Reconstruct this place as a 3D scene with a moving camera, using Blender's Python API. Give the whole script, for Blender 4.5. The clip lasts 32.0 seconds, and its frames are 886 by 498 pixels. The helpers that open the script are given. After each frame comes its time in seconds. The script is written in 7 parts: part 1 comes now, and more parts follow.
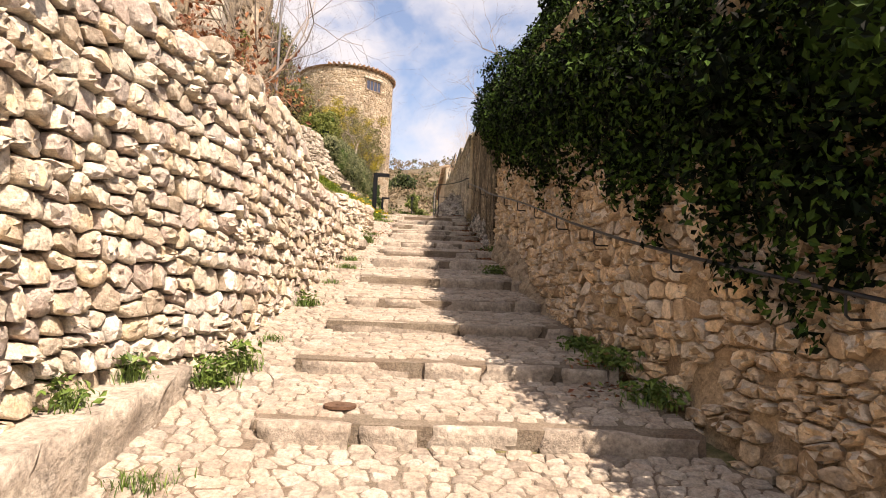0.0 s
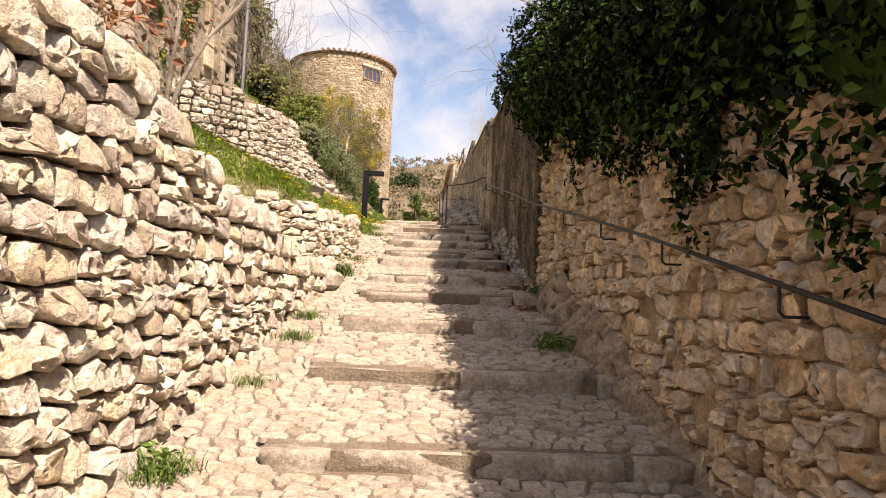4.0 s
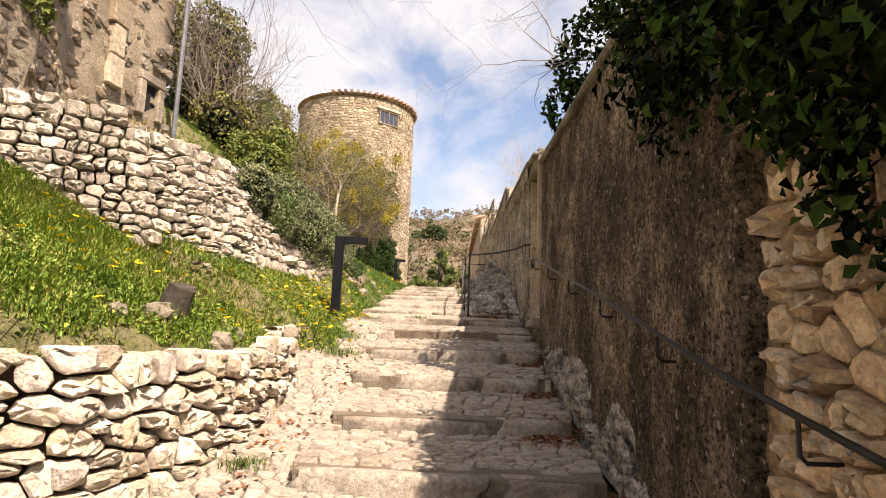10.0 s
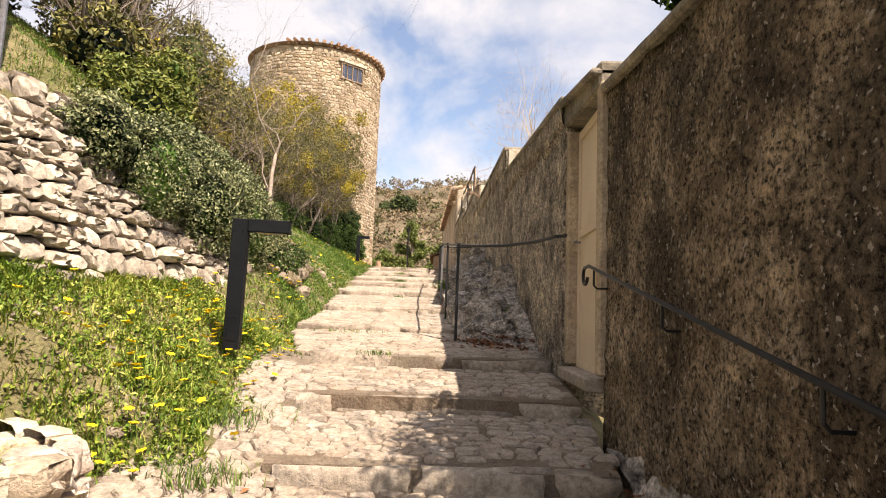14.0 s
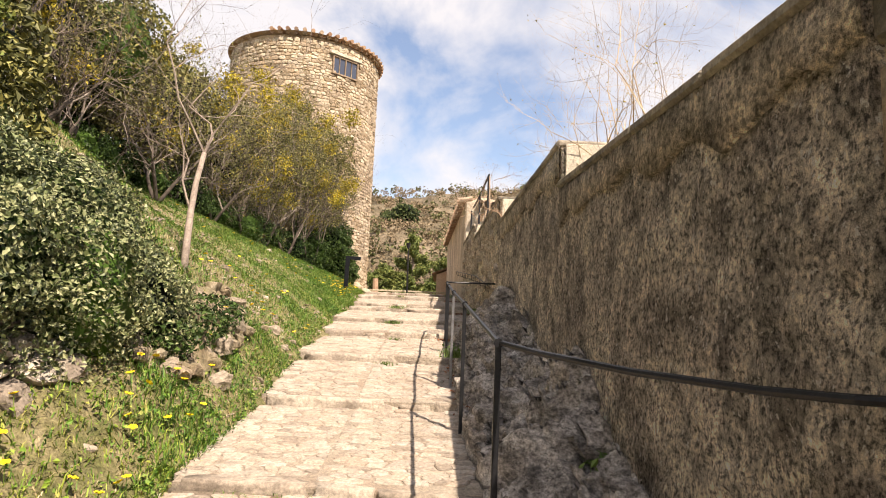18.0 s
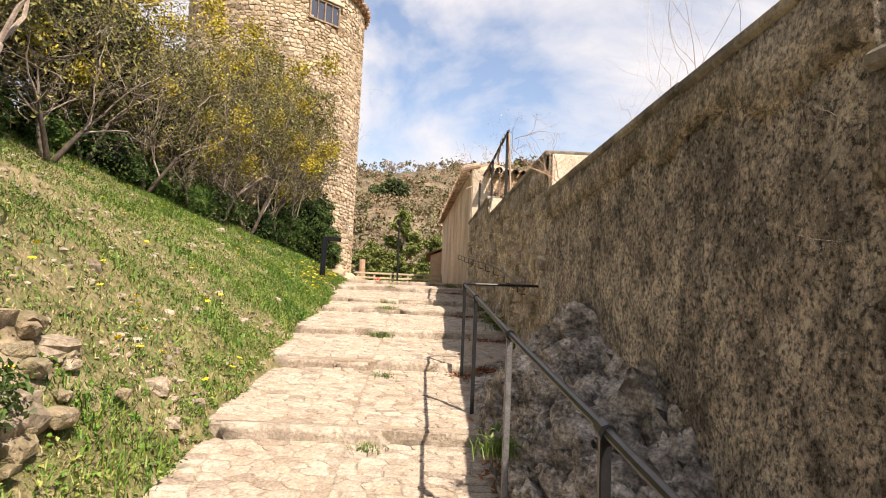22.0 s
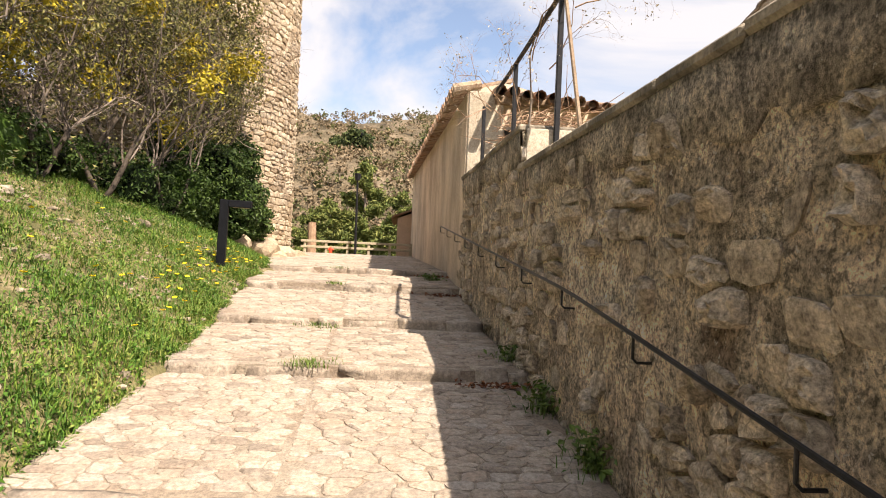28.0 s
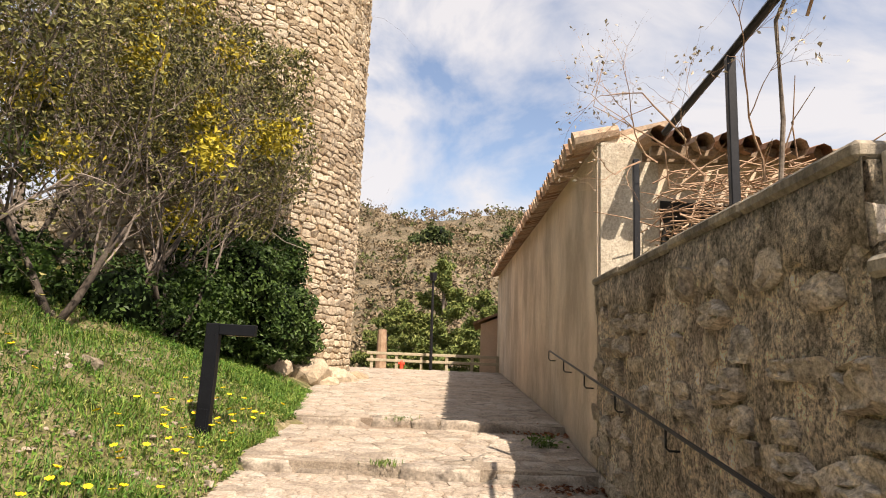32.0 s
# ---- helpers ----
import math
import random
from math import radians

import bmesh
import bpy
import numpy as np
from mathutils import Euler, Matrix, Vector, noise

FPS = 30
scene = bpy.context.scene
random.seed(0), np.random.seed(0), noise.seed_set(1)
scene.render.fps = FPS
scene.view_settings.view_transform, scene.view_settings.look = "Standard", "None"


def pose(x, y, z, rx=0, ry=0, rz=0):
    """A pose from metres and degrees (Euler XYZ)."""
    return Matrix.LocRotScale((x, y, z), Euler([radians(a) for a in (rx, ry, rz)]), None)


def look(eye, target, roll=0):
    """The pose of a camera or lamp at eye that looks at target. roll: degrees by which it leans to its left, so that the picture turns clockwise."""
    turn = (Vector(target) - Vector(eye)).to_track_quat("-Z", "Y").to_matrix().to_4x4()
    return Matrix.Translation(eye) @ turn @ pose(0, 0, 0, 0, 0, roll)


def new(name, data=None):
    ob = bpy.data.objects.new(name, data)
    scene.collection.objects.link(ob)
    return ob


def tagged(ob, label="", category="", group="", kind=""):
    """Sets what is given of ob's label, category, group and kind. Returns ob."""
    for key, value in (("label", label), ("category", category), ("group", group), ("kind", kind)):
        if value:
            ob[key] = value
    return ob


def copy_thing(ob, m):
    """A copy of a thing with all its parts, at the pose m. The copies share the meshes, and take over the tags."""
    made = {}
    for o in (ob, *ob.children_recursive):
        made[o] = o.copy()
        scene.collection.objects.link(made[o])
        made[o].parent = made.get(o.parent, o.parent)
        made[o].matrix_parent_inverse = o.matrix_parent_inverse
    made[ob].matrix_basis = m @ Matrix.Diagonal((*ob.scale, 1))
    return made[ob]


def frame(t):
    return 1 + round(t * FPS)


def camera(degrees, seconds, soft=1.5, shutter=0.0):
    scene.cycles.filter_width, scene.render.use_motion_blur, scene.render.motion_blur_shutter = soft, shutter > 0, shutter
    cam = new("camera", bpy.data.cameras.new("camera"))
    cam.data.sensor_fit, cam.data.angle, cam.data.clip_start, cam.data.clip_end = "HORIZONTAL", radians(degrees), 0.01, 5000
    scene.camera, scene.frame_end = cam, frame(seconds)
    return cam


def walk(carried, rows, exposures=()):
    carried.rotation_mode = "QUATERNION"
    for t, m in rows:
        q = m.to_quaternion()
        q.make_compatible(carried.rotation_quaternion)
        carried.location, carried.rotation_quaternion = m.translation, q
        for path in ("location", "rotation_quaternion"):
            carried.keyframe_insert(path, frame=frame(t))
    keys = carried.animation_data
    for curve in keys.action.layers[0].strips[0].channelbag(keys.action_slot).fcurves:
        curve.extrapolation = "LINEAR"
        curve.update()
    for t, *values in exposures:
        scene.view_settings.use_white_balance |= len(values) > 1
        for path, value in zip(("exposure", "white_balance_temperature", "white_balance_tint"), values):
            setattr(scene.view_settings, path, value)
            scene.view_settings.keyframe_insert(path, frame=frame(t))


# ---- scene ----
cam = camera(70.3, 32.0, soft=1.0)
METRES, EYE, TILT, LEAN, TURN = 31.0, 1.5, 4.5, -2.1, 0.0
ROWS = [
    (0.0, 0.0, 0.0, 0.0, 0.0, 0.0, -0.0),
    (0.5, 0.0001, 0.0161, 0.0011, -1.8, -0.3, -0.25),
    (1.0, 0.0017, 0.0326, 0.0043, -0.09, -1.57, 0.1),
    (1.5, 0.0008, 0.0478, 0.0056, -0.54, -1.05, -0.11),
    (2.0, -0.0002, 0.0619, 0.0074, -2.9, -0.33, -0.39),
    (2.5, -0.0002, 0.0789, 0.0105, -2.03, -0.72, -0.12),
    (4.5, -0.0059, 0.1477, 0.0188, 0.53, -0.1, 0.02),
    (5.0, -0.0065, 0.1641, 0.0233, -0.87, -3.04, 0.25),
    (5.5, -0.0049, 0.1813, 0.0263, -2.11, 0.56, -0.13),
    (6.0, -0.0061, 0.1953, 0.028, -2.26, -0.45, -0.24),
    (6.5, -0.0086, 0.2085, 0.0306, -3.82, -0.68, -0.42),
    (7.0, -0.0074, 0.2218, 0.0314, -2.43, 1.95, -0.1),
    (7.5, -0.0045, 0.236, 0.0339, -0.67, 2.07, 0.18),
    (8.0, -0.0034, 0.2495, 0.0356, -0.19, 1.98, 0.18),
    (8.5, -0.0011, 0.2631, 0.0374, 0.54, 3.18, 0.27),
    (9.0, -0.0004, 0.2759, 0.04, 3.66, 4.89, 0.45),
    (9.5, -0.001, 0.2892, 0.0418, 4.15, 5.12, 0.54),
    (10.0, -0.0001, 0.3043, 0.0427, 3.13, 4.44, 0.43),
    (10.5, -0.0007, 0.3179, 0.0448, 3.63, 3.44, 0.38),
    (11.0, -0.0019, 0.3309, 0.0469, 2.15, 4.65, 0.28),
    (11.5, -0.0019, 0.3462, 0.0478, 2.28, 4.32, 0.21),
    (12.0, -0.003, 0.3599, 0.0492, 4.96, 2.48, 0.61),
    (12.5, -0.006, 0.3765, 0.0529, 3.63, 2.74, 0.52),
    (13.0, -0.007, 0.3907, 0.0541, 1.87, 3.37, 0.31),
    (13.5, -0.0073, 0.4062, 0.056, 2.28, 2.65, 0.28),
    (14.0, -0.0088, 0.4233, 0.0582, 0.24, 1.73, 0.02),
    (14.5, -0.0079, 0.4394, 0.06, -1.95, 1.2, 0.02),
    (16.5, -0.0083, 0.5, 0.0711, 0.22, 1.07, -0.28),
    (17.0, -0.011, 0.5156, 0.073, 0.67, 2.45, -0.34),
    (17.5, -0.0119, 0.5308, 0.0752, -0.58, -0.09, -0.43),
    (18.0, -0.0125, 0.5466, 0.0773, 0.44, 2.48, -0.29),
    (18.5, -0.0148, 0.5621, 0.0795, 1.95, 0.81, -0.08),
    (19.0, -0.0148, 0.5756, 0.0806, 0.86, -1.07, -0.22),
    (19.5, -0.0136, 0.5912, 0.085, 1.71, -0.44, -0.15),
    (20.0, -0.016, 0.6046, 0.0864, 2.21, 1.9, -0.2),
    (20.5, -0.0173, 0.6198, 0.0858, 0.42, 2.09, -0.46),
    (21.0, -0.018, 0.6366, 0.088, 1.99, 0.13, -0.09),
    (21.5, -0.0211, 0.653, 0.0866, 1.68, -0.28, -0.23),
    (22.0, -0.0226, 0.669, 0.0851, -0.55, 0.3, -0.46),
    (22.5, -0.0224, 0.6857, 0.0848, 1.5, 0.11, -0.16),
    (23.0, -0.0235, 0.704, 0.0852, 2.52, -0.6, 0.01),
    (23.5, -0.0226, 0.7196, 0.0868, 1.74, -3.67, -0.09),
    (24.0, -0.0224, 0.7348, 0.0878, 4.6, -2.8, 0.31),
    (24.5, -0.0237, 0.7506, 0.0884, 3.37, -2.09, 0.05),
    (25.0, -0.0237, 0.7656, 0.0886, -0.27, -3.19, -0.32),
    (25.5, -0.0245, 0.7818, 0.0913, -0.52, -4.56, -0.26),
    (27.5, -0.0281, 0.8488, 0.094, -3.03, -4.51, -0.54),
    (28.0, -0.0269, 0.8652, 0.0944, -3.7, -3.75, -0.73),
    (28.5, -0.0274, 0.8816, 0.0946, -1.36, -3.44, -0.55),
    (29.0, -0.0287, 0.8982, 0.0961, -2.58, -1.37, -0.58),
    (29.5, -0.0283, 0.9152, 0.0973, -1.95, -0.7, -0.47),
    (30.0, -0.0287, 0.9303, 0.0981, -0.87, -1.15, -0.45),
    (30.5, -0.0298, 0.945, 0.099, -1.03, -0.28, -0.4),
    (31.0, -0.0298, 0.9603, 0.0986, -0.82, 1.13, -0.46),
    (31.5, -0.0302, 0.9752, 0.0992, 2.93, 3.49, -0.04),
    (32.0, -0.0308, 0.9882, 0.103, 3.56, 4.91, 0.13),
]
walk(cam, [(t, pose(0, 0, EYE, TILT, LEAN, TURN) @ pose(METRES * x, METRES * y, METRES * z, 90 + pitch, roll, yaw)) for t, x, y, z, yaw, pitch, roll in ROWS], exposures=[(0.0, 1.06, 7250, 20), (6.0, 1.08, 7200, 18), (12.0, 1.10, 7150, 17), (22.0, 1.06, 7100, 16), (28.0, 1.10, 7100, 16), (32.0, 0.92, 7050, 15)])
import functools
import itertools

# world, sun
world = bpy.data.worlds.new("sky")
scene.world = world
world.use_nodes = True
wn, wl = world.node_tree.nodes, world.node_tree.links
wn.clear()
w_out, w_bg, w_sky = wn.new("ShaderNodeOutputWorld"), wn.new("ShaderNodeBackground"), wn.new("ShaderNodeTexSky")
w_sky.sky_type, w_sky.sun_disc = "NISHITA", False
w_sky.sun_elevation, w_sky.sun_rotation = radians(52.6), radians(145)
w_sky.air_density, w_sky.dust_density = 1.0, 1.5
w_tc, w_map, w_n1, w_n2 = wn.new("ShaderNodeTexCoord"), wn.new("ShaderNodeMapping"), wn.new("ShaderNodeTexNoise"), wn.new("ShaderNodeTexNoise")
w_map.inputs["Scale"].default_value = (1.0, 1.0, 1.8)
w_map.inputs["Location"].default_value = (0.35, 0.2, 0.1)
w_n1.inputs["Scale"].default_value, w_n1.inputs["Detail"].default_value, w_n1.inputs["Roughness"].default_value = 2.3, 7.0, 0.55
w_n1.inputs["Distortion"].default_value = 0.6
w_ramp, w_mix = wn.new("ShaderNodeValToRGB"), wn.new("ShaderNodeMixRGB")
w_ramp.color_ramp.elements[0].position, w_ramp.color_ramp.elements[1].position = 0.39, 0.57
w_ramp.color_ramp.elements[0].color, w_ramp.color_ramp.elements[1].color = (0.03, 0.03, 0.03, 1), (0.9, 0.9, 0.9, 1)
w_mix.inputs["Color2"].default_value = (4.35, 4.45, 4.65, 1)
wl.new(w_tc.outputs["Generated"], w_map.inputs["Vector"])
wl.new(w_map.outputs["Vector"], w_n1.inputs["Vector"])
wl.new(w_n1.outputs["Fac"], w_ramp.inputs["Fac"])
wl.new(w_ramp.outputs["Color"], w_mix.inputs["Fac"])
wl.new(w_sky.outputs["Color"], w_mix.inputs["Color1"])
wl.new(w_mix.outputs["Color"], w_bg.inputs["Color"])
w_bg.inputs["Strength"].default_value = 0.108
wl.new(w_bg.outputs["Background"], w_out.inputs["Surface"])
sun = new("sun", bpy.data.lights.new("sun", "SUN"))
sun.data.energy, sun.data.angle, sun.data.color = 5.0, radians(0.5), (1.0, 0.91, 0.78)
sun.matrix_world = look((20, -29, 50), (20 - 0.435, -29 + 0.63, 49))


# ---- materials ----
def link(nt, a, b):
    nt.links.new(a, b)


def surface(name, cols, scale=3.0, rough=0.9, bump=0.3, grain=40.0, rand=0.0, stain=None, stain_scale=0.8, stain_amt=0.5, stretch=None, metal=0.0, dist=0.01, speck=None, trans=0.0, fine=0.45, spec=0.3):
    """A procedural surface: colours laid by noise at two scales, a per-piece shift, stains, specks and fine relief."""
    m = bpy.data.materials.new(name)
    m.use_nodes = True
    nt = m.node_tree
    n = nt.nodes
    b = n["Principled BSDF"]
    tc = n.new("ShaderNodeTexCoord")
    vec = tc.outputs["Object"]
    if stretch:
        mp = n.new("ShaderNodeMapping")
        mp.inputs["Scale"].default_value = stretch
        link(nt, vec, mp.inputs["Vector"])
        svec = mp.outputs["Vector"]
    else:
        svec = vec
    n1 = n.new("ShaderNodeTexNoise")
    n1.inputs["Scale"].default_value, n1.inputs["Detail"].default_value, n1.inputs["Roughness"].default_value = scale, 6, 0.62
    link(nt, vec, n1.inputs["Vector"])
    fac = n1.outputs["Fac"]
    if rand:
        oi, ge = n.new("ShaderNodeObjectInfo"), n.new("ShaderNodeNewGeometry")
        ad, fr, sb, mu, ad2 = [n.new("ShaderNodeMath") for _ in range(5)]
        fr.operation, sb.operation, mu.operation = "FRACT", "SUBTRACT", "MULTIPLY"
        link(nt, oi.outputs["Random"], ad.inputs[0])
        link(nt, ge.outputs["Random Per Island"], ad.inputs[1])
        link(nt, ad.outputs[0], fr.inputs[0])
        link(nt, fr.outputs[0], sb.inputs[0])
        sb.inputs[1].default_value = 0.5
        link(nt, sb.outputs[0], mu.inputs[0])
        mu.inputs[1].default_value = rand
        link(nt, mu.outputs[0], ad2.inputs[0])
        link(nt, fac, ad2.inputs[1])
        fac = ad2.outputs[0]
    rp = n.new("ShaderNodeValToRGB")
    el = rp.color_ramp.elements
    lo, hi = 0.3 - rand * 0.25, 0.7 + rand * 0.25
    for i, c in enumerate(cols):
        p = lo + (hi - lo) * i / max(1, len(cols) - 1)
        e = el[i] if i < 2 else el.new(min(1, p))
        e.position, e.color = min(1, max(0, p)), (*c, 1)
    link(nt, fac, rp.inputs["Fac"])
    col = rp.outputs["Color"]
    if stain:
        n2 = n.new("ShaderNodeTexNoise")
        n2.inputs["Scale"].default_value, n2.inputs["Detail"].default_value, n2.inputs["Roughness"].default_value = stain_scale, 8, 0.68
        link(nt, svec, n2.inputs["Vector"])
        r2 = n.new("ShaderNodeValToRGB")
        r2.color_ramp.elements[0].position, r2.color_ramp.elements[1].position = 0.44, 0.62
        r2.color_ramp.elements[0].color, r2.color_ramp.elements[1].color = (0, 0, 0, 1), (stain_amt,) * 3 + (1,)
        link(nt, n2.outputs["Fac"], r2.inputs["Fac"])
        mx = n.new("ShaderNodeMixRGB")
        mx.inputs["Color2"].default_value = (*stain, 1)
        link(nt, r2.outputs["Color"], mx.inputs["Fac"])
        link(nt, col, mx.inputs["Color1"])
        col = mx.outputs["Color"]
    for speck in ([speck] if isinstance(speck, tuple) else speck or []):
        n4 = n.new("ShaderNodeTexNoise")
        n4.inputs["Scale"].default_value, n4.inputs["Detail"].default_value, n4.inputs["Roughness"].default_value = speck[1], 5, 0.7
        link(nt, svec if len(speck) > 4 else vec, n4.inputs["Vector"])
        r4 = n.new("ShaderNodeValToRGB")
        r4.color_ramp.elements[0].position, r4.color_ramp.elements[1].position = speck[2], speck[2] + 0.06
        r4.color_ramp.elements[0].color, r4.color_ramp.elements[1].color = (0, 0, 0, 1), (speck[3],) * 3 + (1,)
        link(nt, n4.outputs["Fac"], r4.inputs["Fac"])
        m4 = n.new("ShaderNodeMixRGB")
        m4.inputs["Color2"].default_value = (*speck[0], 1)
        link(nt, r4.outputs["Color"], m4.inputs["Fac"])
        link(nt, col, m4.inputs["Color1"])
        col = m4.outputs["Color"]
    if bump:
        n5 = n.new("ShaderNodeTexNoise")
        n5.inputs["Scale"].default_value, n5.inputs["Detail"].default_value, n5.inputs["Roughness"].default_value = grain * 1.7, 6, 0.75
        link(nt, vec, n5.inputs["Vector"])
        r5 = n.new("ShaderNodeValToRGB")
        r5.color_ramp.elements[0].position, r5.color_ramp.elements[1].position = 0.34, 0.66
        r5.color_ramp.elements[0].color, r5.color_ramp.elements[1].color = (1 - fine, 1 - fine, 1 - fine, 1), (1 + fine * 0.45,) * 3 + (1,)
        link(nt, n5.outputs["Fac"], r5.inputs["Fac"])
        m5 = n.new("ShaderNodeMixRGB")
        m5.blend_type = "MULTIPLY"
        m5.inputs["Fac"].default_value = 1.0
        link(nt, col, m5.inputs["Color1"])
        link(nt, r5.outputs["Color"], m5.inputs["Color2"])
        col = m5.outputs["Color"]
    link(nt, col, b.inputs["Base Color"])
    b.inputs["Roughness"].default_value, b.inputs["Metallic"].default_value = rough, metal
    b.inputs["Specular IOR Level"].default_value = spec
    if trans:
        b.inputs["Transmission Weight"].default_value = 0.0
        b.inputs["Subsurface Weight"].default_value = trans
        b.inputs["Subsurface Radius"].default_value = (0.02, 0.03, 0.01)
    if bump:
        n3 = n.new("ShaderNodeTexNoise")
        n3.inputs["Scale"].default_value, n3.inputs["Detail"].default_value, n3.inputs["Roughness"].default_value = grain, 5, 0.7
        link(nt, vec, n3.inputs["Vector"])
        bp = n.new("ShaderNodeBump")
        bp.inputs["Strength"].default_value, bp.inputs["Distance"].default_value = bump, dist
        link(nt, n3.outputs["Fac"], bp.inputs["Height"])
        link(nt, bp.outputs["Normal"], b.inputs["Normal"])
    return m


M_WALL = surface("pale_limestone", [(0.50, 0.41, 0.31), (0.66, 0.57, 0.45), (0.74, 0.67, 0.55), (0.68, 0.53, 0.35), (0.78, 0.73, 0.64), (0.60, 0.48, 0.40), (0.52, 0.45, 0.39)], scale=3.0, rand=1.2, bump=1.0, grain=20, dist=0.035, stain=(0.40, 0.33, 0.27), stain_scale=5.0, stain_amt=0.4, fine=0.42)
M_GREYSTONE = surface("grey_limestone", [(0.26, 0.215, 0.17), (0.42, 0.36, 0.29), (0.52, 0.455, 0.37), (0.58, 0.52, 0.435)], scale=3.0, rand=1.0, bump=0.9, grain=14, dist=0.025, stain=(0.20, 0.17, 0.14), stain_scale=4.0, stain_amt=0.5)
M_OCHRE = surface("ochre_rubble", [(0.36, 0.25, 0.15), (0.62, 0.46, 0.30), (0.76, 0.61, 0.43), (0.72, 0.51, 0.30), (0.58, 0.51, 0.43), (0.70, 0.60, 0.47)], scale=3.5, rand=1.0, bump=1.0, grain=16, dist=0.025, stain=(0.20, 0.145, 0.10), stain_scale=3.5, stain_amt=0.45)
M_MORTAR = surface("earth_mortar", [(0.26, 0.17, 0.095), (0.48, 0.35, 0.215), (0.62, 0.48, 0.32)], scale=3.5, bump=1.0, grain=26, dist=0.03, stain=(0.14, 0.10, 0.07), stain_scale=2.4, stain_amt=0.55, fine=0.5)
M_SKIRT = surface("crumbled_pale_mortar", [(0.22, 0.17, 0.115), (0.38, 0.30, 0.21), (0.52, 0.43, 0.32)], scale=7, bump=1.0, grain=26, dist=0.03, stain=(0.20, 0.155, 0.11), stain_scale=3.0, stain_amt=0.5, fine=0.4)
M_JOINT = surface("dark_joint_earth", [(0.10, 0.078, 0.055), (0.22, 0.175, 0.125)], scale=6, bump=0.8, grain=20, dist=0.03)

def plaster(name, cols, streak, pale, streak_amt=0.6, streak_at=0.50, pit=0.65, spots=0.69, seed=0.0):
    """Old rough render: blotches, worn mottling, damp streaks, pits and pale lichen spots over a lumpy relief."""
    m = bpy.data.materials.new(name)
    m.use_nodes = True
    nt = m.node_tree
    n = nt.nodes
    b = n["Principled BSDF"]
    tc, mp, ms = n.new("ShaderNodeTexCoord"), n.new("ShaderNodeMapping"), n.new("ShaderNodeMapping")
    mp.inputs["Location"].default_value = (seed, seed * 0.7, seed * 1.3)
    ms.inputs["Scale"].default_value = (1, 1, 0.42)
    link(nt, tc.outputs["Object"], mp.inputs["Vector"])
    link(nt, mp.outputs["Vector"], ms.inputs["Vector"])

    def noise_at(scale, detail, rough, stretched=False, bend=0.0):
        q = n.new("ShaderNodeTexNoise")
        q.inputs["Scale"].default_value, q.inputs["Detail"].default_value, q.inputs["Roughness"].default_value, q.inputs["Distortion"].default_value = scale, detail, rough, bend
        link(nt, (ms if stretched else mp).outputs["Vector"], q.inputs["Vector"])
        return q.outputs["Fac"]

    def ramp(fac, stops):
        q = n.new("ShaderNodeValToRGB")
        for k, (p, c) in enumerate(stops):
            e = q.color_ramp.elements[k] if k < 2 else q.color_ramp.elements.new(p)
            e.position, e.color = p, (*c, 1) if isinstance(c, tuple) else (c, c, c, 1)
        link(nt, fac, q.inputs["Fac"])
        return q.outputs["Color"]

    def mix(fac, a, c, blend="MIX"):
        q = n.new("ShaderNodeMixRGB")
        q.blend_type = blend
        if isinstance(fac, float):
            q.inputs["Fac"].default_value = fac
        else:
            link(nt, fac, q.inputs["Fac"])
        link(nt, a, q.inputs["Color1"])
        if isinstance(c, tuple):
            q.inputs["Color2"].default_value = (*c, 1)
        else:
            link(nt, c, q.inputs["Color2"])
        return q.outputs["Color"]
    step = 0.26 / (len(cols) - 1)
    col = ramp(noise_at(1.15, 12, 0.72, bend=0.4), [(0.37 + step * k, c) for k, c in enumerate(cols)])
    col = mix(1.0, col, ramp(noise_at(6.0, 9, 0.76), [(0.38, 0.45), (0.62, 1.45)]), "MULTIPLY")
    col = mix(ramp(noise_at(1.7, 10, 0.74, True), [(streak_at, 0.0), (streak_at + 0.09, streak_amt)]), col, streak)
    col = mix(1.0, col, ramp(noise_at(34, 6, 0.82), [(0.41, 1 - pit), (0.49, 1.0), (0.60, 1.6)]), "MULTIPLY")
    col = mix(ramp(noise_at(30, 3, 0.62), [(spots, 0.0), (spots + 0.03, 0.85)]), col, pale)
    link(nt, col, b.inputs["Base Color"])
    b.inputs["Roughness"].default_value, b.inputs["Specular IOR Level"].default_value = 0.92, 0.2
    last = None
    for scale, strength, dist in ((5.5, 1.0, 0.12), (24, 1.0, 0.06)):
        q = n.new("ShaderNodeBump")
        q.inputs["Strength"].default_value, q.inputs["Distance"].default_value = strength, dist
        link(nt, noise_at(scale, 8, 0.75), q.inputs["Height"])
        if last:
            link(nt, last, q.inputs["Normal"])
        last = q.outputs["Normal"]
    link(nt, last, b.inputs["Normal"])
    return m


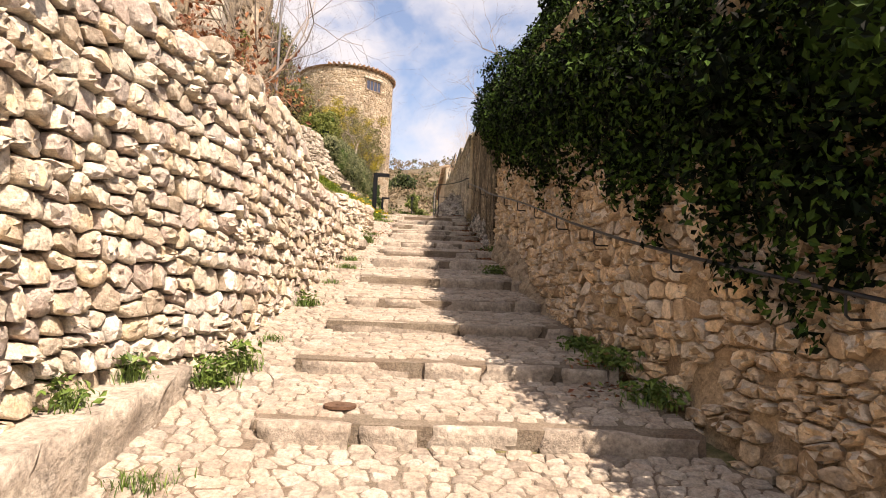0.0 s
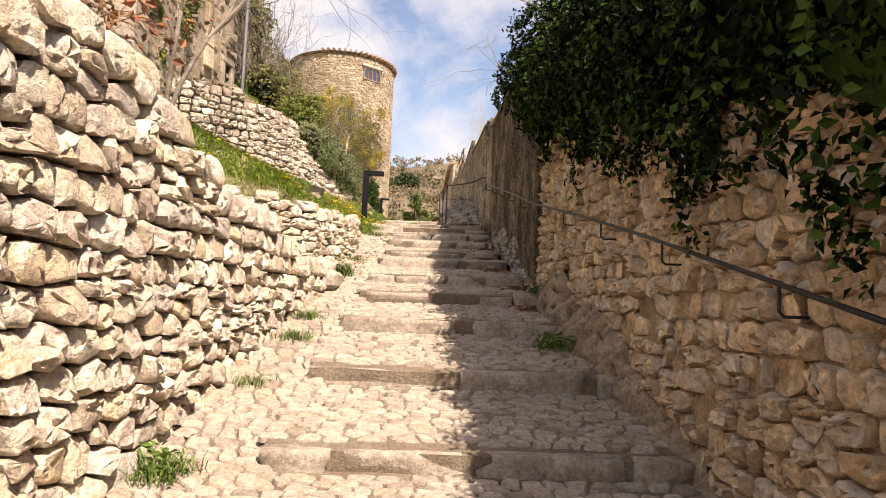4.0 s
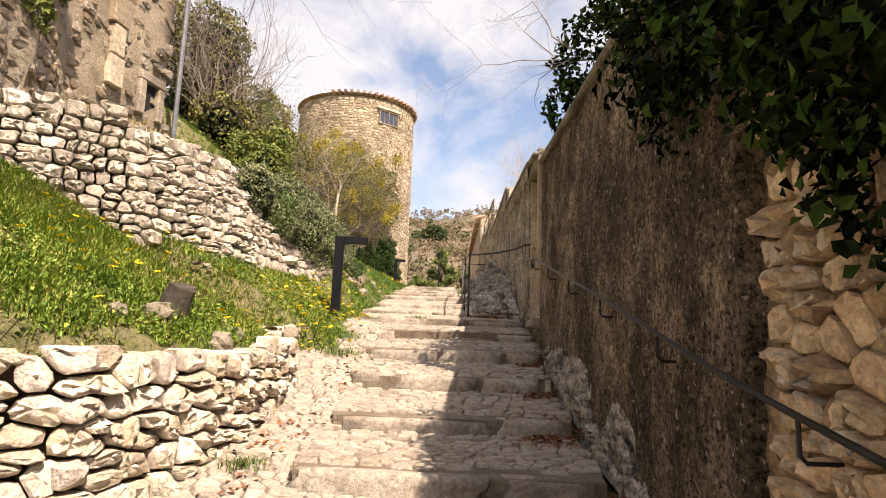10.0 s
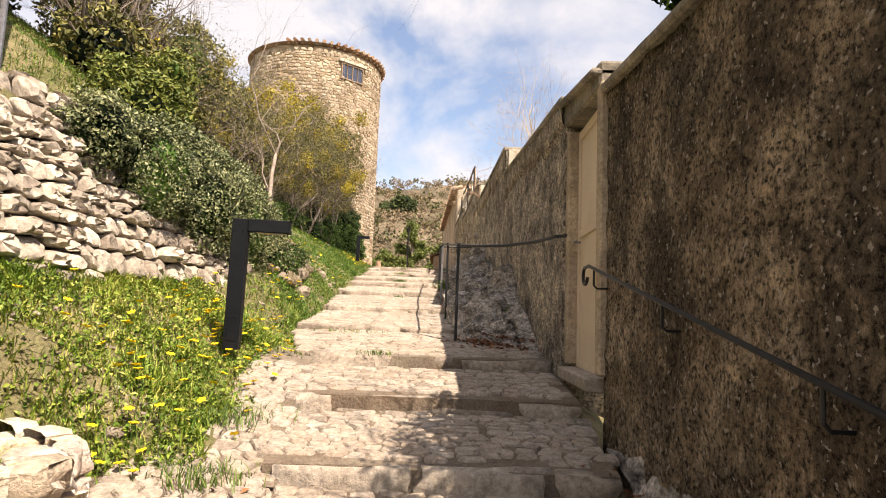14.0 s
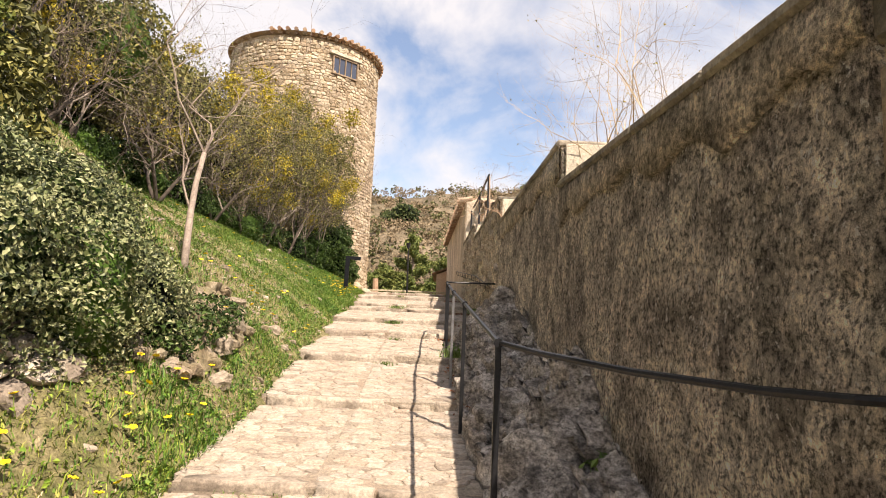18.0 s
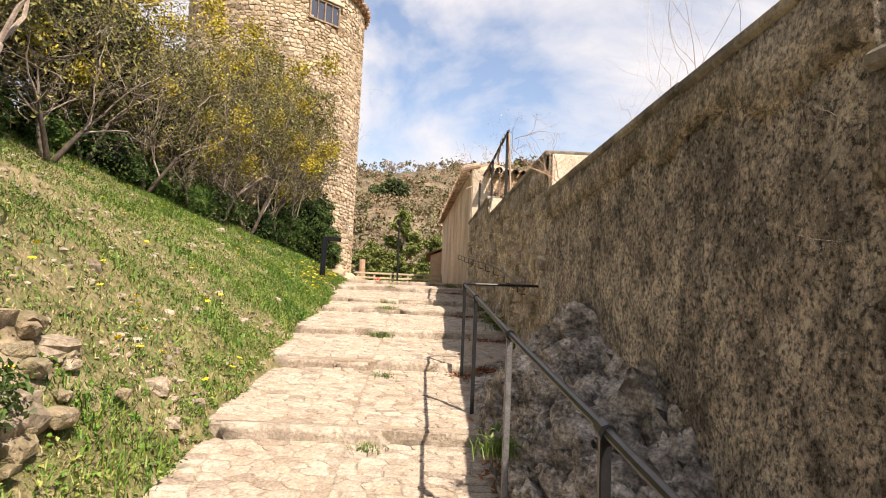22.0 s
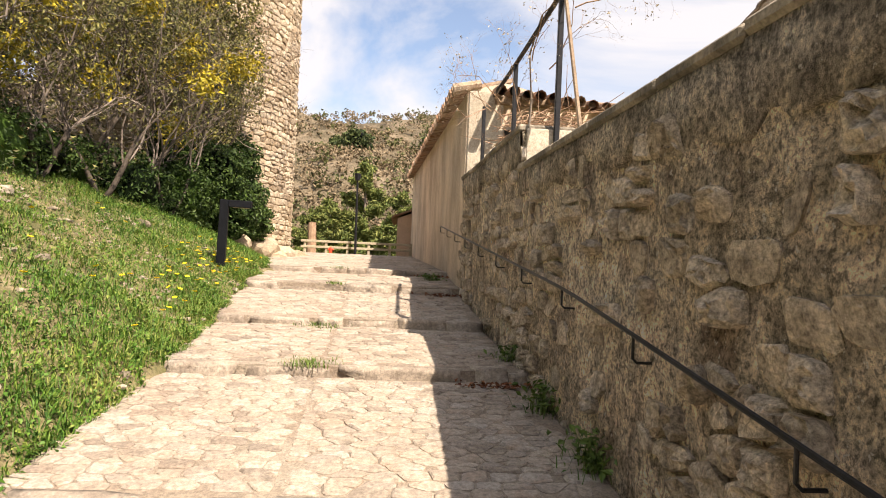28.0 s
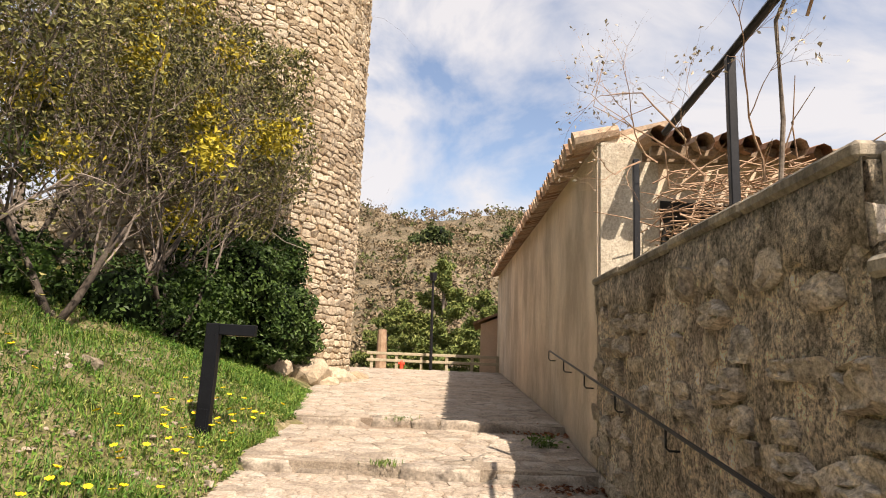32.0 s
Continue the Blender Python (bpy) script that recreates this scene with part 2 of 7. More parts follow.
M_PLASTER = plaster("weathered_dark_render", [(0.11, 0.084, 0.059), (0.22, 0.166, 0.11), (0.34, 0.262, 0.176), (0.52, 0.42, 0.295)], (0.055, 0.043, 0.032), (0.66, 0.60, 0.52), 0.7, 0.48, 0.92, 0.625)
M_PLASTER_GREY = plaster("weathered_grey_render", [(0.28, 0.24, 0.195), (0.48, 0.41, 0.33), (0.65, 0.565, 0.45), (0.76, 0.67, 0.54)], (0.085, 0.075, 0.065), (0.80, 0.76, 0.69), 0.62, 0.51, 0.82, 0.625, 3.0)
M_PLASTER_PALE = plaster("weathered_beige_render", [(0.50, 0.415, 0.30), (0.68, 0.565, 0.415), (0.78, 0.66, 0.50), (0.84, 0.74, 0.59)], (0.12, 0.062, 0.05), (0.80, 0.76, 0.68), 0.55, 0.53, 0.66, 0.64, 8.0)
M_BAND = plaster("cement_band_render", [(0.34, 0.28, 0.205), (0.50, 0.42, 0.315), (0.62, 0.53, 0.41), (0.70, 0.61, 0.49)], (0.12, 0.10, 0.08), (0.74, 0.70, 0.62), 0.6, 0.51, 0.6, 0.66, 5.0)
M_PLASTER2 = surface("sandy_house_render", [(0.60, 0.475, 0.35), (0.72, 0.59, 0.445), (0.78, 0.67, 0.53)], scale=1.2, bump=0.6, grain=45, dist=0.01, stain=(0.30, 0.24, 0.18), stain_scale=0.9, stain_amt=0.6, stretch=(1, 1, 0.5))
M_CREAM = surface("cream_render", [(0.46, 0.39, 0.30), (0.56, 0.50, 0.40), (0.62, 0.56, 0.46)], scale=2, bump=0.6, grain=30, dist=0.012, stain=(0.30, 0.26, 0.2), stain_scale=1.5, stain_amt=0.5)
M_COPING = surface("stone_coping", [(0.16, 0.14, 0.11), (0.30, 0.26, 0.20), (0.42, 0.37, 0.29)], scale=2.5, bump=0.8, grain=18, dist=0.02, stain=(0.06, 0.055, 0.045), stain_scale=1.8, stain_amt=0.8)
M_COBBLE = surface("worn_cobbles", [(0.25, 0.21, 0.17), (0.385, 0.33, 0.265), (0.32, 0.275, 0.23), (0.44, 0.385, 0.315), (0.37, 0.295, 0.23), (0.41, 0.365, 0.31)], scale=6, rand=1.0, bump=0.8, grain=22, dist=0.012, stain=(0.30, 0.225, 0.165), stain_scale=1.6, stain_amt=0.4)
M_KERB = surface("worn_step_stone", [(0.29, 0.24, 0.19), (0.40, 0.34, 0.275), (0.50, 0.44, 0.365)], scale=5, rand=0.3, bump=0.9, grain=18, dist=0.02, stain=(0.15, 0.12, 0.095), stain_scale=4.0, stain_amt=0.55)
M_PATH = surface("dusty_path_earth", [(0.15, 0.12, 0.088), (0.21, 0.172, 0.13), (0.28, 0.235, 0.18)], scale=5, bump=0.9, grain=30, dist=0.02, stain=(0.16, 0.10, 0.065), stain_scale=0.9, stain_amt=0.5)
M_PATH_PALE = surface("pale_path_mortar", [(0.26, 0.215, 0.165), (0.33, 0.28, 0.22), (0.40, 0.345, 0.275)], scale=5, bump=0.9, grain=30, dist=0.02, stain=(0.24, 0.165, 0.115), stain_scale=0.9, stain_amt=0.5)
M_GROUND = surface("grassy_soil", [(0.065, 0.085, 0.023), (0.12, 0.125, 0.042), (0.21, 0.185, 0.085), (0.33, 0.28, 0.165)], scale=3.0, bump=1.0, grain=18, dist=0.05, stain=(0.34, 0.27, 0.165), stain_scale=1.6, stain_amt=0.45)
# the near-black stretched stain paints bands of shade as in bedding cracks
M_ROCK = surface("grey_bedrock", [(0.24, 0.212, 0.183), (0.52, 0.465, 0.41), (0.76, 0.70, 0.62)], scale=7.0, bump=1.0, grain=22, dist=0.03, stain=(0.030, 0.026, 0.022), stain_scale=2.6, stain_amt=0.75, stretch=(1.6, 1.0, 4.0), fine=0.8)
M_IRON = surface("black_iron", [(0.008, 0.009, 0.011), (0.022, 0.022, 0.025)], scale=20, rough=0.4, bump=0.15, grain=60, dist=0.003)
M_STEEL = surface("galvanised_steel", [(0.16, 0.16, 0.17), (0.28, 0.28, 0.29)], scale=12, rough=0.45, bump=0.1, grain=60, dist=0.003, metal=0.6)
M_BOLLARD = surface("dark_bollard_paint", [(0.005, 0.006, 0.008), (0.010, 0.011, 0.014)], scale=6, spec=0.12, rough=0.55, bump=0.08, grain=90, dist=0.002)
M_DOOR = surface("beige_door_paint", [(0.58, 0.48, 0.36), (0.66, 0.555, 0.42)], scale=1.2, rough=0.6, bump=0.1, grain=30, dist=0.002, stain=(0.48, 0.385, 0.28), stain_scale=1.6, stain_amt=0.4, fine=0.07)
M_TILE = surface("terracotta_roof_tile", [(0.22, 0.12, 0.07), (0.38, 0.23, 0.14), (0.46, 0.34, 0.24)], scale=3, rand=0.9, bump=0.6, grain=20, dist=0.01, stain=(0.2, 0.18, 0.15), stain_scale=3, stain_amt=0.5)
M_WOOD = surface("weathered_wood", [(0.14, 0.10, 0.07), (0.26, 0.19, 0.13), (0.34, 0.26, 0.18)], scale=6, rough=0.85, bump=0.5, grain=30, dist=0.006)
M_TIMBER = surface("pale_fence_wood", [(0.40, 0.34, 0.24), (0.52, 0.45, 0.33)], scale=6, rough=0.85, bump=0.4, grain=30, dist=0.006)
M_BARK = surface("grey_bark", [(0.10, 0.08, 0.065), (0.20, 0.165, 0.135), (0.30, 0.25, 0.21)], scale=8, bump=0.8, grain=24, dist=0.01)
M_TWIG = surface("brown_twigs", [(0.091, 0.072, 0.056), (0.195, 0.159, 0.130), (0.351, 0.293, 0.247)], scale=2, bump=0.0, rand=0.7)
M_DARKBARK = surface("dark_brush_bark", [(0.035, 0.028, 0.022), (0.075, 0.060, 0.048), (0.12, 0.10, 0.082)], scale=6, bump=0.5, grain=24, dist=0.008)
M_BRUSHTWIG = surface("dark_brush_twigs", [(0.055, 0.044, 0.037), (0.15, 0.121, 0.10), (0.32, 0.27, 0.232)], scale=2, bump=0.0, rand=0.7)
M_VINE = surface("dry_vine_stems", [(0.18, 0.11, 0.07), (0.32, 0.21, 0.14), (0.40, 0.29, 0.20)], scale=5, bump=0.0)
# near-black tones paint the foliage's own shade, the bright end its sunlit leaves
M_LAUREL = surface("evergreen_leaf_with_shade", [(0.001, 0.0025, 0.0008), (0.005, 0.011, 0.003), (0.050, 0.095, 0.018)], scale=1.0, rand=1.0, rough=0.55, bump=0.0, spec=0.06)
M_IVY = surface("ivy_leaf", [(0.025, 0.038, 0.013), (0.12, 0.145, 0.055), (0.30, 0.31, 0.165)], scale=1.2, rand=1.2, rough=0.5, bump=0.0)
M_LEAF = surface("shrub_leaf", [(0.07, 0.10, 0.02), (0.13, 0.16, 0.03), (0.20, 0.21, 0.045)], scale=1.2, rand=1.0, rough=0.6, bump=0.0)
M_OLIVE = surface("olive_brush_leaf", [(0.04, 0.045, 0.014), (0.115, 0.115, 0.033), (0.24, 0.22, 0.06)], scale=0.7, rand=1.0, rough=0.6, bump=0.0)
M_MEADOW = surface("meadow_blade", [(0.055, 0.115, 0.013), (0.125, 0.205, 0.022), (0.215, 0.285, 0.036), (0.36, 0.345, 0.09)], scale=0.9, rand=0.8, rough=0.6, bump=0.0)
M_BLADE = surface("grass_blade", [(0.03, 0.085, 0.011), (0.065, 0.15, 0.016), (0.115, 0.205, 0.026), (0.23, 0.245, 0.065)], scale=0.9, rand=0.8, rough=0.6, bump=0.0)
M_STRAW = surface("dry_grass", [(0.24, 0.18, 0.095), (0.36, 0.28, 0.16), (0.45, 0.37, 0.23)], scale=0.8, rand=0.8, rough=0.8, bump=0.0)
M_PETAL = surface("yellow_petals", [(0.75, 0.50, 0.01), (0.85, 0.62, 0.02)], scale=5, rough=0.6, bump=0.0)
M_LITTER = surface("rust_dead_leaves", [(0.10, 0.035, 0.018), (0.22, 0.085, 0.04), (0.32, 0.15, 0.07)], scale=2, rand=1.0, rough=0.8, bump=0.0)
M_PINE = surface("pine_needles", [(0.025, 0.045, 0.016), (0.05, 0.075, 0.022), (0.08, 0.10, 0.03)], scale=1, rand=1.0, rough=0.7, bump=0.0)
M_HILL = surface("scrubby_hillside", [(0.075, 0.062, 0.036), (0.13, 0.105, 0.065), (0.19, 0.15, 0.10), (0.27, 0.22, 0.15)], scale=0.22, bump=1.0, grain=0.9, dist=0.6)
M_RED = surface("red_plastic", [(0.7, 0.06, 0.03), (0.8, 0.1, 0.05)], scale=4, rough=0.5, bump=0.0)
# near black that paints the shade of unlit insides
M_DARK = surface("interior_shade_black", [(0.01, 0.01, 0.01), (0.02, 0.018, 0.015)], scale=4, bump=0.0)
M_DRAIN = surface("rusty_iron", [(0.09, 0.05, 0.03), (0.16, 0.09, 0.055)], scale=12, rough=0.7, bump=0.4, grain=50, dist=0.004)
M_GLASS = bpy.data.materials.new("window_glass")
M_GLASS.use_nodes = True
M_GLASS.node_tree.nodes["Principled BSDF"].inputs["Base Color"].default_value = (0.05, 0.06, 0.09, 1)
M_GLASS.node_tree.nodes["Principled BSDF"].inputs["Roughness"].default_value = 0.05


# ---- plan ----
FRONTS = [3.80, 4.82, 6.12, 7.39, 8.55, 9.82, 11.04, 11.97, 13.09, 14.23, 15.31, 16.39, 17.47, 18.65, 20.75, 23.02, 25.13, 27.36, 29.50, 31.70, 33.91, 36.07, 37.90]
TOPS = [0.74, 1.01, 1.25, 1.47, 1.76, 2.08, 2.33, 2.55, 2.82, 3.02, 3.27, 3.51, 3.75, 3.96, 4.17, 4.44, 4.78, 5.06, 5.30, 5.57, 5.74, 6.04, 6.24]
RISER = [0.12, 0.11, 0.10, 0.10, 0.12, 0.13, 0.12, 0.11, 0.12, 0.11, 0.12, 0.12, 0.11, 0.10, 0.05, 0.07, 0.09, 0.09, 0.09, 0.09, 0.09, 0.10, 0.09]
PY = [-40, -6, 0] + FRONTS + [49.0, 54.0, 60.0, 75.0, 95.0]
PZ = [-8.5, -1.45, -0.14] + TOPS + [6.50, 6.2, 4.0, 3.0, 4.5]


def line_z(y):
    """The path's height along its fronts."""
    return np.interp(y, PY, PZ)


def tread_z(y):
    """The height of the treads themselves, with the risers."""
    y = np.asarray(y, float)
    k = np.clip(np.searchsorted(FRONTS, y, side="right") - 1, -1, len(FRONTS) - 1)
    f, t, r = np.array([-6.0] + FRONTS + [49.0]), np.array([-1.45] + TOPS + [6.5]), np.array([0.0] + RISER + [0.0])
    i = k + 1
    y0, y1, z0, z1 = f[i], f[i + 1], t[i], t[i + 1] - r[i + 1]
    return z0 + (z1 - z0) * np.clip((y - y0) / (y1 - y0), 0, 1)


def wall_x(y):
    """The face of the wall on the right of the path."""
    return np.interp(y, [-8, 0, 2.5, 3.3, 4.0, 4.8, 6.0, 8.0, 11.0, 11.7, 60], [4.6, 3.0, 2.22, 1.92, 1.66, 1.44, 1.28, 1.16, 0.955, 0.892, -1.05])


def edge_x(y):
    """The left ends of the steps."""
    return np.interp(y, [-6, 3.8, 13, 14.2, 16.4, 18.6, 20.7, 23, 25.1, 27.4, 29.5, 31.7, 33.9, 36, 38, 44, 52], [-1.2, -1.1, -1.15, -1.18, -1.33, -1.6, -2.2, -2.33, -2.47, -2.6, -2.85, -2.88, -3.1, -3.32, -3.4, -4.6, -5.5])


def right_x(y):
    """The right ends of the steps."""
    return np.interp(y, [3.8, 4.8, 11, 13, 16, 18.3, 19.4, 20.3, 22, 27, 27.6, 28.6], [1.6, 1.35, 0.93, 0.68, 0.58, 0.62, 0.55, -0.2, -0.36, -0.52, -0.2, 0.22]) if np.ndim(y) == 0 and y < 28.6 else np.where(np.asarray(y) < 28.6, np.interp(y, [3.8, 4.8, 11, 13, 16, 18.3, 19.4, 20.3, 22, 27, 27.6, 28.6], [1.6, 1.35, 0.93, 0.68, 0.58, 0.62, 0.55, -0.2, -0.36, -0.52, -0.2, 0.22]), wall_x(y) - 0.02)


LEFT_A = [(-2.3, -9), (-2.1, 0), (-2.0, 3.5), (-1.85, 4.4), (-1.70, 5.2), (-1.68, 8), (-1.62, 10), (-1.52, 11.75)]
LEFT_B = [(-6.0, 10.9), (-3.6, 11.55), (-2.5, 11.9), (-1.95, 12.3), (-1.72, 13.2), (-1.70, 14.4), (-1.78, 15.3), (-2.0, 15.95), (-2.5, 16.3)]
LEFT_C = [(-6.0, 14.8), (-4.7, 15.4), (-3.85, 16.0), (-3.3, 16.7), (-3.1, 17.7), (-3.05, 18.8), (-2.9, 20.1), (-2.85, 20.9)]


def top_a(y):
    return np.interp(y, [-9, 0, 7.0, 7.4, 8.0, 8.7, 9.4, 10.1, 11, 11.75], [2.2, 3.3, 3.4, 3.3, 3.1, 2.96, 2.85, 2.72, 2.62, 2.56])


def face_a(y):
    return np.interp(y, [p[1] for p in LEFT_A], [p[0] for p in LEFT_A])


def smooth(a, b, x):
    t = np.clip((np.asarray(x, float) - a) / (b - a), 0, 1)
    return t * t * (3 - 2 * t)


def lattice(x, y):
    """Smooth random values of the plan, about -1 to 1."""
    x, y = np.asarray(x, float), np.asarray(y, float)
    ix, iy = np.floor(x), np.floor(y)
    u, v = x - ix, y - iy
    u, v = u * u * (3 - 2 * u), v * v * (3 - 2 * v)

    def h(a, b):
        q = np.sin(a * 127.1 + b * 311.7) * 43758.5453
        return (q - np.floor(q)) * 2 - 1
    return (h(ix, iy) * (1 - u) + h(ix + 1, iy) * u) * (1 - v) + (h(ix, iy + 1) * (1 - u) + h(ix + 1, iy + 1) * u) * v


def gnoise(x, y, s=1.0):
    """Uneven ground: three sizes of random lumps."""
    return 0.75 * lattice(x * 1.1 * s + 7.3, y * 1.1 * s) + 0.45 * lattice(x * 2.7 * s + y * 0.6 * s, y * 2.6 * s + 3.1) + 0.28 * lattice(x * 6.1 * s - y * s, y * 5.7 * s + 9.7)


def bank_z(x, y):
    """The left bank, above the path."""
    d = np.maximum(0, edge_x(y) - x)
    steep = np.interp(y, [16, 19, 21, 24, 26, 29.5, 35, 38, 44], [0.5, 0.7, 1.2, 1.15, 0.82, 0.66, 0.56, 0.46, 0.24])
    up = steep * d / (1 + 0.06 * d * steep)
    return line_z(y) - 0.04 - 0.09 * np.exp(-(d / 0.35) ** 2) * (1 - smooth(19.0, 21.5, y)) + up + 0.07 * gnoise(x, y, 0.9) * np.clip(d * 2, 0, 1)


def lower_z(x, y):
    """The terrace between the first wall and the low wall."""
    return top_a(y) - 0.03 + 0.22 * np.maximum(0, face_a(y) - x - 0.1) + 0.05 * gnoise(x, y)


def upper_z(x, y):
    """The grass between the low wall and the tall dry wall."""
    d = np.maximum(0, -1.9 - x)
    return np.interp(y, [11, 13, 15.8, 18, 20.5], [3.45, 3.48, 3.70, 4.05, 4.35]) + 0.50 * d + 0.05 * gnoise(x, y)


def seg_side(poly, x, y):
    """Positive on the left of a polyline that runs up the hill, negative on the path's side: the distance to its line."""
    x, y = np.asarray(x, float), np.asarray(y, float)
    best, sign = np.full(np.shape(x), 1e9), np.zeros(np.shape(x))
    for (ax, ay), (bx, by) in zip(poly[:-1], poly[1:]):
        dx, dy = bx - ax, by - ay
        ll = math.hypot(dx, dy)
        t = np.clip(((x - ax) * dx + (y - ay) * dy) / ll ** 2, 0, 1)
        dd = np.hypot(x - ax - t * dx, y - ay - t * dy)
        s = (dx * (y - ay) - dy * (x - ax)) / ll
        k = dd < best
        best, sign = np.where(k, dd, best), np.where(k, s, sign)
    return np.where(sign > 0, best, -best)


def ground_z(x, y):
    """The one sheet of ground."""
    x, y = np.broadcast_arrays(np.asarray(x, float), np.asarray(y, float))
    path = tread_z(y) - 0.12
    left = np.where(y < 16.5, path, bank_z(x, y))
    a = seg_side(LEFT_A, x, y)
    z = np.where((x < 0) & (y < 11.85) & (a > 0.40), lower_z(x, np.minimum(y, 11.75)), np.where(x < edge_x(y), left, path))
    b = seg_side(LEFT_B, x, y)
    up = upper_z(x, y)
    up = np.where(y < 16, np.minimum(up, np.interp(x, [-6, -3.6, -2.5, -1.9], [3.85, 3.62, 3.5, 3.42]) + 0.62 * np.maximum(0, b - 0.15)), up)
    inb = (x < -1.5) & (y > 10.5) & (y < 24) & (b > 0.24)
    blend = smooth(16.2, 19.5, y)
    z = np.where(inb, up * (1 - blend) + np.maximum(bank_z(x, y), up * 0) * blend, z)
    c = seg_side(LEFT_C, x, y)
    inc = (x < -2.6) & (y > 14.5) & (y < 21.2) & (c > 0.62)
    z = np.where(inc, np.maximum(z, np.interp(y, [15, 17, 19, 21], [6.15, 5.95, 5.75, 5.35]) + 0.5 * np.maximum(0, c - 0.62) + 0.05 * gnoise(x, y)), z)
    # in front of the terrace wall the grass falls from its foot to the path
    foot = np.interp(y, [14.8, 15.4, 16, 16.7, 17.7, 18.8, 20.1, 20.9, 22.5], [5.0, 4.87, 4.71, 4.55, 4.5, 4.57, 4.72, 4.82, 5.6])
    d = np.maximum(0, edge_x(y) - x - 0.25)
    low_z = line_z(y) - 0.09
    front = low_z + (foot - low_z) * np.clip(d / (d + np.maximum(0, -c) + 1e-6), 0, 1) ** 1.15 + 0.03 * gnoise(x, y) * np.minimum(1, d * 3)
    near = smooth(15.9, 16.8, y) * (1 - smooth(20.0, 21.2, y)) * ((c < 0.62) & (x < edge_x(y)) & (x > -5.5))
    z = z * (1 - near) + np.where(c > 0, np.minimum(z, foot), front) * near
    # the slope above goes on as the hill
    far = np.maximum(0, -8 - x)
    z = np.where(x < -8, np.minimum(z, 9.5 + 0.05 * y) + 0.16 * far, z)
    # beyond the plateau: a valley and the far hillside
    hill = smooth(62, 170, y) * (30 + 0.10 * (x + 10) + 5 * gnoise(x * 0.05, y * 0.05)) + smooth(150, 500, y) * 26
    vall = np.interp(y, [49, 54, 60, 75, 95], [6.5, 6.2, 4.5, 4.0, 4.5])
    zf = vall + hill + np.clip(-x - 10, 0, 60) * 0.12
    k = smooth(50, 60, y)
    z = z * (1 - k) + zf * k
    z = np.where((x > wall_x(y) + 0.3) & (y < 52), line_z(y) - 0.4, z)
    return z


# ---- building blocks ----
class Acc:
    """Gathers vertices and faces for one mesh."""

    def __init__(self):
        self.v, self.f, self.g, self.n = [], [], [], 0

    def add(self, verts, faces):
        verts = np.asarray(verts, float).reshape(-1, 3)
        self.v.append(verts)
        n = self.n
        self.f.extend([tuple([i + n for i in q]) for q in faces])
        self.n += len(verts)

    def add_rows(self, verts, rows):
        """Vertices with equal-sided faces in arrays."""
        self.v.append(verts)
        self.g.extend([q + self.n for q in rows])
        self.n += len(verts)

    def mesh(self, name, mat, flat=True):
        me = bpy.data.meshes.new(name)
        v = np.vstack(self.v) if self.v else np.zeros((0, 3))
        sizes = [np.full(len(q), q.shape[1]) for q in self.g] + [np.array([len(q) for q in self.f], dtype=int)]
        loops = [q.ravel() for q in self.g] + [np.fromiter(itertools.chain.from_iterable(self.f), dtype=int)]
        sizes, loops = np.concatenate(sizes), np.concatenate(loops)
        me.vertices.add(len(v))
        me.vertices.foreach_set("co", v.ravel())
        me.loops.add(len(loops))
        me.loops.foreach_set("vertex_index", loops.astype(np.int32))
        me.polygons.add(len(sizes))
        me.polygons.foreach_set("loop_start", np.concatenate([[0], np.cumsum(sizes)[:-1]]).astype(np.int32) if len(sizes) else [])
        me.materials.append(mat)
        me.polygons.foreach_set("use_smooth", np.full(len(sizes), not flat))
        me.update(calc_edges=True)
        if flat and flat is not True:
            me.polygons.foreach_set("use_smooth", np.full(len(sizes), True))
            me.set_sharp_from_angle(angle=radians(90 * flat))
        return me


def part(name, acc, mat, parent, label="", flat=True, kind=""):
    """One mesh object under a thing or a part."""
    ob = new(name, acc.mesh(name, mat, flat) if isinstance(acc, Acc) else acc)
    ob.parent = parent
    if label or kind:
        tagged(ob, label, kind=kind)
    return ob


def thing(name, label, category, group="", kind="", acc=None, mat=None, flat=True, at=None):
    ob = new(name, acc.mesh(name, mat, flat) if acc else None)
    if at is not None:
        ob.matrix_world = at if isinstance(at, Matrix) else Matrix.Translation(at)
    return tagged(ob, label, category, group, kind)


CUBE = [(-1, -1, -1), (1, -1, -1), (1, 1, -1), (-1, 1, -1), (-1, -1, 1), (1, -1, 1), (1, 1, 1), (-1, 1, 1)]
CUBE_F = [(0, 3, 2, 1), (4, 5, 6, 7), (0, 1, 5, 4), (1, 2, 6, 5), (2, 3, 7, 6), (3, 0, 4, 7)]


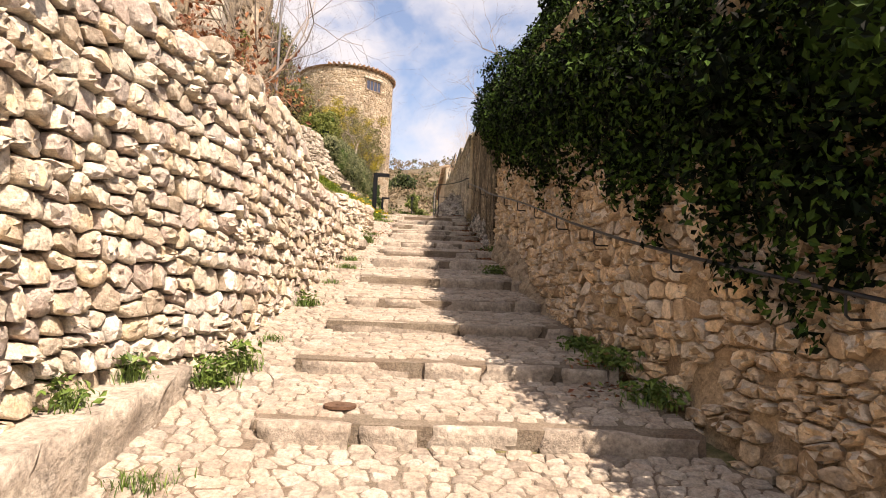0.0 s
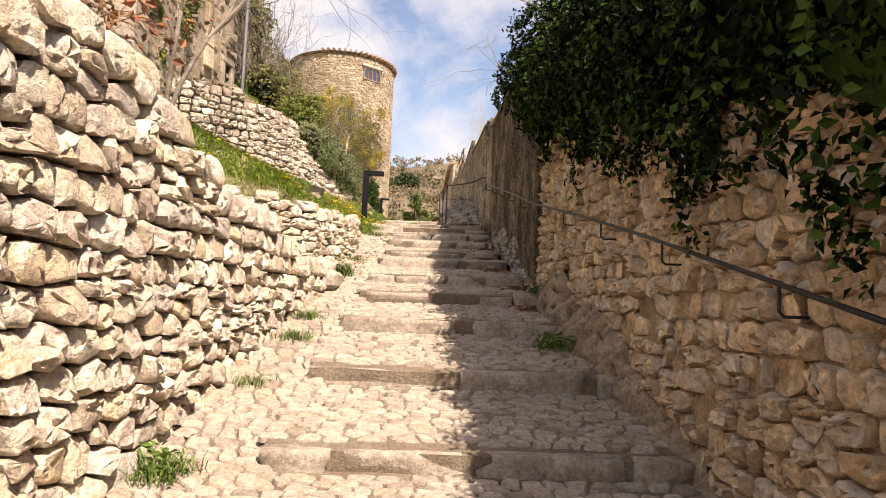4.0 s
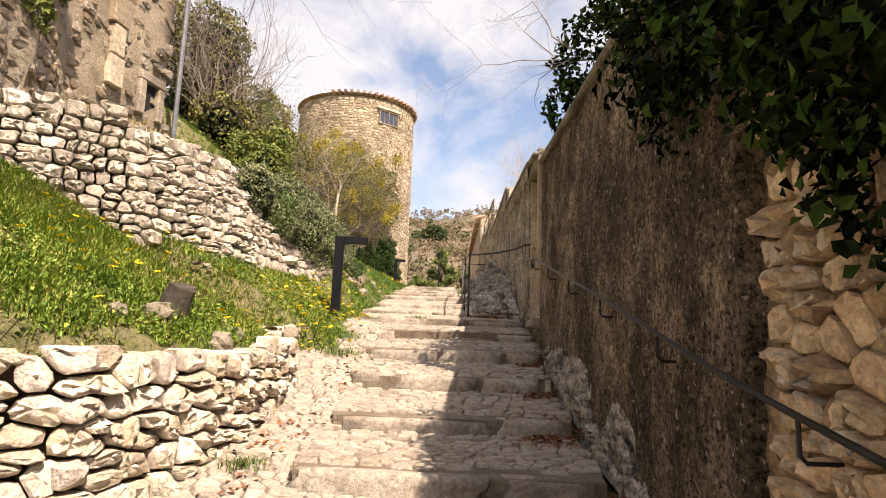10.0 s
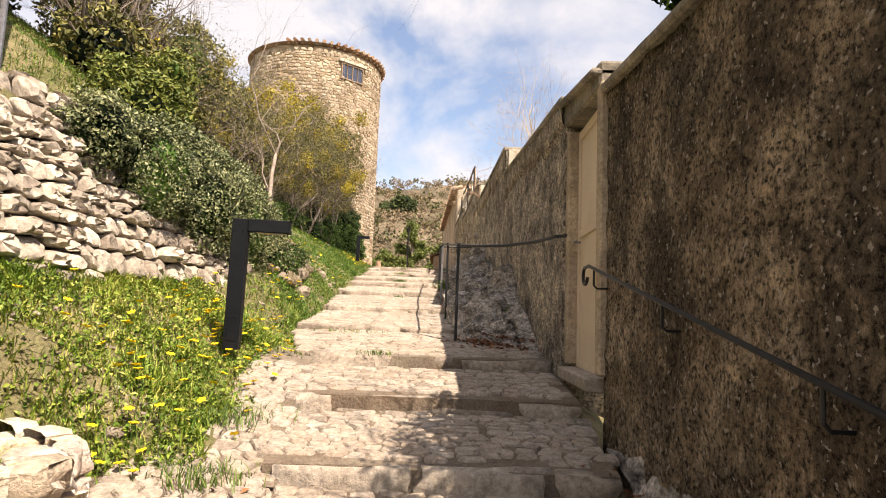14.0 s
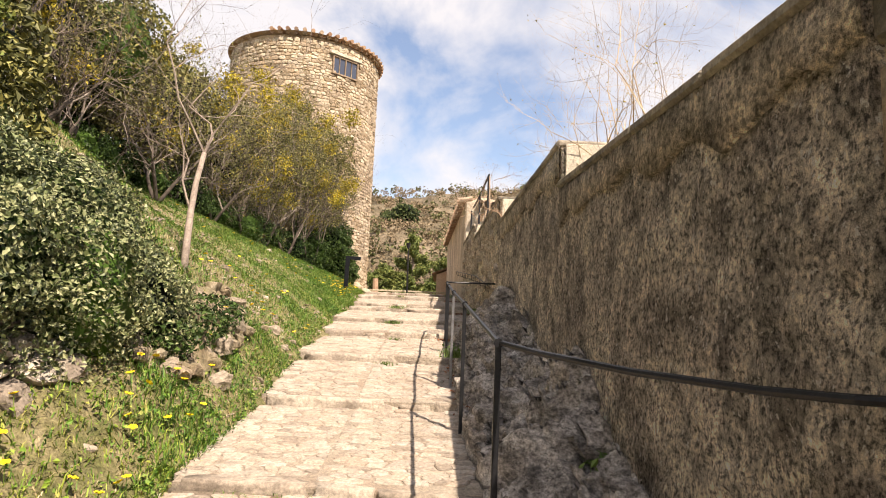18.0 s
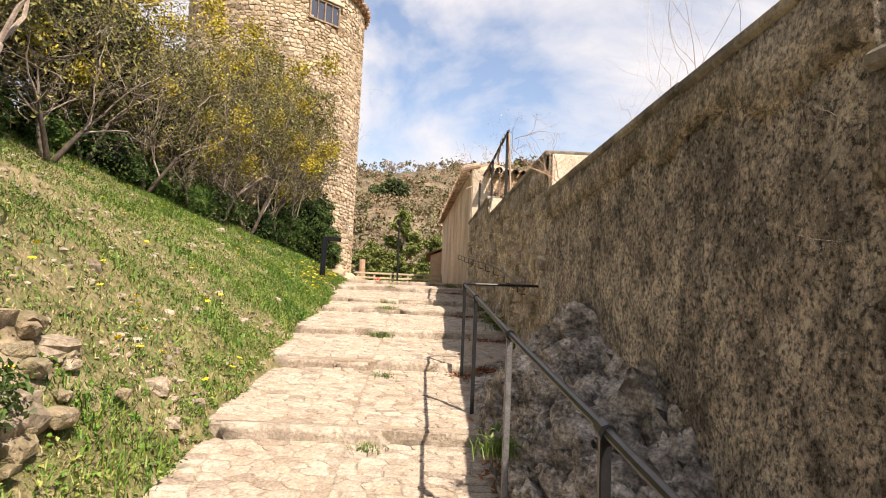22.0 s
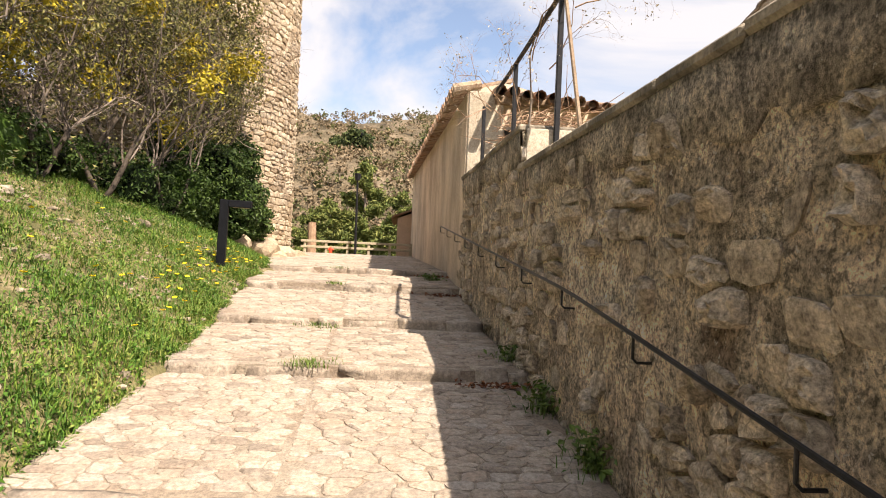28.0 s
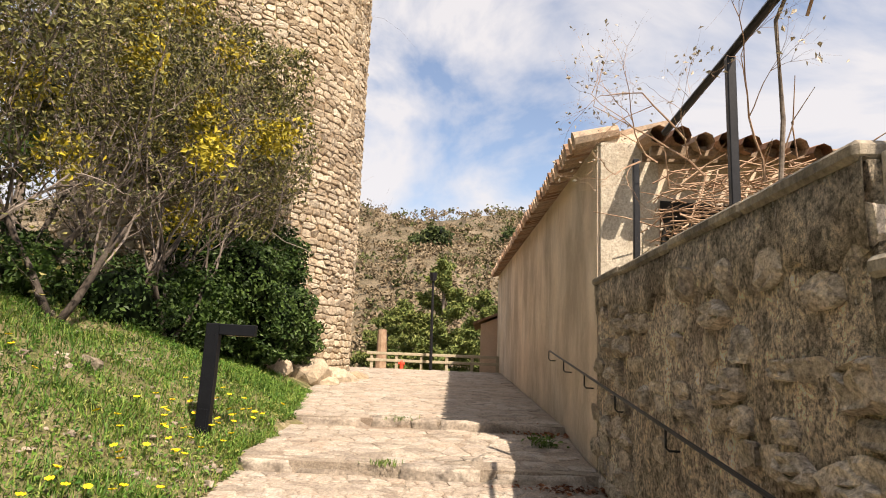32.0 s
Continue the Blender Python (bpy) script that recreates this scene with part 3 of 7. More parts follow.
def box(acc, c, s, rz=0.0, bevel=0.0):
    """A box of full sizes s at c, turned about z, its edges cut when bevel is given."""
    hx, hy, hz = s[0] / 2, s[1] / 2, s[2] / 2
    if not bevel:
        v, f = np.array(CUBE, float) * (hx, hy, hz), CUBE_F
    else:
        b = min(bevel, hx * 0.9, hy * 0.9, hz * 0.9)
        v = []
        for sx, sy, sz in CUBE:
            v += [(sx * hx, sy * (hy - b), sz * (hz - b)), (sx * (hx - b), sy * hy, sz * (hz - b)), (sx * (hx - b), sy * (hy - b), sz * hz)]
        v = np.array(v)
        f = []
        for ax, face in ((2, (0, 3, 2, 1)), (2, (4, 5, 6, 7)), (1, (0, 1, 5, 4)), (0, (1, 2, 6, 5)), (1, (2, 3, 7, 6)), (0, (3, 0, 4, 7))):
            f.append(tuple(3 * i + ax for i in face))
        for i, j, ax in ((0, 1, 0), (2, 3, 0), (4, 5, 0), (6, 7, 0), (1, 2, 1), (3, 0, 1), (5, 6, 1), (7, 4, 1), (0, 4, 2), (1, 5, 2), (2, 6, 2), (3, 7, 2)):
            p, q = [k for k in range(3) if k != ax]
            f.append((3 * i + p, 3 * j + p, 3 * j + q, 3 * i + q))
        f += [(3 * i, 3 * i + 1, 3 * i + 2) for i in range(8)]
    c0, s0 = math.cos(rz), math.sin(rz)
    w = v.copy()
    w[:, 0], w[:, 1] = v[:, 0] * c0 - v[:, 1] * s0, v[:, 0] * s0 + v[:, 1] * c0
    acc.add(w + np.array(c), f)


def across(a, b):
    return np.stack([a[:, 1] * b[:, 2] - a[:, 2] * b[:, 1], a[:, 2] * b[:, 0] - a[:, 0] * b[:, 2], a[:, 0] * b[:, 1] - a[:, 1] * b[:, 0]], 1)


def tube(acc, pts, radii, sides=6, caps=True):
    """A tapered tube along a polyline."""
    pts = np.asarray(pts, float)
    radii = np.broadcast_to(np.asarray(radii, float), (len(pts),))
    t = np.empty_like(pts)
    t[1:-1], t[0], t[-1] = pts[2:] - pts[:-2], pts[1] - pts[0], pts[-1] - pts[-2]
    t /= np.sqrt((t * t).sum(1))[:, None] + 1e-9
    ref = np.where(np.abs(t[:, 2:3]) < 0.9, np.array([[0, 0, 1.0]]), np.array([[1.0, 0, 0]]))
    a = across(t, np.broadcast_to(ref, t.shape))
    a /= np.sqrt((a * a).sum(1))[:, None] + 1e-9
    b = across(t, a)
    ang = np.arange(sides) * 2 * math.pi / sides
    v = pts[:, None, :] + radii[:, None, None] * (np.cos(ang)[None, :, None] * a[:, None, :] + np.sin(ang)[None, :, None] * b[:, None, :])
    m = len(pts)
    acc.add_rows(v.reshape(-1, 3), [tube_faces(m, sides)])
    if caps:
        o = acc.n - m * sides
        acc.f += [tuple(range(o + sides - 1, o - 1, -1)), tuple(range(o + (m - 1) * sides, o + m * sides))]


@functools.lru_cache(None)
def tube_faces(m, sides):
    return np.array([(i * sides + j, i * sides + (j + 1) % sides, (i + 1) * sides + (j + 1) % sides, (i + 1) * sides + j) for i in range(m - 1) for j in range(sides)])


def rock_mesh(seed, cuts=2, rough=0.16, square=0.55):
    """A broken block of stone in a unit box, with knocked-off corners."""
    r = np.random.default_rng(seed)
    bm = bmesh.new()
    bmesh.ops.create_cube(bm, size=2)
    bmesh.ops.subdivide_edges(bm, edges=bm.edges[:], cuts=cuts, use_grid_fill=True)
    lo = r.uniform(0.75, 1.0, (8, 3))
    for v in bm.verts:
        p = np.array(v.co)
        n = np.linalg.norm(p)
        q = p * square + p / n * 1.18 * (1 - square)
        k = int(p[0] > 0) + 2 * int(p[1] > 0) + 4 * int(p[2] > 0)
        q = q * lo[k] + r.normal(0, rough * 0.4, 3)
        v.co = q
    bm.normal_update()
    vs = np.array([v.co[:] for v in bm.verts])
    fs = [tuple(x.index for x in f.verts) for f in bm.faces]
    bm.free()
    return vs, fs


def rock_hull(seed, n=30, p=4.5):
    """An angular quarried block: the hull of points strewn over a rounded box."""
    r = np.random.default_rng(seed)
    d = r.normal(0, 1, (n, 3))
    d /= (np.abs(d) ** p).sum(1)[:, None] ** (1 / p)
    d *= r.uniform(0.86, 1.04, (n, 1))
    bm = bmesh.new()
    for q in d:
        bm.verts.new(q)
    out = bmesh.ops.convex_hull(bm, input=bm.verts[:])
    bmesh.ops.delete(bm, geom=[e for e in out["geom_interior"] if isinstance(e, bmesh.types.BMVert)], context="VERTS")
    bmesh.ops.recalc_face_normals(bm, faces=bm.faces[:])
    bm.verts.index_update()
    vs, fs = np.array([v.co[:] for v in bm.verts]), [tuple(x.index for x in f.verts) for f in bm.faces]
    bm.free()
    return vs, fs


ROCKS = [rock_hull(100 + i) for i in range(20)]
PEBBLES = [rock_hull(140 + i, 11, 3.0) for i in range(12)]


def frame_on(poly, s):
    """Place, tangent and outward normal (to the right of the run) at s metres along a plan polyline."""
    p = np.array(poly, float)
    seg = np.hypot(*np.diff(p, axis=0).T)
    cum = np.concatenate([[0], np.cumsum(seg)])
    s = min(max(s, 0), cum[-1] - 1e-6)
    i = int(np.searchsorted(cum, s, side="right") - 1)
    t = (p[i + 1] - p[i]) / seg[i]
    q = p[i] + t * (s - cum[i])
    return q, t, np.array([t[1], -t[0]])


def poly_len(poly):
    p = np.array(poly, float)
    return float(np.hypot(*np.diff(p, axis=0).T).sum())


def courses(length, low, high, w, h, seed, gap=0.0):
    """Rough courses of stones on a wall: centre along, centre up, width, height."""
    r = np.random.default_rng(seed)
    out, base = [], 0.0
    zmin, zmax = min(low(s) for s in np.linspace(0, length, 60)), max(high(s) for s in np.linspace(0, length, 60))
    z, row = zmin - 0.1, 0
    while z < zmax + h:
        hr = h * r.uniform(0.7, 1.35)
        s = -w * r.uniform(0, 1)
        ph = r.uniform(0, 6)
        while s < length:
            ws = w * r.choice([0.5, 0.75, 1.0, 1.25, 1.7], p=[0.16, 0.26, 0.28, 0.2, 0.1]) * r.uniform(0.85, 1.15)
            zc = z + hr / 2 + 0.10 * h * math.sin(s * 2.1 + ph) + r.normal(0, 0.06 * h)
            sc = s + ws / 2
            if 0 <= sc <= length and low(sc) - 0.02 < zc < high(sc) + 0.02:
                if hr > h * 1.15 and r.random() < 0.35:
                    out += [(sc, zc - hr * 0.25, ws, hr * 0.48), (sc + r.normal(0, 0.02), zc + hr * 0.25, ws, hr * 0.48)]
                else:
                    out.append((sc, zc, ws, hr * r.uniform(0.9, 1.12)))
            s += ws
        z += hr
    return out


def stone_matrix(q, t, n, z, w, h, d, r, tilt=0.10):
    """Columns of a stone's frame: along the wall, out of it, and up, with a small random turn."""
    a = r.normal(0, tilt)
    T, N, U = np.array([t[0], t[1], 0]), np.array([n[0], n[1], 0]), np.array([0, 0, 1.0])
    e = r.normal(0, 0.10)
    N2 = N + e * T
    T2, U2 = T * math.cos(a) + U * math.sin(a), U * math.cos(a) - T * math.sin(a)
    m = np.eye(4)
    m[:3, 0], m[:3, 1], m[:3, 2], m[:3, 3] = T2 * w / 2, N2 * d / 2, U2 * h / 2, (q[0], q[1], z)
    return m


def lay_stones(parent, name, mats, material, keep, seed, rocks=ROCKS, rest="rubble", flat=True):
    """The stones that keep() picks become parts that share meshes; the others are joined."""
    r = np.random.default_rng(seed)
    meshes = []
    for i, (v, f) in enumerate(rocks):
        a = Acc()
        a.add(v, f)
        meshes.append(a.mesh(name, material, flat))
    acc, count = Acc(), 0
    for m in mats:
        i = int(r.integers(len(rocks)))
        if r.random() < 0.5:
            m = m @ np.diag([-1.0, 1.0, -1.0, 1.0])
        if count < 300 and keep(m[:3, 3]):
            ob = new(name, meshes[i])
            ob.parent = parent
            ob.matrix_basis = Matrix(m.tolist())
            count += 1
        else:
            v, f = rocks[i]
            acc.add(v @ m[:3, :3].T + m[:3, 3], f)
    if acc.n:
        part(rest, acc, material, parent, kind="stuff", flat=flat)


def cells(seeds, w, h, wide=0.8, tall=0.85, gap=0.012, seed=0, cut=None):
    """The rough cells round stone centres on a face: each the ground nearer to its own centre than to any other."""
    r = np.random.default_rng(seed)
    p = np.array(seeds, float)[:, :2]
    k = w / h
    m = p * (1.0, k)
    out = []
    order = np.argsort(m[:, 0])
    m, p = m[order], p[order]
    lo, hi = np.searchsorted(m[:, 0], m[:, 0] - 2.2 * w), np.searchsorted(m[:, 0], m[:, 0] + 2.2 * w)
    for i in range(len(m)):
        q = m[lo[i]:hi[i]]
        dx, dy = q[:, 0] - m[i, 0], q[:, 1] - m[i, 1]
        dd = dx * dx + dy * dy
        near = np.nonzero((dd < (2.2 * w) ** 2) & (dd > 1e-9))[0]
        near = near[np.argsort(dd[near])][:12].tolist()
        dx, dy, dd = dx.tolist(), dy.tolist(), dd.tolist()
        c = [(-wide * w, -tall * w), (wide * w, -tall * w), (wide * w, tall * w), (-wide * w, tall * w)]
        planes = [(dx[j], dy[j], dd[j] / 2) for j in near]
        if cut:
            for a, b, e in cut:
                side = a * p[i, 0] + b * p[i, 1] - e
                s = -1.0 if side > 0 else 1.0
                planes.append((a * s, b * s / k, abs(side)))
        for a, b, e in planes:
            q = []
            for u in range(len(c)):
                (x0, y0), (x1, y1) = c[u], c[(u + 1) % len(c)]
                s0, s1 = a * x0 + b * y0 - e, a * x1 + b * y1 - e
                if s0 <= 0:
                    q.append((x0, y0))
                if (s0 < 0) != (s1 < 0) and s0 != s1:
                    f = s0 / (s0 - s1)
                    q.append((x0 + (x1 - x0) * f, y0 + (y1 - y0) * f))
            c = q
            if len(c) < 3:
                break
        if len(c) < 3:
            continue
        c = np.array(c) / (1.0, k)
        # knock the corners off
        d = np.roll(c, -1, 0)
        t = r.uniform(0.10, 0.27, (len(c), 1))
        c = np.stack([c + (d - c) * t, c + (d - c) * (1 - t)], 1).reshape(-1, 2)
        mid = c.mean(0)
        c = c - mid
        size = np.abs(c).max(0)
        if size.min() < gap * 1.2:
            continue
        c = c * (1 - gap / size) * r.uniform(0.95, 1.03, (len(c), 1))
        out.append((p[i] + mid, c))
    return out


def stone_shape(c, r, deep, bulge, tilt=0.22, rough=0.14, back=-0.05):
    """A stone behind a cell's outline: a skirt, a broken shoulder and an uneven face; along, out, up."""
    n = len(c)
    s = float(np.abs(c).max(0).min())
    ta, tb = r.normal(0, tilt), r.normal(0, tilt) - back
    lop = r.normal(0, 0.16, 2)
    rows = []
    for f, o, j in ((0.94, -deep, 0.0), (1.0, 0.0, 0.3), (0.93, 0.55 * bulge, 0.7), (0.77, 0.88 * bulge, 1.0), (0.42, 1.0 * bulge, 1.2)):
        q = c * f * (1 + (r.normal(0, 0.05, (n, 1)) if j else 0)) + (lop * np.abs(c).max(0) * (1 - f))
        d = o + (q[:, 0] * ta + q[:, 1] * tb if j else 0) + r.normal(0, rough * bulge, n) * j
        rows.append(np.stack([q[:, 0], np.broadcast_to(d, (n,)), q[:, 1]], 1))
    m = rows[-1].mean(0) + np.array([0, r.normal(0, rough * bulge), 0])
    v = np.vstack(rows + [m[None]])
    return v, stone_faces(n)


@functools.lru_cache(None)
def stone_faces(n):
    f = [(a * n + i, a * n + (i + 1) % n, (a + 1) * n + (i + 1) % n, (a + 1) * n + i) for a in range(4) for i in range(n)]
    return f + [(4 * n + i, 4 * n + (i + 1) % n, 5 * n) for i in range(n)]


def face_stones(parent, name, cl, place, material, keep, seed, deep=0.10, bulge=0.05, tilt=0.22, rough=0.14, rest="rubble", most=300, odd=0.35, flat=True, back=-0.05):
    """Stones over a face; place(s, z) gives a point, the run and the outward way. Those that keep() picks are parts."""
    r = np.random.default_rng(seed)
    acc, count = Acc(), 0
    for mid, c in cl:
        q, t, n = place(mid[0], mid[1])
        b = bulge * float(np.clip(r.normal(1, odd), 0.3, 2.0))
        v, f = stone_shape(c, r, deep, b, tilt, rough, back)
        v = v + np.array([0, r.normal(0, 0.25 * bulge), 0])
        if len(n) == 2:
            w = np.stack([q[0] + v[:, 0] * t[0] + v[:, 1] * n[0], q[1] + v[:, 0] * t[1] + v[:, 1] * n[1], q[2] + v[:, 2]], 1)
        else:
            up = np.cross(t, n)
            w = np.array(q) + v[:, :1] * t + v[:, 1:2] * n + v[:, 2:] * up * (1 if up[2] > 0 else -1)
        if count < most and keep(w.mean(0)):
            a = Acc()
            a.add(w, f)
            part(name, a, material, parent, flat=flat)
            count += 1
        else:
            acc.add(w, f)
    if acc.n:
        part(rest, acc, material, parent, kind="stuff", flat=flat)


def ribbon_wall(poly, low, high, thick, batter=0.0, step=0.35, rough=0.0, seed=1, rows=6, relief=0.0):
    """The body of a wall along a plan polyline: a face with some relief, a top and a back."""
    r = np.random.default_rng(seed)
    n = max(2, int(poly_len(poly) / step))
    acc, vs = Acc(), []
    for i in range(n + 1):
        s = poly_len(poly) * i / n
        q, t, nn = frame_on(poly, s)
        lo, hi = low(s), high(s)
        for j in range(rows + 1):
            k = j / rows
            off = -batter * (hi - lo) * k + r.normal(0, rough) + (relief * float(gnoise(s + seed, lo + (hi - lo) * k, 1.3)) if relief else 0)
            vs.append((*(q + nn * off), lo + (hi - lo) * k))
        for j in range(2):
            vs.append((*(q - nn * (thick + batter * (hi - lo))), hi if j == 0 else lo))
    m = rows + 3
    f = []
    for i in range(n):
        for j in range(m):
            k = (j + 1) % m
            f.append((i * m + j, (i + 1) * m + j, (i + 1) * m + k, i * m + k))
    f += [tuple(range(m)), tuple(n * m + j for j in range(m))[::-1]]
    acc.add(vs, f)
    return acc


def leaves(acc, pts, nrm, size, seed, spread=0.9, fold=0.25, long=1.5):
    """Folded leaves of two halves, at pts, turned about nrm."""
    r = np.random.default_rng(seed)
    pts, nrm = np.asarray(pts, float), np.asarray(nrm, float)
    k = len(pts)
    n = nrm + r.normal(0, spread, (k, 3))
    n /= np.linalg.norm(n, axis=1)[:, None] + 1e-9
    a = np.cross(n, r.normal(0, 1, (k, 3)) + np.array([0, 0, -0.6]))
    a /= np.linalg.norm(a, axis=1)[:, None] + 1e-9
    b = np.cross(n, a)
    s = size * r.uniform(0.6, 1.3, (k, 1))
    v = np.stack([pts - a * s * long * 0.5, pts + b * s * 0.42 + n * s * fold, pts + a * s * long * 0.5, pts - b * s * 0.42 + n * s * fold], axis=1)
    base = np.arange(k) * 4
    acc.add_rows(v.reshape(-1, 3), [np.stack([np.stack([base, base + 1, base + 2], 1), np.stack([base, base + 2, base + 3], 1)], 1).reshape(-1, 3)])


def blades(acc, pts, height, width, seed, lean=0.45):
    """Grass blades: bent, tapering strips of two pieces."""
    r = np.random.default_rng(seed)
    pts = np.asarray(pts, float)
    k = len(pts)
    ang = r.uniform(0, 2 * math.pi, k)
    d = np.stack([np.cos(ang), np.sin(ang), np.zeros(k)], 1)
    sd = np.stack([-np.sin(ang), np.cos(ang), np.zeros(k)], 1)
    h = (height * r.uniform(0.5, 1.35, k))[:, None]
    w = width * r.uniform(0.7, 1.3, (k, 1))
    ln = r.uniform(0.1, lean, (k, 1))
    up = np.array([[0, 0, 1.0]])
    p0, p1, p2 = pts, pts + up * h * 0.6 + d * h * ln * 0.5, pts + up * h * (1 - 0.25 * ln) + d * h * ln * 1.6
    v = np.stack([p0 - sd * w, p0 + sd * w, p1 + sd * w * 0.8, p1 - sd * w * 0.8, p2], 1)
    base = np.arange(k) * 5
    acc.add_rows(v.reshape(-1, 3), [np.stack([base, base + 1, base + 2, base + 3], 1), np.stack([base + 3, base + 2, base + 4], 1)])


def grow(acc, start, way, length, radius, depth, r, bend=0.25, forks=3, tips=None, sides=5, up=0.15, shrink=0.68):
    """A branching limb, bending as it goes; the ends are gathered in tips."""
    n = 4 if depth > 0 else 2
    p, d = np.array(start, float), np.array(way, float)
    d /= np.linalg.norm(d)
    pts, ds = [p.copy()], []
    for i in range(n):
        d = d + r.normal(0, bend * 0.5, 3) + np.array([0, 0, up * 0.3])
        d /= np.linalg.norm(d)
        p = p + d * length / n
        pts.append(p.copy())
        ds.append(d.copy())
    tube(acc, pts, np.linspace(radius, radius * 0.55, n + 1), sides if depth > 2 else 3, caps=False)
    if tips is not None and depth <= 1:
        tips += pts[1:]
    if depth <= 0:
        return
    for i in range(forks):
        k = int(r.integers(1, n + 1)) if i else n
        dd = ds[k - 1] + r.normal(0, 0.55, 3)
        grow(acc, pts[k], dd, length * shrink * r.uniform(0.75, 1.2), radius * 0.55 * (0.8 if i else 1.0), depth - 1, r, bend, forks, tips, sides, up, shrink)


# ---- ground ----
def build_ground():
    xs = np.concatenate([-np.geomspace(420, 14, 22), np.arange(-13.6, -1.0, 0.2), np.arange(-1.0, 3.2, 0.4), np.geomspace(3.6, 420, 22)])
    ys = np.concatenate([-np.geomspace(300, 13, 12), np.arange(-12, 52, 0.22), np.arange(52, 80, 1.4), np.geomspace(82, 700, 34)])
    X, Y = np.meshgrid(xs, ys)
    Zg = ground_z(X, Y)
    nx = len(xs)
    v = np.stack([X, Y, Zg], -1).reshape(-1, 3)
    acc = Acc()
    acc.add(v, [(j * nx + i, j * nx + i + 1, (j + 1) * nx + i + 1, (j + 1) * nx + i) for j in range(len(ys) - 1) for i in range(nx - 1)])
    g = thing("ground", "grassy stony hillside that falls to a valley and rises again", "ground", kind="structure", acc=acc, mat=M_GROUND, flat=False)
    g.data.materials.append(M_HILL)
    cy = np.repeat((ys[:-1] + ys[1:]) / 2, nx - 1)
    cx = np.tile((xs[:-1] + xs[1:]) / 2, len(ys) - 1)
    g.data.polygons.foreach_set("material_index", ((cy > 62) | (np.abs(cx) > 30)).astype(np.int32))
    return g


build_ground()


# ---- the stepped path ----
STEPS = []


def build_steps():
    r = np.random.default_rng(11)
    fr = [-6.0] + FRONTS + [49.0]
    for i in range(len(fr) - 1):
        y0, y1 = fr[i], fr[i + 1]
        late = y0 > 19
        # body of the tread
        acc, n, rows = Acc(), 14, 8 if y1 - y0 < 4 else 30
        vs = []
        for j in range(rows + 1):
            yy = y0 + 0.02 + (y1 + 0.06 - y0) * j / rows
            xa, xb = float(edge_x(yy)), float(right_x(max(yy, 3.8))) if yy > 3.8 else float(wall_x(yy)) - 0.02
            for k in range(n + 1):
                xx = xa + (xb - xa) * k / n
                zz = float(tread_z(min(max(yy, y0 + 1e-4), y1 - 1e-4))) - 0.006 + 0.008 * float(gnoise(xx, yy, 2.2))
                vs.append((xx, yy, zz))
        top = len(vs)
        for xx, yy in ((edge_x(y0), y0 + 0.02), (right_x(y0), y0 + 0.02), (right_x(y1), y1 + 0.06), (edge_x(y1), y1 + 0.06)):
            vs.append((float(xx), yy, float(line_z(yy)) - 0.45))
        fs = [(j * (n + 1) + k, j * (n + 1) + k + 1, (j + 1) * (n + 1) + k + 1, (j + 1) * (n + 1) + k) for j in range(rows) for k in range(n)]
        fs.append(tuple(range(n, -1, -1)) + (top, top + 1))
        fs.append(tuple(j * (n + 1) for j in range(rows + 1)) + (top + 3, top))
        acc.add(vs, fs)
        st = thing("step", "broad cobbled step of a worn village stairway", "step", group="steps of the stairway", kind="structure", acc=acc, mat=M_PATH_PALE if late else M_PATH)
        STEPS.append(st)
        # front stones
        if i:
            x, xe, z = float(edge_x(y0)) - 0.03, float(right_x(y0)), TOPS[i - 1]
            ph = r.uniform(0, 6)
            while x < xe - 0.05:
                ws = min(r.uniform(0.3, 0.9) if r.random() < 0.7 else r.uniform(0.9, 1.4), xe - x)
                h, d = RISER[i - 1] + 0.10, r.uniform(0.13, 0.21)
                a = Acc()
                nx, ny, nz = 4, 3, 3
                vv, ff = [], []
                v0, f0 = rock_mesh(int(r.integers(1e6)), 3, 0.035, 0.93)
                v = v0 / np.abs(v0).max(0)
                wob = 0.03 * math.sin((x + ws / 2) * 2.0 + ph)
                v = v * (ws / 2 + 0.004, d / 2, h / 2)
                v = v + (x + ws / 2, y0 + d / 2 - 0.02 + wob, z - h / 2 + 0.012 + r.normal(0, 0.008))
                a.add(v, f0)
                part("kerb_stone", a, M_KERB, st, flat=False)
                x += ws


build_steps()


# ---- gutter of cobbles at the foot of the first walls ----
def gutter_z(x, y):
    return line_z(y) - 0.09 + 0.05 * np.maximum(0, -1.2 - np.asarray(x)) + 0.05 * smooth(15.5, 17.5, y)


def build_gutter():
    acc, ys = Acc(), np.arange(-6, 19.2, 0.2)
    vs = []
    for y in ys:
        xl = min(float(face_a(y)) if y < 12 else -1.9, -1.6) - 0.25
        for k in range(7):
            x = xl + (float(edge_x(y)) + 0.05 - xl) * k / 6
            vs.append((x, y, float(gutter_z(x, y)) - 0.01 + 0.015 * float(gnoise(x, y, 2))))
    acc.add(vs, [(j * 7 + k, j * 7 + k + 1, (j + 1) * 7 + k + 1, (j + 1) * 7 + k) for j in range(len(ys) - 1) for k in range(6)])
    g = thing("gutter", "sloping cobbled strip beside the steps", "gutter", kind="structure", acc=acc, mat=M_PATH, flat=False)
    return g


GUTTER = build_gutter()


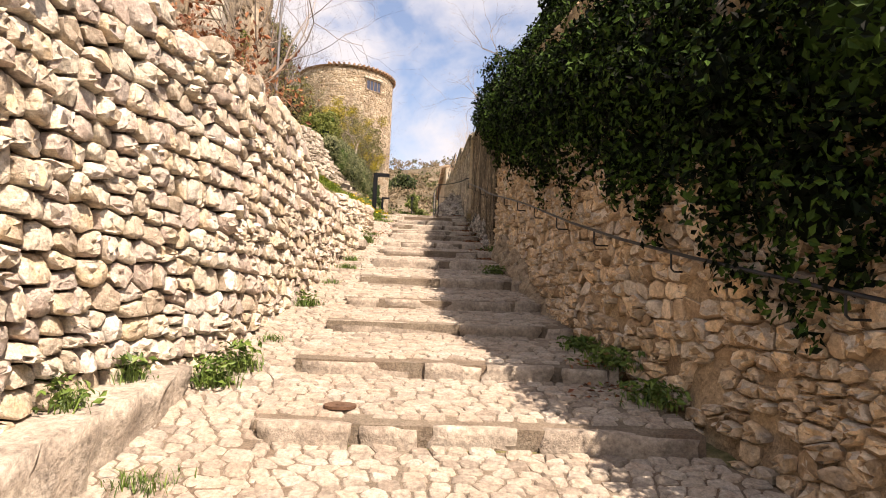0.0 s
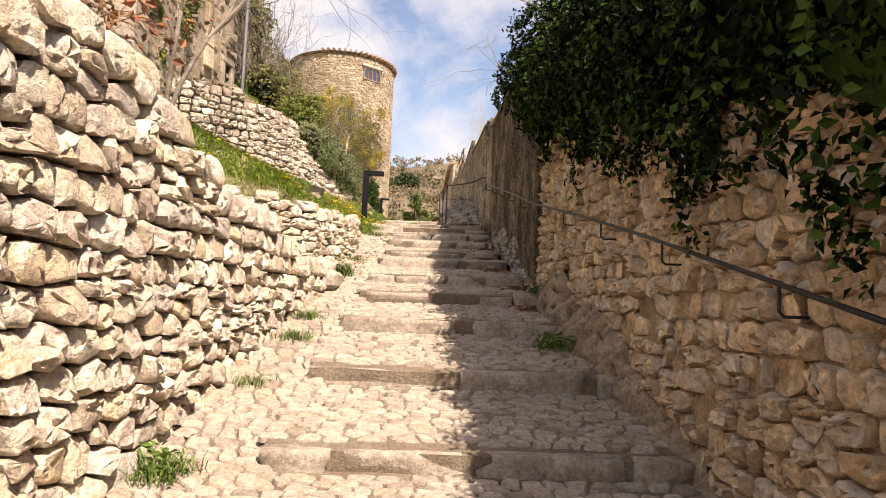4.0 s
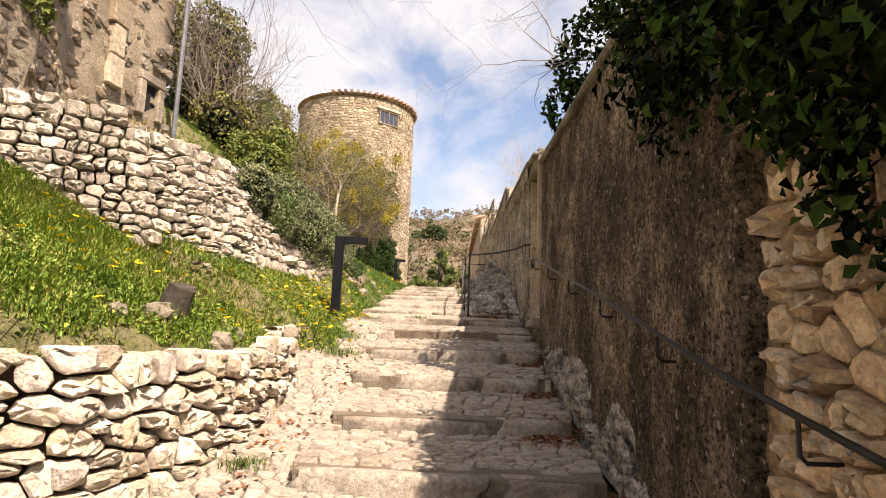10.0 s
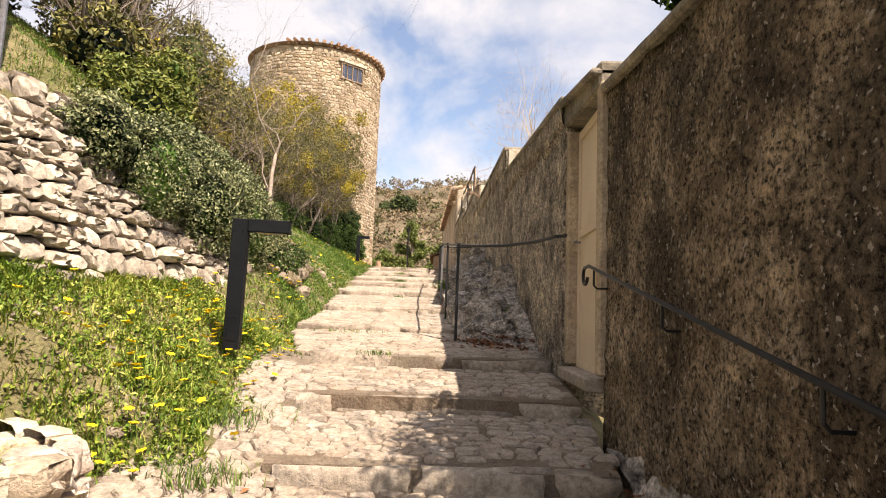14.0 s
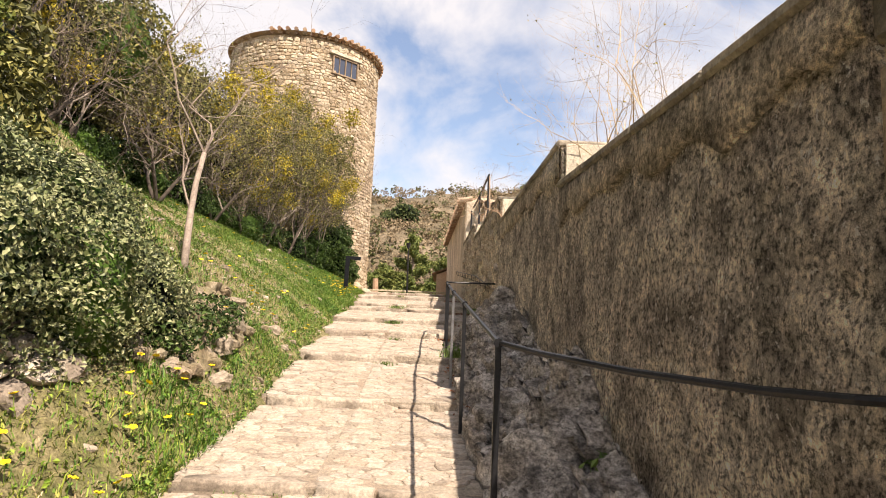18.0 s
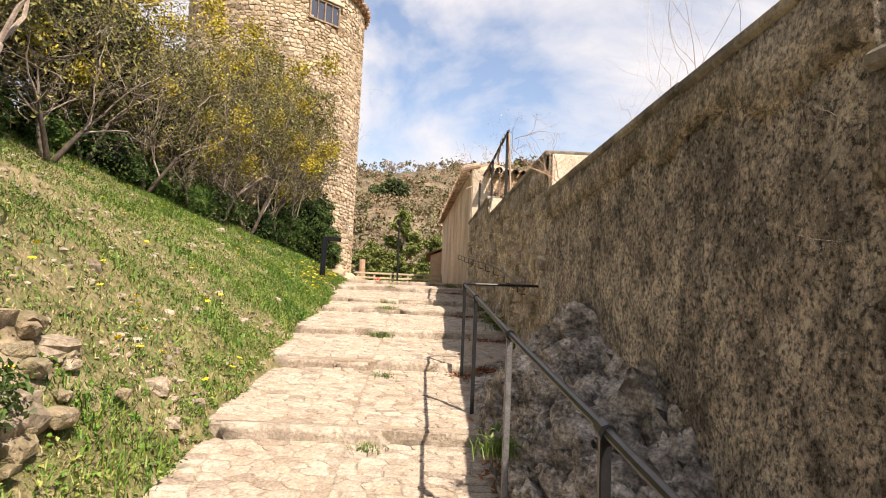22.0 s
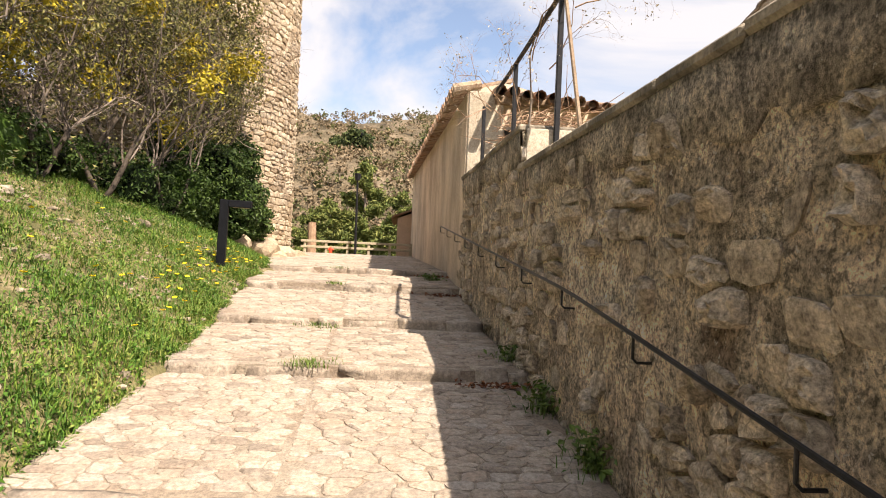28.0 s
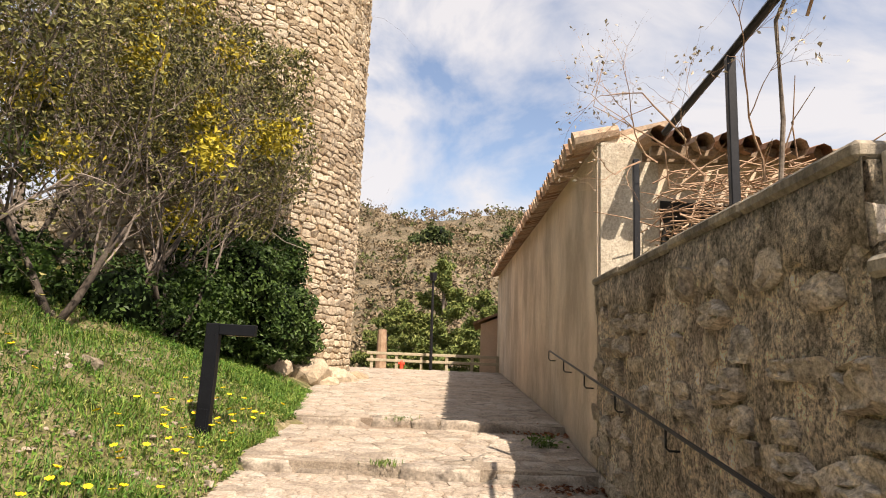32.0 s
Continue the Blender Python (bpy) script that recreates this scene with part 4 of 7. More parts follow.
# ---- the walls on the left ----
def dry_wall(name, label, poly, low, high, w, h, thick, material, seed, keep, batter=0.06, depth=0.24, cap=None, gap=0.0085, back=0.10, rough=0.18, facet=0.45):
    L = poly_len(poly)
    body = ribbon_wall([tuple(np.array(frame_on(poly, u)[0]) - 0.085 * frame_on(poly, u)[2]) for u in np.linspace(0, L, 24)], lambda s: low(s) - 0.3, lambda s: high(s) - 0.07, thick, batter, 0.3, 0.008, seed)
    th = thing(name, label, "wall", kind="structure", acc=body, mat=M_JOINT)
    sd = [q for q in courses(L, low, lambda s: high(s) - 0.02, w, h, seed) if y_on(poly, q[0]) > 1.5]

    def place(s, z):
        q, t, n = frame_on(poly, s)
        q = q - n * (batter * (z - low(s)) + 0.02)
        return (q[0], q[1], z), t, n
    face_stones(th, "stone", cells(sd, w, h, gap=gap, seed=seed), place, material, keep, seed + 2, deep=0.09, bulge=depth * 0.17, tilt=0.13, rough=rough, odd=0.34, flat=facet, back=back)
    if cap:
        r, s, ms = np.random.default_rng(seed + 1), 0.0, []
        while s < L:
            ws = cap * r.uniform(0.6, 1.5)
            q, t, n = frame_on(poly, s + ws / 2)
            hi, lo = high(s + ws / 2), low(s + ws / 2)
            ms.append(stone_matrix(q + n * (-batter * (hi - lo) - 0.16), t, n, hi - 0.05, ws, h * r.uniform(0.5, 0.9), 0.34 * r.uniform(0.8, 1.2), r, 0.14))
            s += ws * 0.95
        lay_stones(th, "cap_stone", ms, material, lambda p: False, seed + 3, rest="cap_stones")
    return th


def y_on(poly, s):
    return float(frame_on(poly, s)[0][1])


def x_on(poly, s):
    return float(frame_on(poly, s)[0][0])


dry_wall("wall_left", "pale dry-stone retaining wall that steps down beside the stairway", LEFT_A,
         lambda s: float(gutter_z(x_on(LEFT_A, s), y_on(LEFT_A, s))) - 0.05 if y_on(LEFT_A, s) > 4.2 else float(line_z(y_on(LEFT_A, s))) + 0.1, lambda s: float(top_a(y_on(LEFT_A, s))),
         0.20, 0.148, 0.4, M_WALL, 21, lambda p: 4.6 < p[1] < 7.0 and p[2] < 3.3, batter=0.02, depth=0.19, back=0.17, rough=0.24)
dry_wall("wall_low", "low bulging dry-stone wall under a grassy bank", LEFT_B,
         lambda s: max(float(gutter_z(x_on(LEFT_B, s), y_on(LEFT_B, s))) - 0.06, float(lower_z(x_on(LEFT_B, s), 11.7)) - 0.05 if x_on(LEFT_B, s) < -1.75 and y_on(LEFT_B, s) < 12.6 else -9),
         lambda s: float(np.interp(s, [0, 2.5, 4.5, 6.5, 8.0, 8.9, 9.6], [3.8, 3.55, 3.46, 3.50, 3.68, 3.68, 3.62])),
         0.215, 0.13, 0.4, M_WALL, 31, lambda p: p[1] > 11.9, batter=0.12, depth=0.26, cap=0.20, gap=0.010, rough=0.25, facet=0.42)
dry_wall("wall_upper", "grey dry-stone terrace wall on the bank, ivy at its end", LEFT_C,
         lambda s: float(np.interp(y_on(LEFT_C, s), [14.8, 15.4, 16, 16.7, 17.7, 18.8, 20.1, 20.9], [4.95, 4.82, 4.66, 4.5, 4.48, 4.55, 4.7, 4.8])), lambda s: float(np.interp(y_on(LEFT_C, s), [14.8, 16, 17, 18.8, 20.1, 20.9], [6.4, 6.12, 6.12, 6.10, 5.85, 5.5])),
         0.22, 0.155, 0.4, M_GREYSTONE, 41, lambda p: p[1] > 15.6, batter=0.45, depth=0.34, cap=0.20, gap=0.012, back=0.36, rough=0.22, facet=0.40)


# ---- the wall on the right ----
STONE_R = [(float(wall_x(y)), y) for y in (11.7, 11.0, 9.5, 8.0, 6.0, 4.8, 4.0, 3.3, 2.5, 0.0, -8.0)]
STONE_R = STONE_R[::-1]


def right_stone_wall():
    poly = STONE_R[::-1]
    low = lambda s: float(line_z(y_on(poly, s))) - 0.25
    high = lambda s: float(np.interp(y_on(poly, s), [-8, 3, 11.7], [2.0, 4.3, 5.6]))
    back = [tuple(np.array(frame_on(poly, u)[0]) - 0.034 * frame_on(poly, u)[2]) for u in np.linspace(0, poly_len(poly), 40)]
    body = ribbon_wall(back, lambda s: low(s) - 0.3, high, 0.5, 0.03, 0.06, 0.012, 5, rows=60)
    th = thing("wall_right_stone", "ochre rubble wall with crumbling earth mortar", "wall", kind="structure", acc=body, mat=M_MORTAR, flat=False)
    r = np.random.default_rng(52)
    L = poly_len(poly)
    sd = [q for q in courses(L, low, high, 0.16, 0.13, 51) if y_on(poly, q[0]) > 1.5 and q[1] < line_z(y_on(poly, q[0])) + 2.7]
    cl = [c for c in cells(sd, 0.16, 0.13, gap=0.008, seed=52) if y_on(poly, c[0][0]) < 11.62 and r.random() > (0.05 if c[0][1] - line_z(y_on(poly, c[0][0])) > 0.5 else 0.14)]

    def place(s, z):
        q, t, n = frame_on(poly, s)
        q = q - n * (0.03 * (z - low(s)) + 0.018)
        return (q[0], q[1], z), t, n
    face_stones(th, "stone", cl, place, M_OCHRE, lambda p: 5.0 < p[1] < 11.7 and p[2] < line_z(p[1]) + 1.6, 53, deep=0.08, bulge=0.027, tilt=0.17, rough=0.36, odd=0.6, flat=0.35)
    return th


right_stone_wall()

M_EMBED = surface("stones_in_render", [(0.46, 0.38, 0.28), (0.62, 0.52, 0.39), (0.72, 0.61, 0.47), (0.76, 0.67, 0.54)], scale=6, rand=0.4, bump=1.0, grain=24, dist=0.04, stain=(0.14, 0.115, 0.09), stain_scale=5.0, stain_amt=0.6, fine=0.7)
SEGS = [(11.7, 17.12, 5.60, 5.95), (18.38, 22.34, 6.32, 6.55), (22.34, 27.05, 6.95, 6.95), (27.05, 32.31, 7.39, 7.39), (32.31, 36.3, 7.78, 7.78)]


def render_wall(y0, y1, top0, top1, seed):
    """A length of rendered wall with its coping."""
    rise = (top1 - top0) / (y1 - y0)
    poly = [(float(wall_x(y1)), y1), (float(wall_x(y0)), y0)]
    L = poly_len(poly)
    body = ribbon_wall(poly, lambda s: float(line_z(y_on(poly, s))) - 0.5, lambda s: top0 + rise * (y_on(poly, s) - y0) - 0.07, 0.50, 0.0, 0.07, 0.005, seed, rows=40, relief=0.006 if y0 < 18 else 0.016)
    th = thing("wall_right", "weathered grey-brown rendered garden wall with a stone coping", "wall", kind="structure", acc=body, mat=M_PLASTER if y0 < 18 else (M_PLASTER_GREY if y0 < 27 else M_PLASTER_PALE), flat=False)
    r = np.random.default_rng(seed)
    if y0 > 26:
        sd = courses(L, lambda s: float(line_z(y_on(poly, s))) - 0.1, lambda s: top0 - 0.25, 0.24, 0.16, seed + 9)
        cl = [c for c in cells(sd, 0.24, 0.16, gap=0.012, seed=seed) if r.random() < 0.42 + 0.5 * float(gnoise(c[0][0], c[0][1], 0.9))]

        def place(s, z):
            q, t, n = frame_on(poly, s)
            return (q[0] + n[0] * 0.008, q[1] + n[1] * 0.008, z), t, n
        face_stones(th, "stone", cl, place, M_EMBED, lambda p: 27 < p[1] < 34, seed + 8, deep=0.06, bulge=0.026, tilt=0.12, rough=0.3, odd=0.8)
    if y0 > 18:
        # the cement band under the coping, broken off along its lower edge
        a, vs, m = Acc(), [], int(L / 0.05)
        for k in range(m + 1):
            u = L * k / m
            q, t, n = frame_on(poly, u)
            top = top0 + rise * (q[1] - y0)
            e = 0.24 + 0.10 * float(lattice(u * 0.7 + seed, 0.5)) + 0.07 * float(lattice(u * 2.6, seed)) + 0.045 * float(lattice(u * 9.0, seed + 4))
            for o, z in ((0.0, top - 0.06), (0.028, top - 0.06), (0.030 + 0.008 * float(lattice(u * 5, 2.2)), top - 0.06 - 0.55 * e), (0.024 + 0.012 * float(lattice(u * 7, 8.2)), top - 0.07 - 0.97 * e), (0.0, top - 0.07 - e), (-0.05, top - 0.07 - e)):
                vs.append((*(q + n * o), z))
        a.add(vs, [(6 * k + i, 6 * k + 6 + i, 6 * k + 7 + i, 6 * k + 1 + i) for k in range(m) for i in range(5)])
        part("cement_band", a, M_BAND, th, "cracked pale cement band", flat=False)
    s = 0.0
    while s < L - 0.02:
        ws = min(r.uniform(0.7, 1.3), L - s)
        q, t, n = frame_on(poly, s + ws / 2)
        a = Acc()
        c = q - n * 0.23
        top = top0 + rise * (q[1] - y0)
        box(a, (c[0], c[1], top - 0.033 + r.normal(0, 0.004)), (ws - 0.006, 0.56, 0.07), math.atan2(t[1], t[0]), 0.018)
        a.v[-1][:, 2] += rise * (a.v[-1][:, 1] - c[1])
        part("coping", a, M_COPING, th)
        s += ws
    return th


for i, (a0, a1, t0, t1) in enumerate(SEGS):
    render_wall(a0, a1, t0, t1, 60 + i)


def end_face(y, z0, z1, name):
    """The lit end of the taller length of wall where the wall steps up."""
    a = Acc()
    x = float(wall_x(y))
    box(a, (x + 0.28, y - 0.012, (z0 + z1) / 2), (0.50, 0.03, z1 - z0 - 0.09), 0, 0.006)
    return thing(name, "cream rendered end of the wall where its top steps up", "wall", kind="structure", acc=a, mat=M_CREAM)


for y, z0, z1 in ((22.34, 6.55, 6.95), (27.05, 6.95, 7.39), (32.31, 7.39, 7.78)):
    end_face(y, z0 + 0.0, z1, "wall_end")


# ---- garden door ----
M_JAMB = surface("stained_sandy_render", [(0.36, 0.28, 0.20), (0.52, 0.42, 0.30), (0.62, 0.51, 0.38)], scale=2.2, bump=0.9, grain=24, dist=0.02, stain=(0.16, 0.13, 0.095), stain_scale=1.6, stain_amt=0.5)


def garden_door():
    x, za, zb = float(wall_x(17.75)), 3.92, 5.95
    a = Acc()
    box(a, (x + 0.24, 17.155, 4.97), (0.52, 0.12, 2.0), 0, 0.012)
    box(a, (x + 0.24, 18.335, 4.97), (0.49, 0.13, 2.0), 0, 0.012)
    fr = thing("door_surround", "sandy rendered jambs and lintel of the garden door", "door frame", kind="structure", acc=a, mat=M_JAMB)
    a = Acc()
    box(a, (x + 0.215, 17.78, 6.15), (0.60, 1.30, 0.06), 0, 0.02)
    a.v[-1][:, 2] += 0.16 * (a.v[-1][:, 1] - 17.78)
    box(a, (x + 0.24, 17.76, 6.03), (0.53, 1.26, 0.20), 0, 0.02)
    a.v[-1][:, 2] += 0.16 * np.maximum(0, a.v[-1][:, 1] - 17.78)
    part("lintel_slab", a, M_COPING, fr, "dark lichen-covered slab")
    a = Acc()
    box(a, (x + 0.12, 17.75, (za + zb) / 2), (0.05, 1.05, zb - za), 0, 0.006)
    d = thing("door_1", "closed beige painted garden door", "door", kind="structure", acc=a, mat=M_DOOR)
    for yy in (17.24, 18.25):
        a = Acc()
        box(a, (x + 0.092, yy, (za + zb) / 2), (0.03, 0.05, zb - za), 0, 0.004)
        part("door_stile", a, M_DOOR, d)
    for zz in (za + 0.05, 5.06, zb - 0.04):
        a = Acc()
        box(a, (x + 0.088, 17.75, zz), (0.022, 0.93, 0.07), 0, 0.004)
        part("door_rail", a, M_DOOR, d)
    a = Acc()
    tube(a, [(x + 0.08, 18.16, 4.98), (x + 0.03, 18.16, 4.98), (x + 0.02, 18.14, 4.98), (x + 0.02, 18.05, 4.975)], 0.009, 8)
    part("door_handle", a, M_STEEL, d, "small metal handle")
    a = Acc()
    box(a, (x + 0.18, 17.75, 3.90), (0.5, 1.10, 0.10), 0, 0.015)
    thing("door_sill", "worn stone sill under the garden door", "sill", kind="structure", acc=a, mat=M_KERB)


garden_door()


# ---- round tower ----
TC, TR, TZ0, TZ1, TW = (-7.55, 44.6), 3.32, 5.6, 16.85, 15.84


def tower():
    n = 72
    acc, vs, fs = Acc(), [], []
    zs = np.linspace(TZ0, TZ1, 10)
    for z in zs:
        for k in range(n):
            a = 2 * math.pi * k / n
            vs.append((TC[0] + (TR - 0.05) * math.cos(a), TC[1] + (TR - 0.05) * math.sin(a), z))
    fs = [(j * n + k, j * n + (k + 1) % n, (j + 1) * n + (k + 1) % n, (j + 1) * n + k) for j in range(len(zs) - 1) for k in range(n)]
    fs.append(tuple((len(zs) - 1) * n + k for k in range(n)))
    acc.add(vs, fs)
    th = thing("tower", "round sunlit rubble-stone tower with a low tiled roof", "tower", kind="structure", acc=acc, mat=M_MORTAR)
    r = np.random.default_rng(71)
    A0, A1 = math.radians(-165), math.radians(25)
    wa = math.radians(-47)
    sd = [c for c in courses((A1 - A0) * TR, lambda s: TZ0, lambda s: TZ1 - 0.12, 0.25, 0.15, 72) if not (abs(A0 + c[0] / TR - wa) < 0.17 and TW - 0.5 < c[1] < TW + 0.5)]

    def place(s, z):
        a = A0 + s / TR
        nn = np.array([math.cos(a), math.sin(a)])
        q = np.array(TC) + nn * (TR - 0.02)
        return (q[0], q[1], z), np.array([-math.sin(a), math.cos(a)]), nn
    face_stones(th, "stone", cells(sd, 0.25, 0.15, wide=0.65, tall=0.7, gap=0.013, seed=72), place, M_TOWER, lambda p: p[2] < 9.5 and p[0] > -6.8, 73, deep=0.05, bulge=0.02, tilt=0.13)
    # eave: two courses of tiles and the roof
    a = Acc()
    for k in range(n):
        a0, a1 = 2 * math.pi * k / n, 2 * math.pi * (k + 1) / n
        pts = [(rad * math.cos(q) + TC[0], rad * math.sin(q) + TC[1], zz) for q in (a0, a1) for rad, zz in ((TR + 0.16, TZ1 + 0.10), (TR - 0.1, TZ1 + 0.03), (0.0, TZ1 + 0.55))]
        a.add(pts, [(0, 3, 5, 2), (1, 2, 5, 4), (0, 1, 4, 3)])
    roof = part("roof", a, M_TILE, th)
    for k in range(64):
        q = 2 * math.pi * k / 64
        d = np.array([math.cos(q), math.sin(q)])
        if d[1] > 0.5 or d[0] < -0.25:
            continue
        for ring, (z0, rad) in enumerate(((TZ1 + 0.06, TR + 0.10), (TZ1 + 0.15, TR + 0.22))):
            b = Acc()
            p0 = np.array([*(np.array(TC) + d * rad), z0])
            p1 = np.array([*(np.array(TC) + d * (rad - 0.5)), z0 + 0.09])
            tube(b, [p0, p1], [0.085, 0.07], 8)
            part("roof_tile", b, M_TILE, roof)
    # window
    nn = np.array([math.cos(wa), math.sin(wa)])
    c = np.array(TC) + nn * (TR - 0.02)
    rz = math.atan2(nn[1], nn[0]) + math.pi / 2
    b = Acc()
    # solid near-black box: the room's shade is put into its colour
    box(b, (c[0] - nn[0] * 0.10, c[1] - nn[1] * 0.10, TW), (1.24, 0.16, 0.80), rz)
    win = part("window", b, M_DARK, th)
    b = Acc()
    for dx, dz, sx, sz in ((0, 0.37, 1.26, 0.07), (0, -0.37, 1.26, 0.07), (-0.60, 0, 0.07, 0.74), (0.60, 0, 0.07, 0.74), (0, 0, 0.05, 0.74), (-0.3, 0, 0.03, 0.74), (0.3, 0, 0.03, 0.74)):
        tt = np.array([-nn[1], nn[0]]) * dx
        box(b, (c[0] + tt[0], c[1] + tt[1], TW + dz), (sx, 0.10, sz), rz, 0.01)
    part("window_frame", b, M_WOOD, win)
    b = Acc()
    box(b, (c[0] - nn[0] * 0.012, c[1] - nn[1] * 0.012, TW), (1.16, 0.02, 0.70), rz)
    part("pane", b, M_GLASS, win)
    b = Acc()
    box(b, (c[0] + nn[0] * 0.02, c[1] + nn[1] * 0.02, TW + 0.49), (1.55, 0.16, 0.14), rz, 0.015)
    part("lintel", b, M_CREAM, win)


M_TOWER = surface("tower_limestone", [(0.34, 0.26, 0.17), (0.46, 0.37, 0.26), (0.54, 0.45, 0.33), (0.58, 0.50, 0.38)], scale=2.2, rand=0.9, bump=0.8, grain=9, dist=0.03, stain=(0.26, 0.21, 0.16), stain_scale=1.2, stain_amt=0.45)
tower()


# ---- outbuilding beyond the garden wall ----
def outbuilding():
    y0, y1 = 36.3, 51.3
    x0, x1 = float(wall_x(y0)), float(wall_x(y1)) + 0.0
    z0, z1 = 9.12, 9.62
    a = Acc()
    W = 5.0
    vs = [(x0, y0, 5.5), (x1, y1, 6.0), (x1 + W, y1, 6.0), (x0 + W, y0, 5.5), (x0, y0, z0), (x1, y1, z1), (x1 + W, y1, z1 + 0.0), (x0 + W, y0, z0 - 0.9)]
    vs += [(x0 + 0.55, y0, z0 + 0.18), (x1 + 0.55, y1, z1 + 0.18)]
    a.add(vs, [(0, 4, 5, 1), (1, 5, 9, 6, 2), (2, 6, 7, 3), (0, 3, 7, 8, 4), (4, 8, 9, 5), (8, 7, 6, 9)])
    h = thing("outbuilding", "sand-rendered outbuilding with a rough tiled roof along the path", "building", kind="structure")
    part("wall", a, M_PLASTER2, h)
    a = Acc()
    box(a, (x0 + 0.30, y0 - 0.01, 8.45), (0.55, 0.05, 1.35), 0, 0.006)
    part("pier", a, M_CREAM, h, "cream rough-rendered pier")
    # eave board and tiles
    d = np.array([x1 - x0, y1 - y0, z1 - z0])
    L = np.linalg.norm(d)
    rf = Acc()
    n = 40
    vs = []
    for k in range(n + 1):
        p = np.array([x0, y0, z0]) + d * k / n
        vs += [tuple(p + (-0.16, 0, -0.02)), tuple(p + (0.7, 0, 0.20)), tuple(p + (0.7, 0, 0.26)), tuple(p + (-0.16, 0, 0.04))]
    rf.add(vs, [(4 * k + i, 4 * k + 4 + i, 4 * k + 4 + (i + 1) % 4, 4 * k + (i + 1) % 4) for k in range(n) for i in range(4)] + [(0, 1, 2, 3), (4 * n + 3, 4 * n + 2, 4 * n + 1, 4 * n)])
    roof = part("roof", rf, M_TILE, h)
    r = np.random.default_rng(81)
    k = 0.0
    while k < L:
        p = np.array([x0, y0, z0]) + d * k / L
        b = Acc()
        tube(b, [p + (-0.24 + r.normal(0, 0.012), 0, 0.03), p + (0.2, 0, 0.13)], [0.085, 0.07], 8)
        part("roof_tile", b, M_TILE, roof)
        k += 0.20
    # low annexe beyond
    a = Acc()
    xa = x1 - 0.55
    a.add([(xa, 51.4, 5.8), (xa, 57, 5.8), (xa + 4, 57, 5.8), (xa + 4, 51.4, 5.8), (xa, 51.4, 8.0), (xa, 57, 8.0), (xa + 4, 57, 9.6), (xa + 4, 51.4, 9.6)], CUBE_F)
    an = thing("annexe", "small pinkish rendered annexe with a tiled roof", "building", kind="structure")
    part("wall", a, M_PINK, an)
    a = Acc()
    a.add([(xa - 0.25, 51.2, 7.98), (xa - 0.25, 57.2, 7.98), (xa + 4, 57.2, 9.68), (xa + 4, 51.2, 9.68), (xa - 0.25, 51.2, 8.06), (xa - 0.25, 57.2, 8.06), (xa + 4, 57.2, 9.76), (xa + 4, 51.2, 9.76)], CUBE_F)
    part("roof", a, M_TILE, an)


M_PINK = surface("pink_render", [(0.64, 0.45, 0.32), (0.72, 0.53, 0.39)], scale=1.5, bump=0.4, grain=40, dist=0.008, stain=(0.42, 0.32, 0.24), stain_scale=1.0, stain_amt=0.4)
outbuilding()


# ---- bollard lamps ----
def bollard(x, y, z, rz, lean, label):
    b = thing("bollard_light", label, "bollard", group="bollard lights on the bank", at=pose(x, y, z, 0, lean, rz))
    a = Acc()
    box(a, (0, 0, 0.49), (0.125, 0.10, 1.06), 0, 0.006)
    part("post", a, M_BOLLARD, b)
    a = Acc()
    box(a, (0.2315, 0, 0.967), (0.335, 0.10, 0.105), 0, 0.006)
    part("arm", a, M_BOLLARD, b)
    a = Acc()
    box(a, (0.25, 0, 0.912), (0.24, 0.06, 0.008), 0, 0.002)
    part("diffuser", a, M_CREAM, b)
    a = Acc()
    box(a, (0, -0.052, 0.13), (0.08, 0.006, 0.2), 0, 0.002)
    part("access_plate", a, M_BOLLARD, b)
    for k in (-1, 1):
        a = Acc()
        tube(a, [(0.03 * k, -0.05, 0.915), (0.03 * k, -0.056, 0.915)], 0.006, 6)
        part("screw", a, M_BOLLARD, b)
    return b


bollard(-2.09, 18.05, 4.04, 4, 0.6, "dark metal angled bollard light among grass and dandelions")
bollard(-3.73, 36.17, 6.21, 4, 1.0, "dark metal angled bollard light beside the shrubs")


# ---- handrails ----
def wall_rail(name, label, y0, y1, zf, out=0.09, scroll=True):
    th = thing(name, label, "handrail")
    a = Acc()
    ys = np.arange(y0, y1 + 0.01, 0.4)
    pts = [(float(wall_x(y)) - out, y, zf(y)) for y in ys]
    if scroll:
        x, y, z = pts[-1]
        pts += [(x, y + 0.10 + 0.07 * math.sin(q), z - 0.06 + 0.06 * math.cos(q)) for q in np.arange(0.4, 4.6, 0.5)]
    tube(a, pts, 0.012, 8)
    part("rail", a, M_IRON, th)
    y = y0 + 0.35
    while y < y1:
        a = Acc()
        x = float(wall_x(y)) - out
        z = zf(y)
        tube(a, [(x, y, z - 0.01), (x, y, z - 0.11), (x + 0.02, y, z - 0.13), (x + out + 0.03, y + 0.0, z - 0.13)], 0.0075, 6)
        part("bracket", a, M_IRON, th)
        y += 1.17
    return th


wall_rail("handrail", "thin black iron handrail on brackets along the stone wall", -2.0, 17.2, lambda y: float(np.interp(y, [-2, 3.3, 7.96, 9.13, 11.45, 13.56, 17.2], [0.5, 1.66, 2.72, 2.97, 3.44, 3.92, 4.70])))
wall_rail("handrail", "thin black iron handrail on brackets along the rendered wall", 27.9, 39.0, lambda y: float(np.interp(y, [27.9, 30.5, 39.0], [5.95, 6.32, 7.14])), scroll=False)


